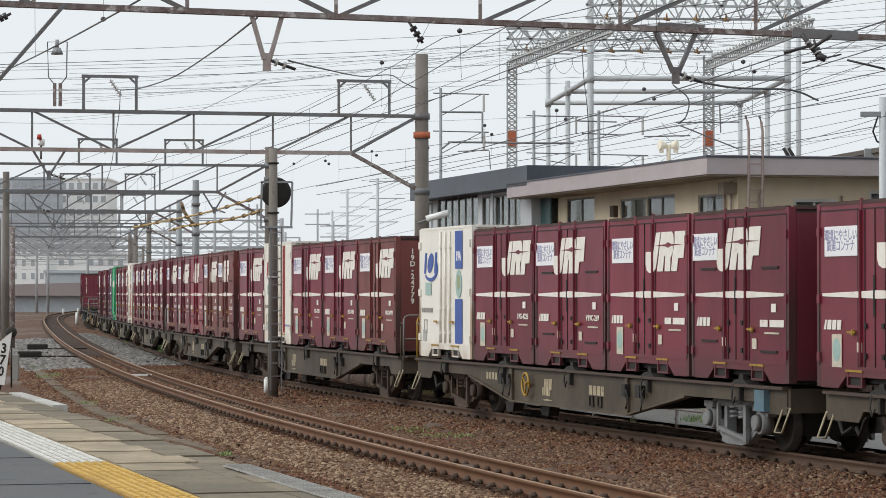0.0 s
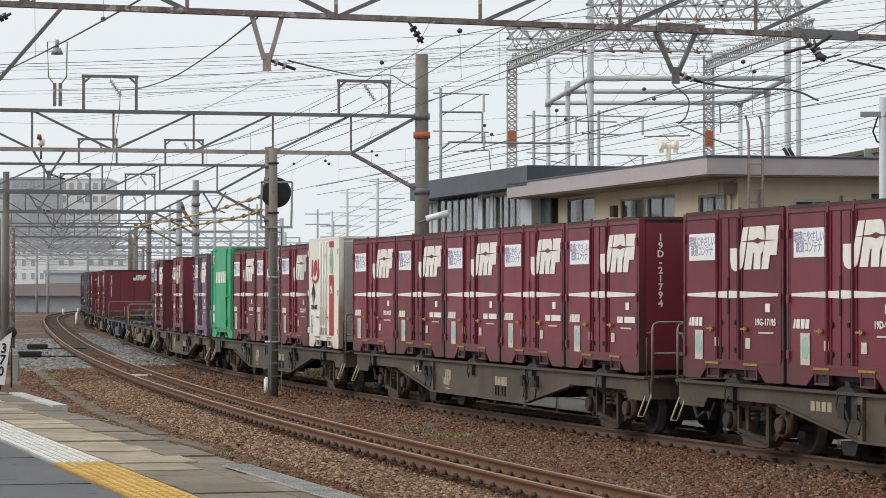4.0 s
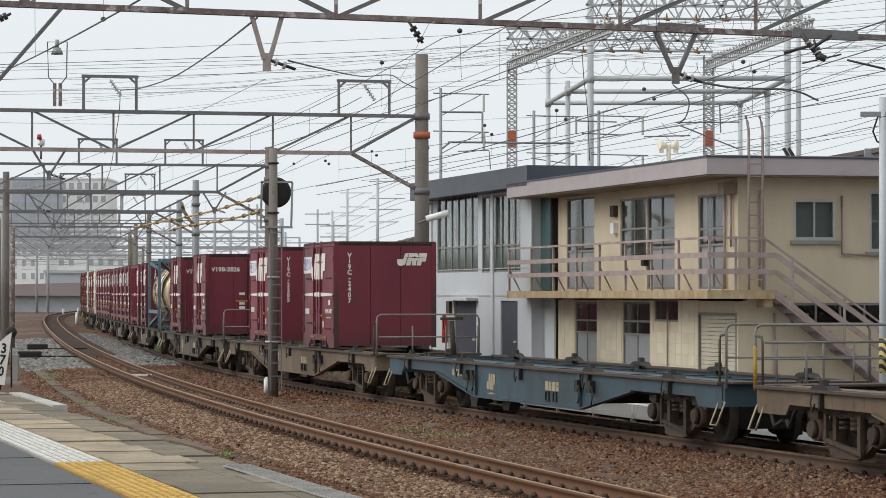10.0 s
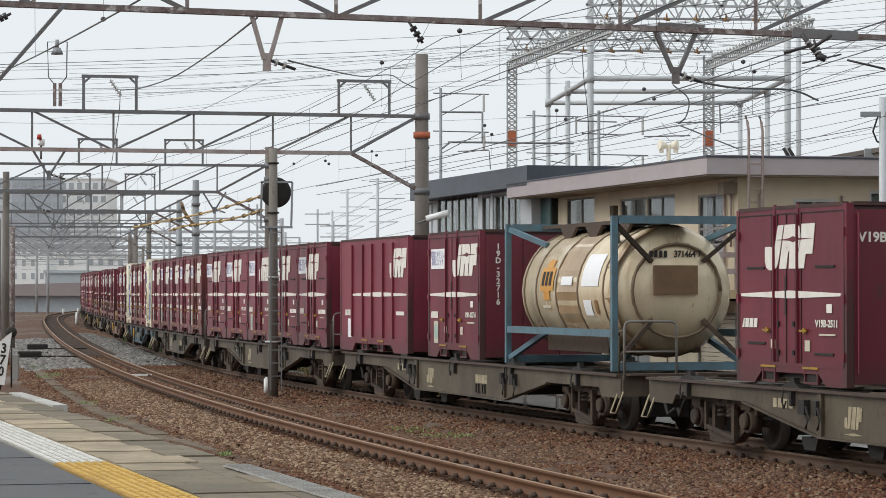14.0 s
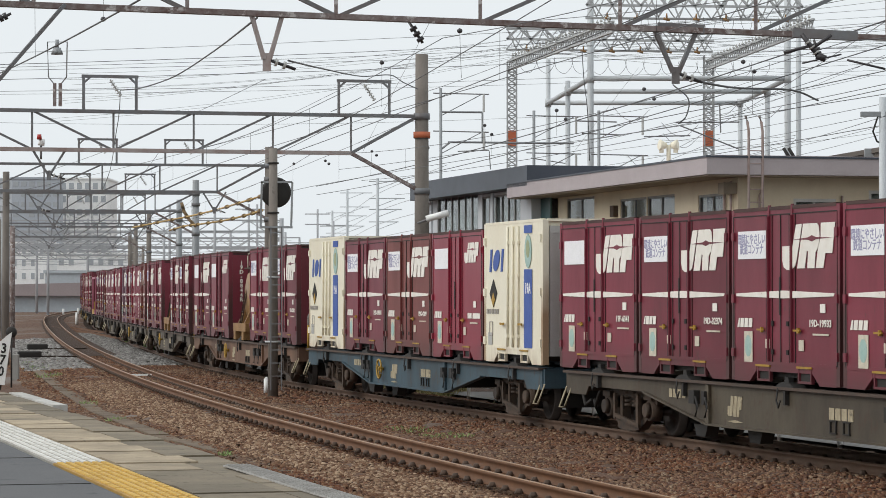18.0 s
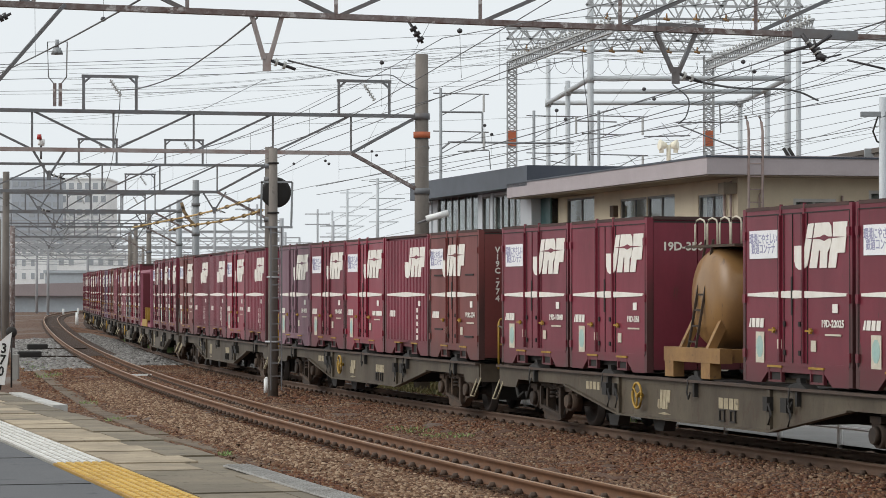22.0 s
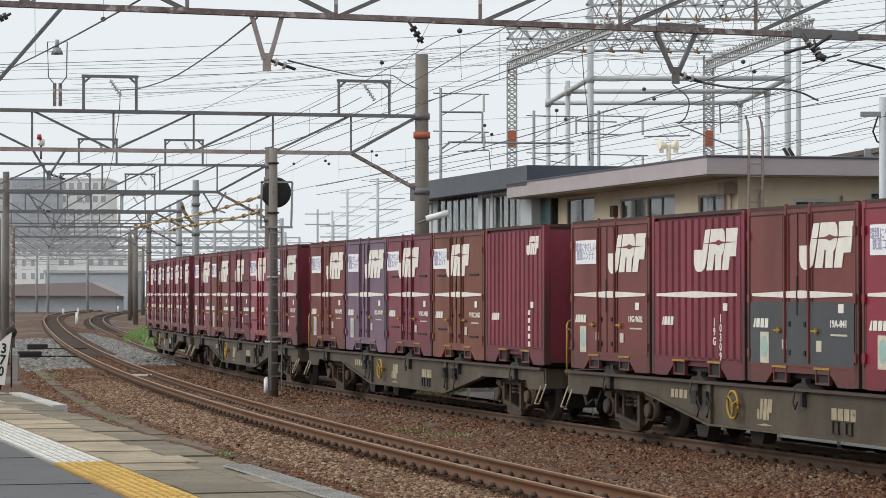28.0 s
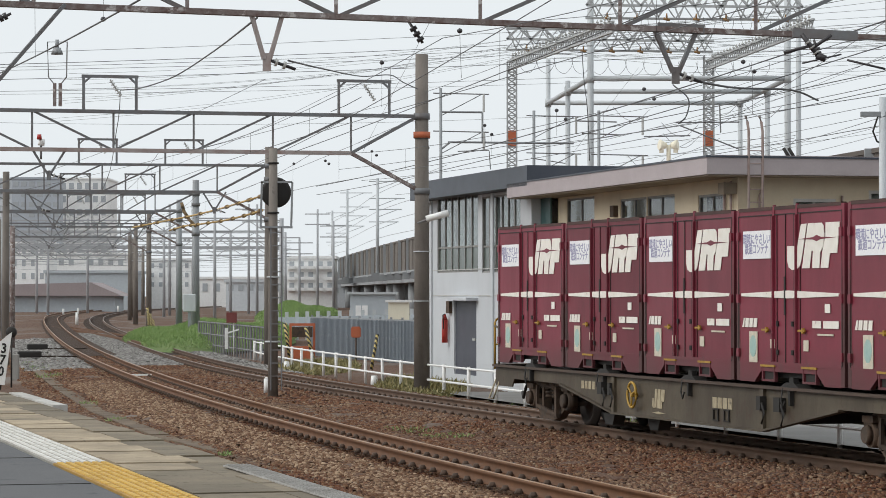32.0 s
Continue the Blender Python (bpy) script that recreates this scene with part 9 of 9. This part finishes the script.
bm = bmesh.new()
tube(bm, (sp.x, sp.y, -0.25), (sp.x, sp.y, sg(481, 262).z), 0.125, 14, 0.105)
part("post", bm, M_CONCPOLE, signal)
bm = bmesh.new()
c = sg(485, 340)
mm = Matrix.Translation((c.x, 68.2, c.z)) @ pose(0, 0, 0, 0, 0, 90)
lathe(bm, [(-0.06, 0.02), (-0.06, 0.30), (-0.03, 0.375), (0.03, 0.375), (0.05, 0.30), (0.05, 0.02)], 28, mm)
hd = part("signal_head", bm, M_BLACK, signal, "round black signal head")
for xa, xb in ((459, 461), (513, 515)):
    bm = bmesh.new()
    beam(bm, sg(xa, 402), sg(xb, 322), 0.05, 0.05)
    part("cage_bar", bm, M_GALV, signal)
for y_ in (322, 402):
    bm = bmesh.new()
    beam(bm, sg(459, y_), sg(515, y_), 0.3 if y_ == 402 else 0.05, 0.05)
    part("cage_floor" if y_ == 402 else "cage_bar", bm, M_GALV, signal)
bm = bmesh.new()
for px_ in (478, 497):
    beam(bm, sg(px_, 690) + Vector((0, -0.2, 0)), sg(px_, 402) + Vector((0, -0.2, 0)), 0.03, 0.03)
part("ladder", bm, M_STEEL, signal)
for i in range(12):
    bm = bmesh.new()
    y_ = 412 + i * 23
    beam(bm, sg(478, y_) + Vector((0, -0.2, 0)), sg(497, y_) + Vector((0, -0.2, 0)), 0.025, 0.025)
    part("rung", bm, M_STEEL, signal)
for y_, w in ((492, 0.16), (606, 0.2), (290, 0.14), (378, 0.15)):
    bm = bmesh.new()
    tube(bm, sg(481, y_), sg(481, y_ - 3), w, 14)
    part("post_band", bm, M_PIPE if y_ > 400 else M_BLACK, signal)
bm = bmesh.new()
p = Vector((-4.45, 70.34, -0.2))
tube(bm, p, p + Vector((0, 0, 0.36)), 0.08, 10, 0.075)
tube(bm, p + Vector((0, 0, 0.36)), p + Vector((0, 0, 0.41)), 0.075, 10, 0.02)
tagged(part("marker_post", bm, M_WPAINT), "short white marker post between the tracks", "marker post", "white marker posts")
for u, hh in (((-1.94, 78.56, -0.3), 0.3), ((-5.25, 93.5, -0.3), 0.34), ((-26.48, 201.44, 0.1), 0.9), ((-39.46, 289.42, 0.2), 0.6), ((-38.34, 328.65, 0.25), 0.7), ((-38.09, 290.66, 0.25), 0.6)):
    bm = bmesh.new()
    p = Vector(u)
    r = 0.11 if hh < 0.5 else 0.12
    tube(bm, p, p + Vector((0, 0, hh)), r, 8, r * 0.8)
    tagged(part("marker_post", bm, M_WPAINT), "short white marker post beside the rails", "marker post", "white marker posts")
cab = thing("signal_cabinet", "pale grey steel cabinet on a gantry mast", "cabinet")
bm = bmesh.new()
box(bm, (-11.77, 129.4, 1.9), (0.58, 0.4, 0.82))
bmesh.ops.bevel(bm, geom=bm.edges[:], offset=0.03, segments=1, affect='EDGES')
part("case", bm, M_PIPE, cab)
bm = bmesh.new()
box(bm, (-11.77, 129.4, 0.6), (0.16, 0.16, 1.8))
part("stem", bm, M_GALV, cab)
# kilometre board and concrete stub
km = thing("kilometre_post", "leaning white kilometre board with black numerals", "kilometre post", m=Matrix.Translation((-11.8, 74.01, -0.3)) @ pose(0, 0, 0, 0, 7, 0))
bm = bmesh.new()
prism(bm, [(-0.13, 0.2), (0.13, 0.2), (0.15, 1.62), (0.02, 1.5), (-0.15, 1.3)], -0.04, 0.04)
part("board", bm, M_WPAINT, km)
bm = bmesh.new()
tube(bm, (0, 0.03, 0), (0, 0.03, 0.4), 0.05)
part("stake", bm, M_BLACK, km)
shared("lettering", text_mesh("3\n7\n0", 0.36, M_BLACK), km, Matrix.Translation((0.0, -0.046, 0.85)) @ pose(0, 0, 0, 90, 0, 0) @ Matrix.Diagonal((0.85, 1, 1, 1)))
gsig = thing("ground_signal", "small round black ground signal on a post", "signal")
p = Vector((-11.78, 76, 1.26))
bm = bmesh.new()
lathe(bm, [(-0.04, 0.02), (-0.04, 0.13), (0.02, 0.155), (0.04, 0.02)], 20, Matrix.Translation(p) @ pose(0, 0, 0, 0, 0, 90))
part("disc", bm, M_BLACK, gsig)
bm = bmesh.new()
tube(bm, (p.x, 76.05, -0.25), (p.x, 76.05, p.z), 0.025)
part("post", bm, M_BLACK, gsig)
bm = bmesh.new()
p = Vector((-12.77, 83.18, -0.25))
box(bm, (p.x, p.y, 0.12), (0.22, 0.22, 0.78))
bmesh.ops.bevel(bm, geom=bm.edges[:], offset=0.02, segments=1, affect='EDGES')
tagged(part("concrete_stub", bm, M_CONC), "square grey concrete stub post in the gravel", "post")
# point machine and rodding
for u in ((-15.82, 106.56, -0.1), (-17.77, 122.0, -0.1)):
    pm = thing("point_machine", "black point machine lying beside the track", "point machine", m=Matrix.Translation(u) @ pose(0, 0, 0, 0, 0, 15))
    bm = bmesh.new()
    box(bm, (0, 0, 0.1), (0.9, 0.35, 0.24))
    bmesh.ops.bevel(bm, geom=bm.edges[:], offset=0.04, segments=1, affect='EDGES')
    part("case", bm, M_BLACK, pm)
    bm = bmesh.new()
    tube(bm, (0.4, 0, 0.02), (2.2, 0.3, 0.0), 0.03)
    part("rod", bm, M_BOGIE, pm)
# points crossing between the two tracks
cross = thing("crossover", "dark rusty crossover rails between the two tracks", "track", kind="structure")
for off in (0.0, 1.07):
    bm = bmesh.new()
    pts = [Vector((-28.49, 199.47, 0.0)), Vector((-24.29, 180.36, 0.0)), Vector((-20.37, 162.22, 0.0)), Vector((-16.58, 143.65, 0.0)), Vector((-13.2, 124.63, 0.0))]
    for a, c in zip(pts, pts[1:]):
        o = Vector((off, -off * 0.1, 0.02))
        beam(bm, a + o, c + o, 0.07, 0.12)
    part("rail", bm, M_RAIL, cross)
bm = bmesh.new()
box(bm, Vector((-8.94, 83.35, -0.12)), (0.75, 0.12, 0.06))
tagged(part("white_board", bm, M_WPAINT), "short white board lying between the rails", "board")
# white cross-arm sign by the bank
xs_ = thing("crossing_sign", "white post with slanted arms and dark box", "sign", m=Matrix.Translation((-8.64, 113.25, -0.25)))
bm = bmesh.new()
tube(bm, (0.13, 0, 0), (0.13, 0, 1.75), 0.03)
part("post", bm, M_WPAINT, xs_)
bm = bmesh.new()
box(bm, (-0.17, 0, 0.75), (0.12, 0.1, 0.85))
beam(bm, (-0.2, 0, 0.95), (0.35, 0, 1.12), 0.06, 0.14, (0, 1, 0))
part("arm", bm, M_WPAINT, xs_)
bm = bmesh.new()
box(bm, (0.05, 0, 1.6), (0.42, 0.2, 0.42))
part("box", bm, M_BROWN, xs_)
# lamp in a hanging frame on the gantry, red beacon, tube lamp on the pole
kl = 70.3 / 4928


def lp(px, py, d=70.3):
    return Vector(((px - 784) * d / 4928, d, 2.29 + (521.4 - py) * d / 4928))


lampf = thing("gantry_lamp", "grey bell-shaped lamp in a wire frame on the gantry", "lamp")
bm = bmesh.new()
bent(bm, [lp(96, 187), lp(96, 150), lp(85, 136), lp(83, 74), lp(118, 74), lp(117, 136), lp(106, 150), lp(106, 187)], 0.018)
part("frame", bm, M_STEEL, lampf)
bm = bmesh.new()
a, c = lp(100, 96), lp(100, 70)
tube(bm, a, a.lerp(c, 0.45), 0.16, 16, 0.09)
tube(bm, a.lerp(c, 0.45), c, 0.05, 12)
part("shade", bm, M_GALV, lampf)
for px_ in (96, 106):
    bm = bmesh.new()
    beam(bm, lp(px_, 188), lp(px_, 147), 0.08, 0.08)
    part("stand", bm, M_STEELR, lampf)
beac = thing("beacon", "small red and white beacon on the gantry", "beacon")
bm = bmesh.new()
tube(bm, lp(72, 282, 97), lp(72, 258, 97), 0.04)
part("stand", bm, M_STEEL, beac)
bm = bmesh.new()
tube(bm, lp(72, 258, 97), lp(74, 246, 97), 0.12, 10, 0.1)
part("base", bm, M_WPAINT, beac)
bm = bmesh.new()
tube(bm, lp(69, 247, 96.9), lp(69, 238, 96.9), 0.09, 10, 0.07)
part("lens", bm, M_REDSTRIPE, beac)
tl = thing("tube_lamp", "white tube lamp on an arm by the concrete pole", "lamp")
bm = bmesh.new()
tube(bm, lp(754, 388, 71.5), lp(794, 377, 71.5), 0.085, 12)
part("tube", bm, M_WPAINT, tl)
bm = bmesh.new()
tube(bm, lp(740, 395, 72.3), lp(770, 384, 71.6), 0.03)
part("arm", bm, M_STEEL, tl)
for xa, ya, xb, yb in ((1164, 48, 1247, 52), (1404, 58, 1518, 64)):
    bm = bmesh.new()
    beam(bm, lp(xa, ya, 39.6), lp(xb, yb, 39.6), 0.12, 0.13)
    part("chord_sleeve", bm, M_STEEL, g_near[0], "grey steel sleeve clamped on the chord")
arm = thing("feeder_bracket", "dark feeder bracket with insulators under the gantry", "bracket")
for xa, ya, xb, yb, r in ((1420, 60, 1448, 98, 0.035), (1472, 62, 1440, 84, 0.025), (1388, 93, 1446, 78, 0.022), (1446, 98, 1462, 104, 0.05), (1420, 112, 1490, 96, 0.012), (1500, 106, 1568, 122, 0.016)):
    bm = bmesh.new()
    tube(bm, lp(xa, ya, 39.4), lp(xb, yb, 39.4), r, 8)
    part("strut", bm, M_INSDARK, arm)
bm = bmesh.new()
for t in (0.35, 0.6, 0.85):
    q = lp(1420 + 28 * t, 60 + 38 * t, 39.4)
    tube(bm, q, q + Vector((0.015, 0, -0.02)), 0.06, 10, 0.045)
part("insulator", bm, M_PORC, arm)
bars = thing("cross_bars", "dark steel bars strung between the yard masts", "bars")
for xa, ya, xb, yb, d in ((1196, 217, 1309, 216, 112), (1140, 242, 1222, 240, 114), (1203, 222, 1308, 264, 112), (1020, 214, 1092, 216, 116), (1030, 236, 1100, 239, 116), (1274, 185, 1276, 235, 112), (810, 268, 866, 266, 150), (866, 268, 868, 300, 150), (940, 280, 1005, 290, 150)):
    bm = bmesh.new()
    tube(bm, lp(xa, ya, d), lp(xb, yb, d), 0.03, 6)
    part("bar", bm, M_STEEL, bars)
# slim pole with lamp arm beside the stair
pole = thing("lamp_pole", "slim galvanised pole with cross-arm and striped foot", "pole")
bm = bmesh.new()
p = lp(1563, 300, 56.5)
tube(bm, (p.x, p.y, -0.3), (p.x, p.y, 6.3), 0.085, 12, 0.075)
part("shaft", bm, M_PIPE, pole)
bm = bmesh.new()
tube(bm, (p.x, p.y, 0.7), (p.x, p.y, 1.4), 0.094, 12)
part("striped_sleeve", bm, M_STRIPE, pole)
bm = bmesh.new()
beam(bm, (p.x - 0.45, p.y, 5.95), (p.x + 0.25, p.y, 5.95), 0.12, 0.1)
part("cross_arm", bm, M_GALV, pole)
bm = bmesh.new()
bent(bm, [(p.x - 0.1, p.y, 5.9), (p.x - 0.2, p.y, 5.6), (p.x - 0.12, p.y, 5.4), (p.x - 0.02, p.y, 5.35)], 0.02)
part("cable", bm, M_BLACK, pole)
# two leaning dark rods and a roof-edge rail behind the house
for px_ in (1395, 1404):
    bm = bmesh.new()
    tube(bm, lp(px_ - 8, 262, 66), lp(px_ + 4, 282, 66), 0.04)
    tagged(part("roof_rod", bm, M_BLACK), "short dark rod leaning on the roof", "rod", "rods on the roof")


def motions():
    """The whole train rolls down the line; its wheels turn with it."""
    for ob, off, hz in RIDERS:
        rows = []
        for t in np.arange(0, 32.01, 1.0):
            rows.append((float(t), ride(off, float(t)) @ Matrix.Translation(hz)))
        walk(ob, rows)
    turned = {}
    for ob in [o for o in scene.objects if o.name.startswith("wheelset")]:
        side = round(ob.location.x, 2)
        if side not in turned:
            rows = []
            for k in range(0, 961):
                t = k / 30
                run = 14.1746 * t - float(np.polyval(lag_fit, t / 16 - 1))
                rows.append((t, pose(side, 0, 0.41) @ Matrix.Rotation(run / 0.41, 4, 'Y')))
            walk(ob, rows)
            turned[side] = ob.animation_data
        else:
            ob.rotation_mode = "QUATERNION"
            ob.animation_data_create()
            ob.animation_data.action = turned[side].action
            ob.animation_data.action_slot = turned[side].action_slot


motions()
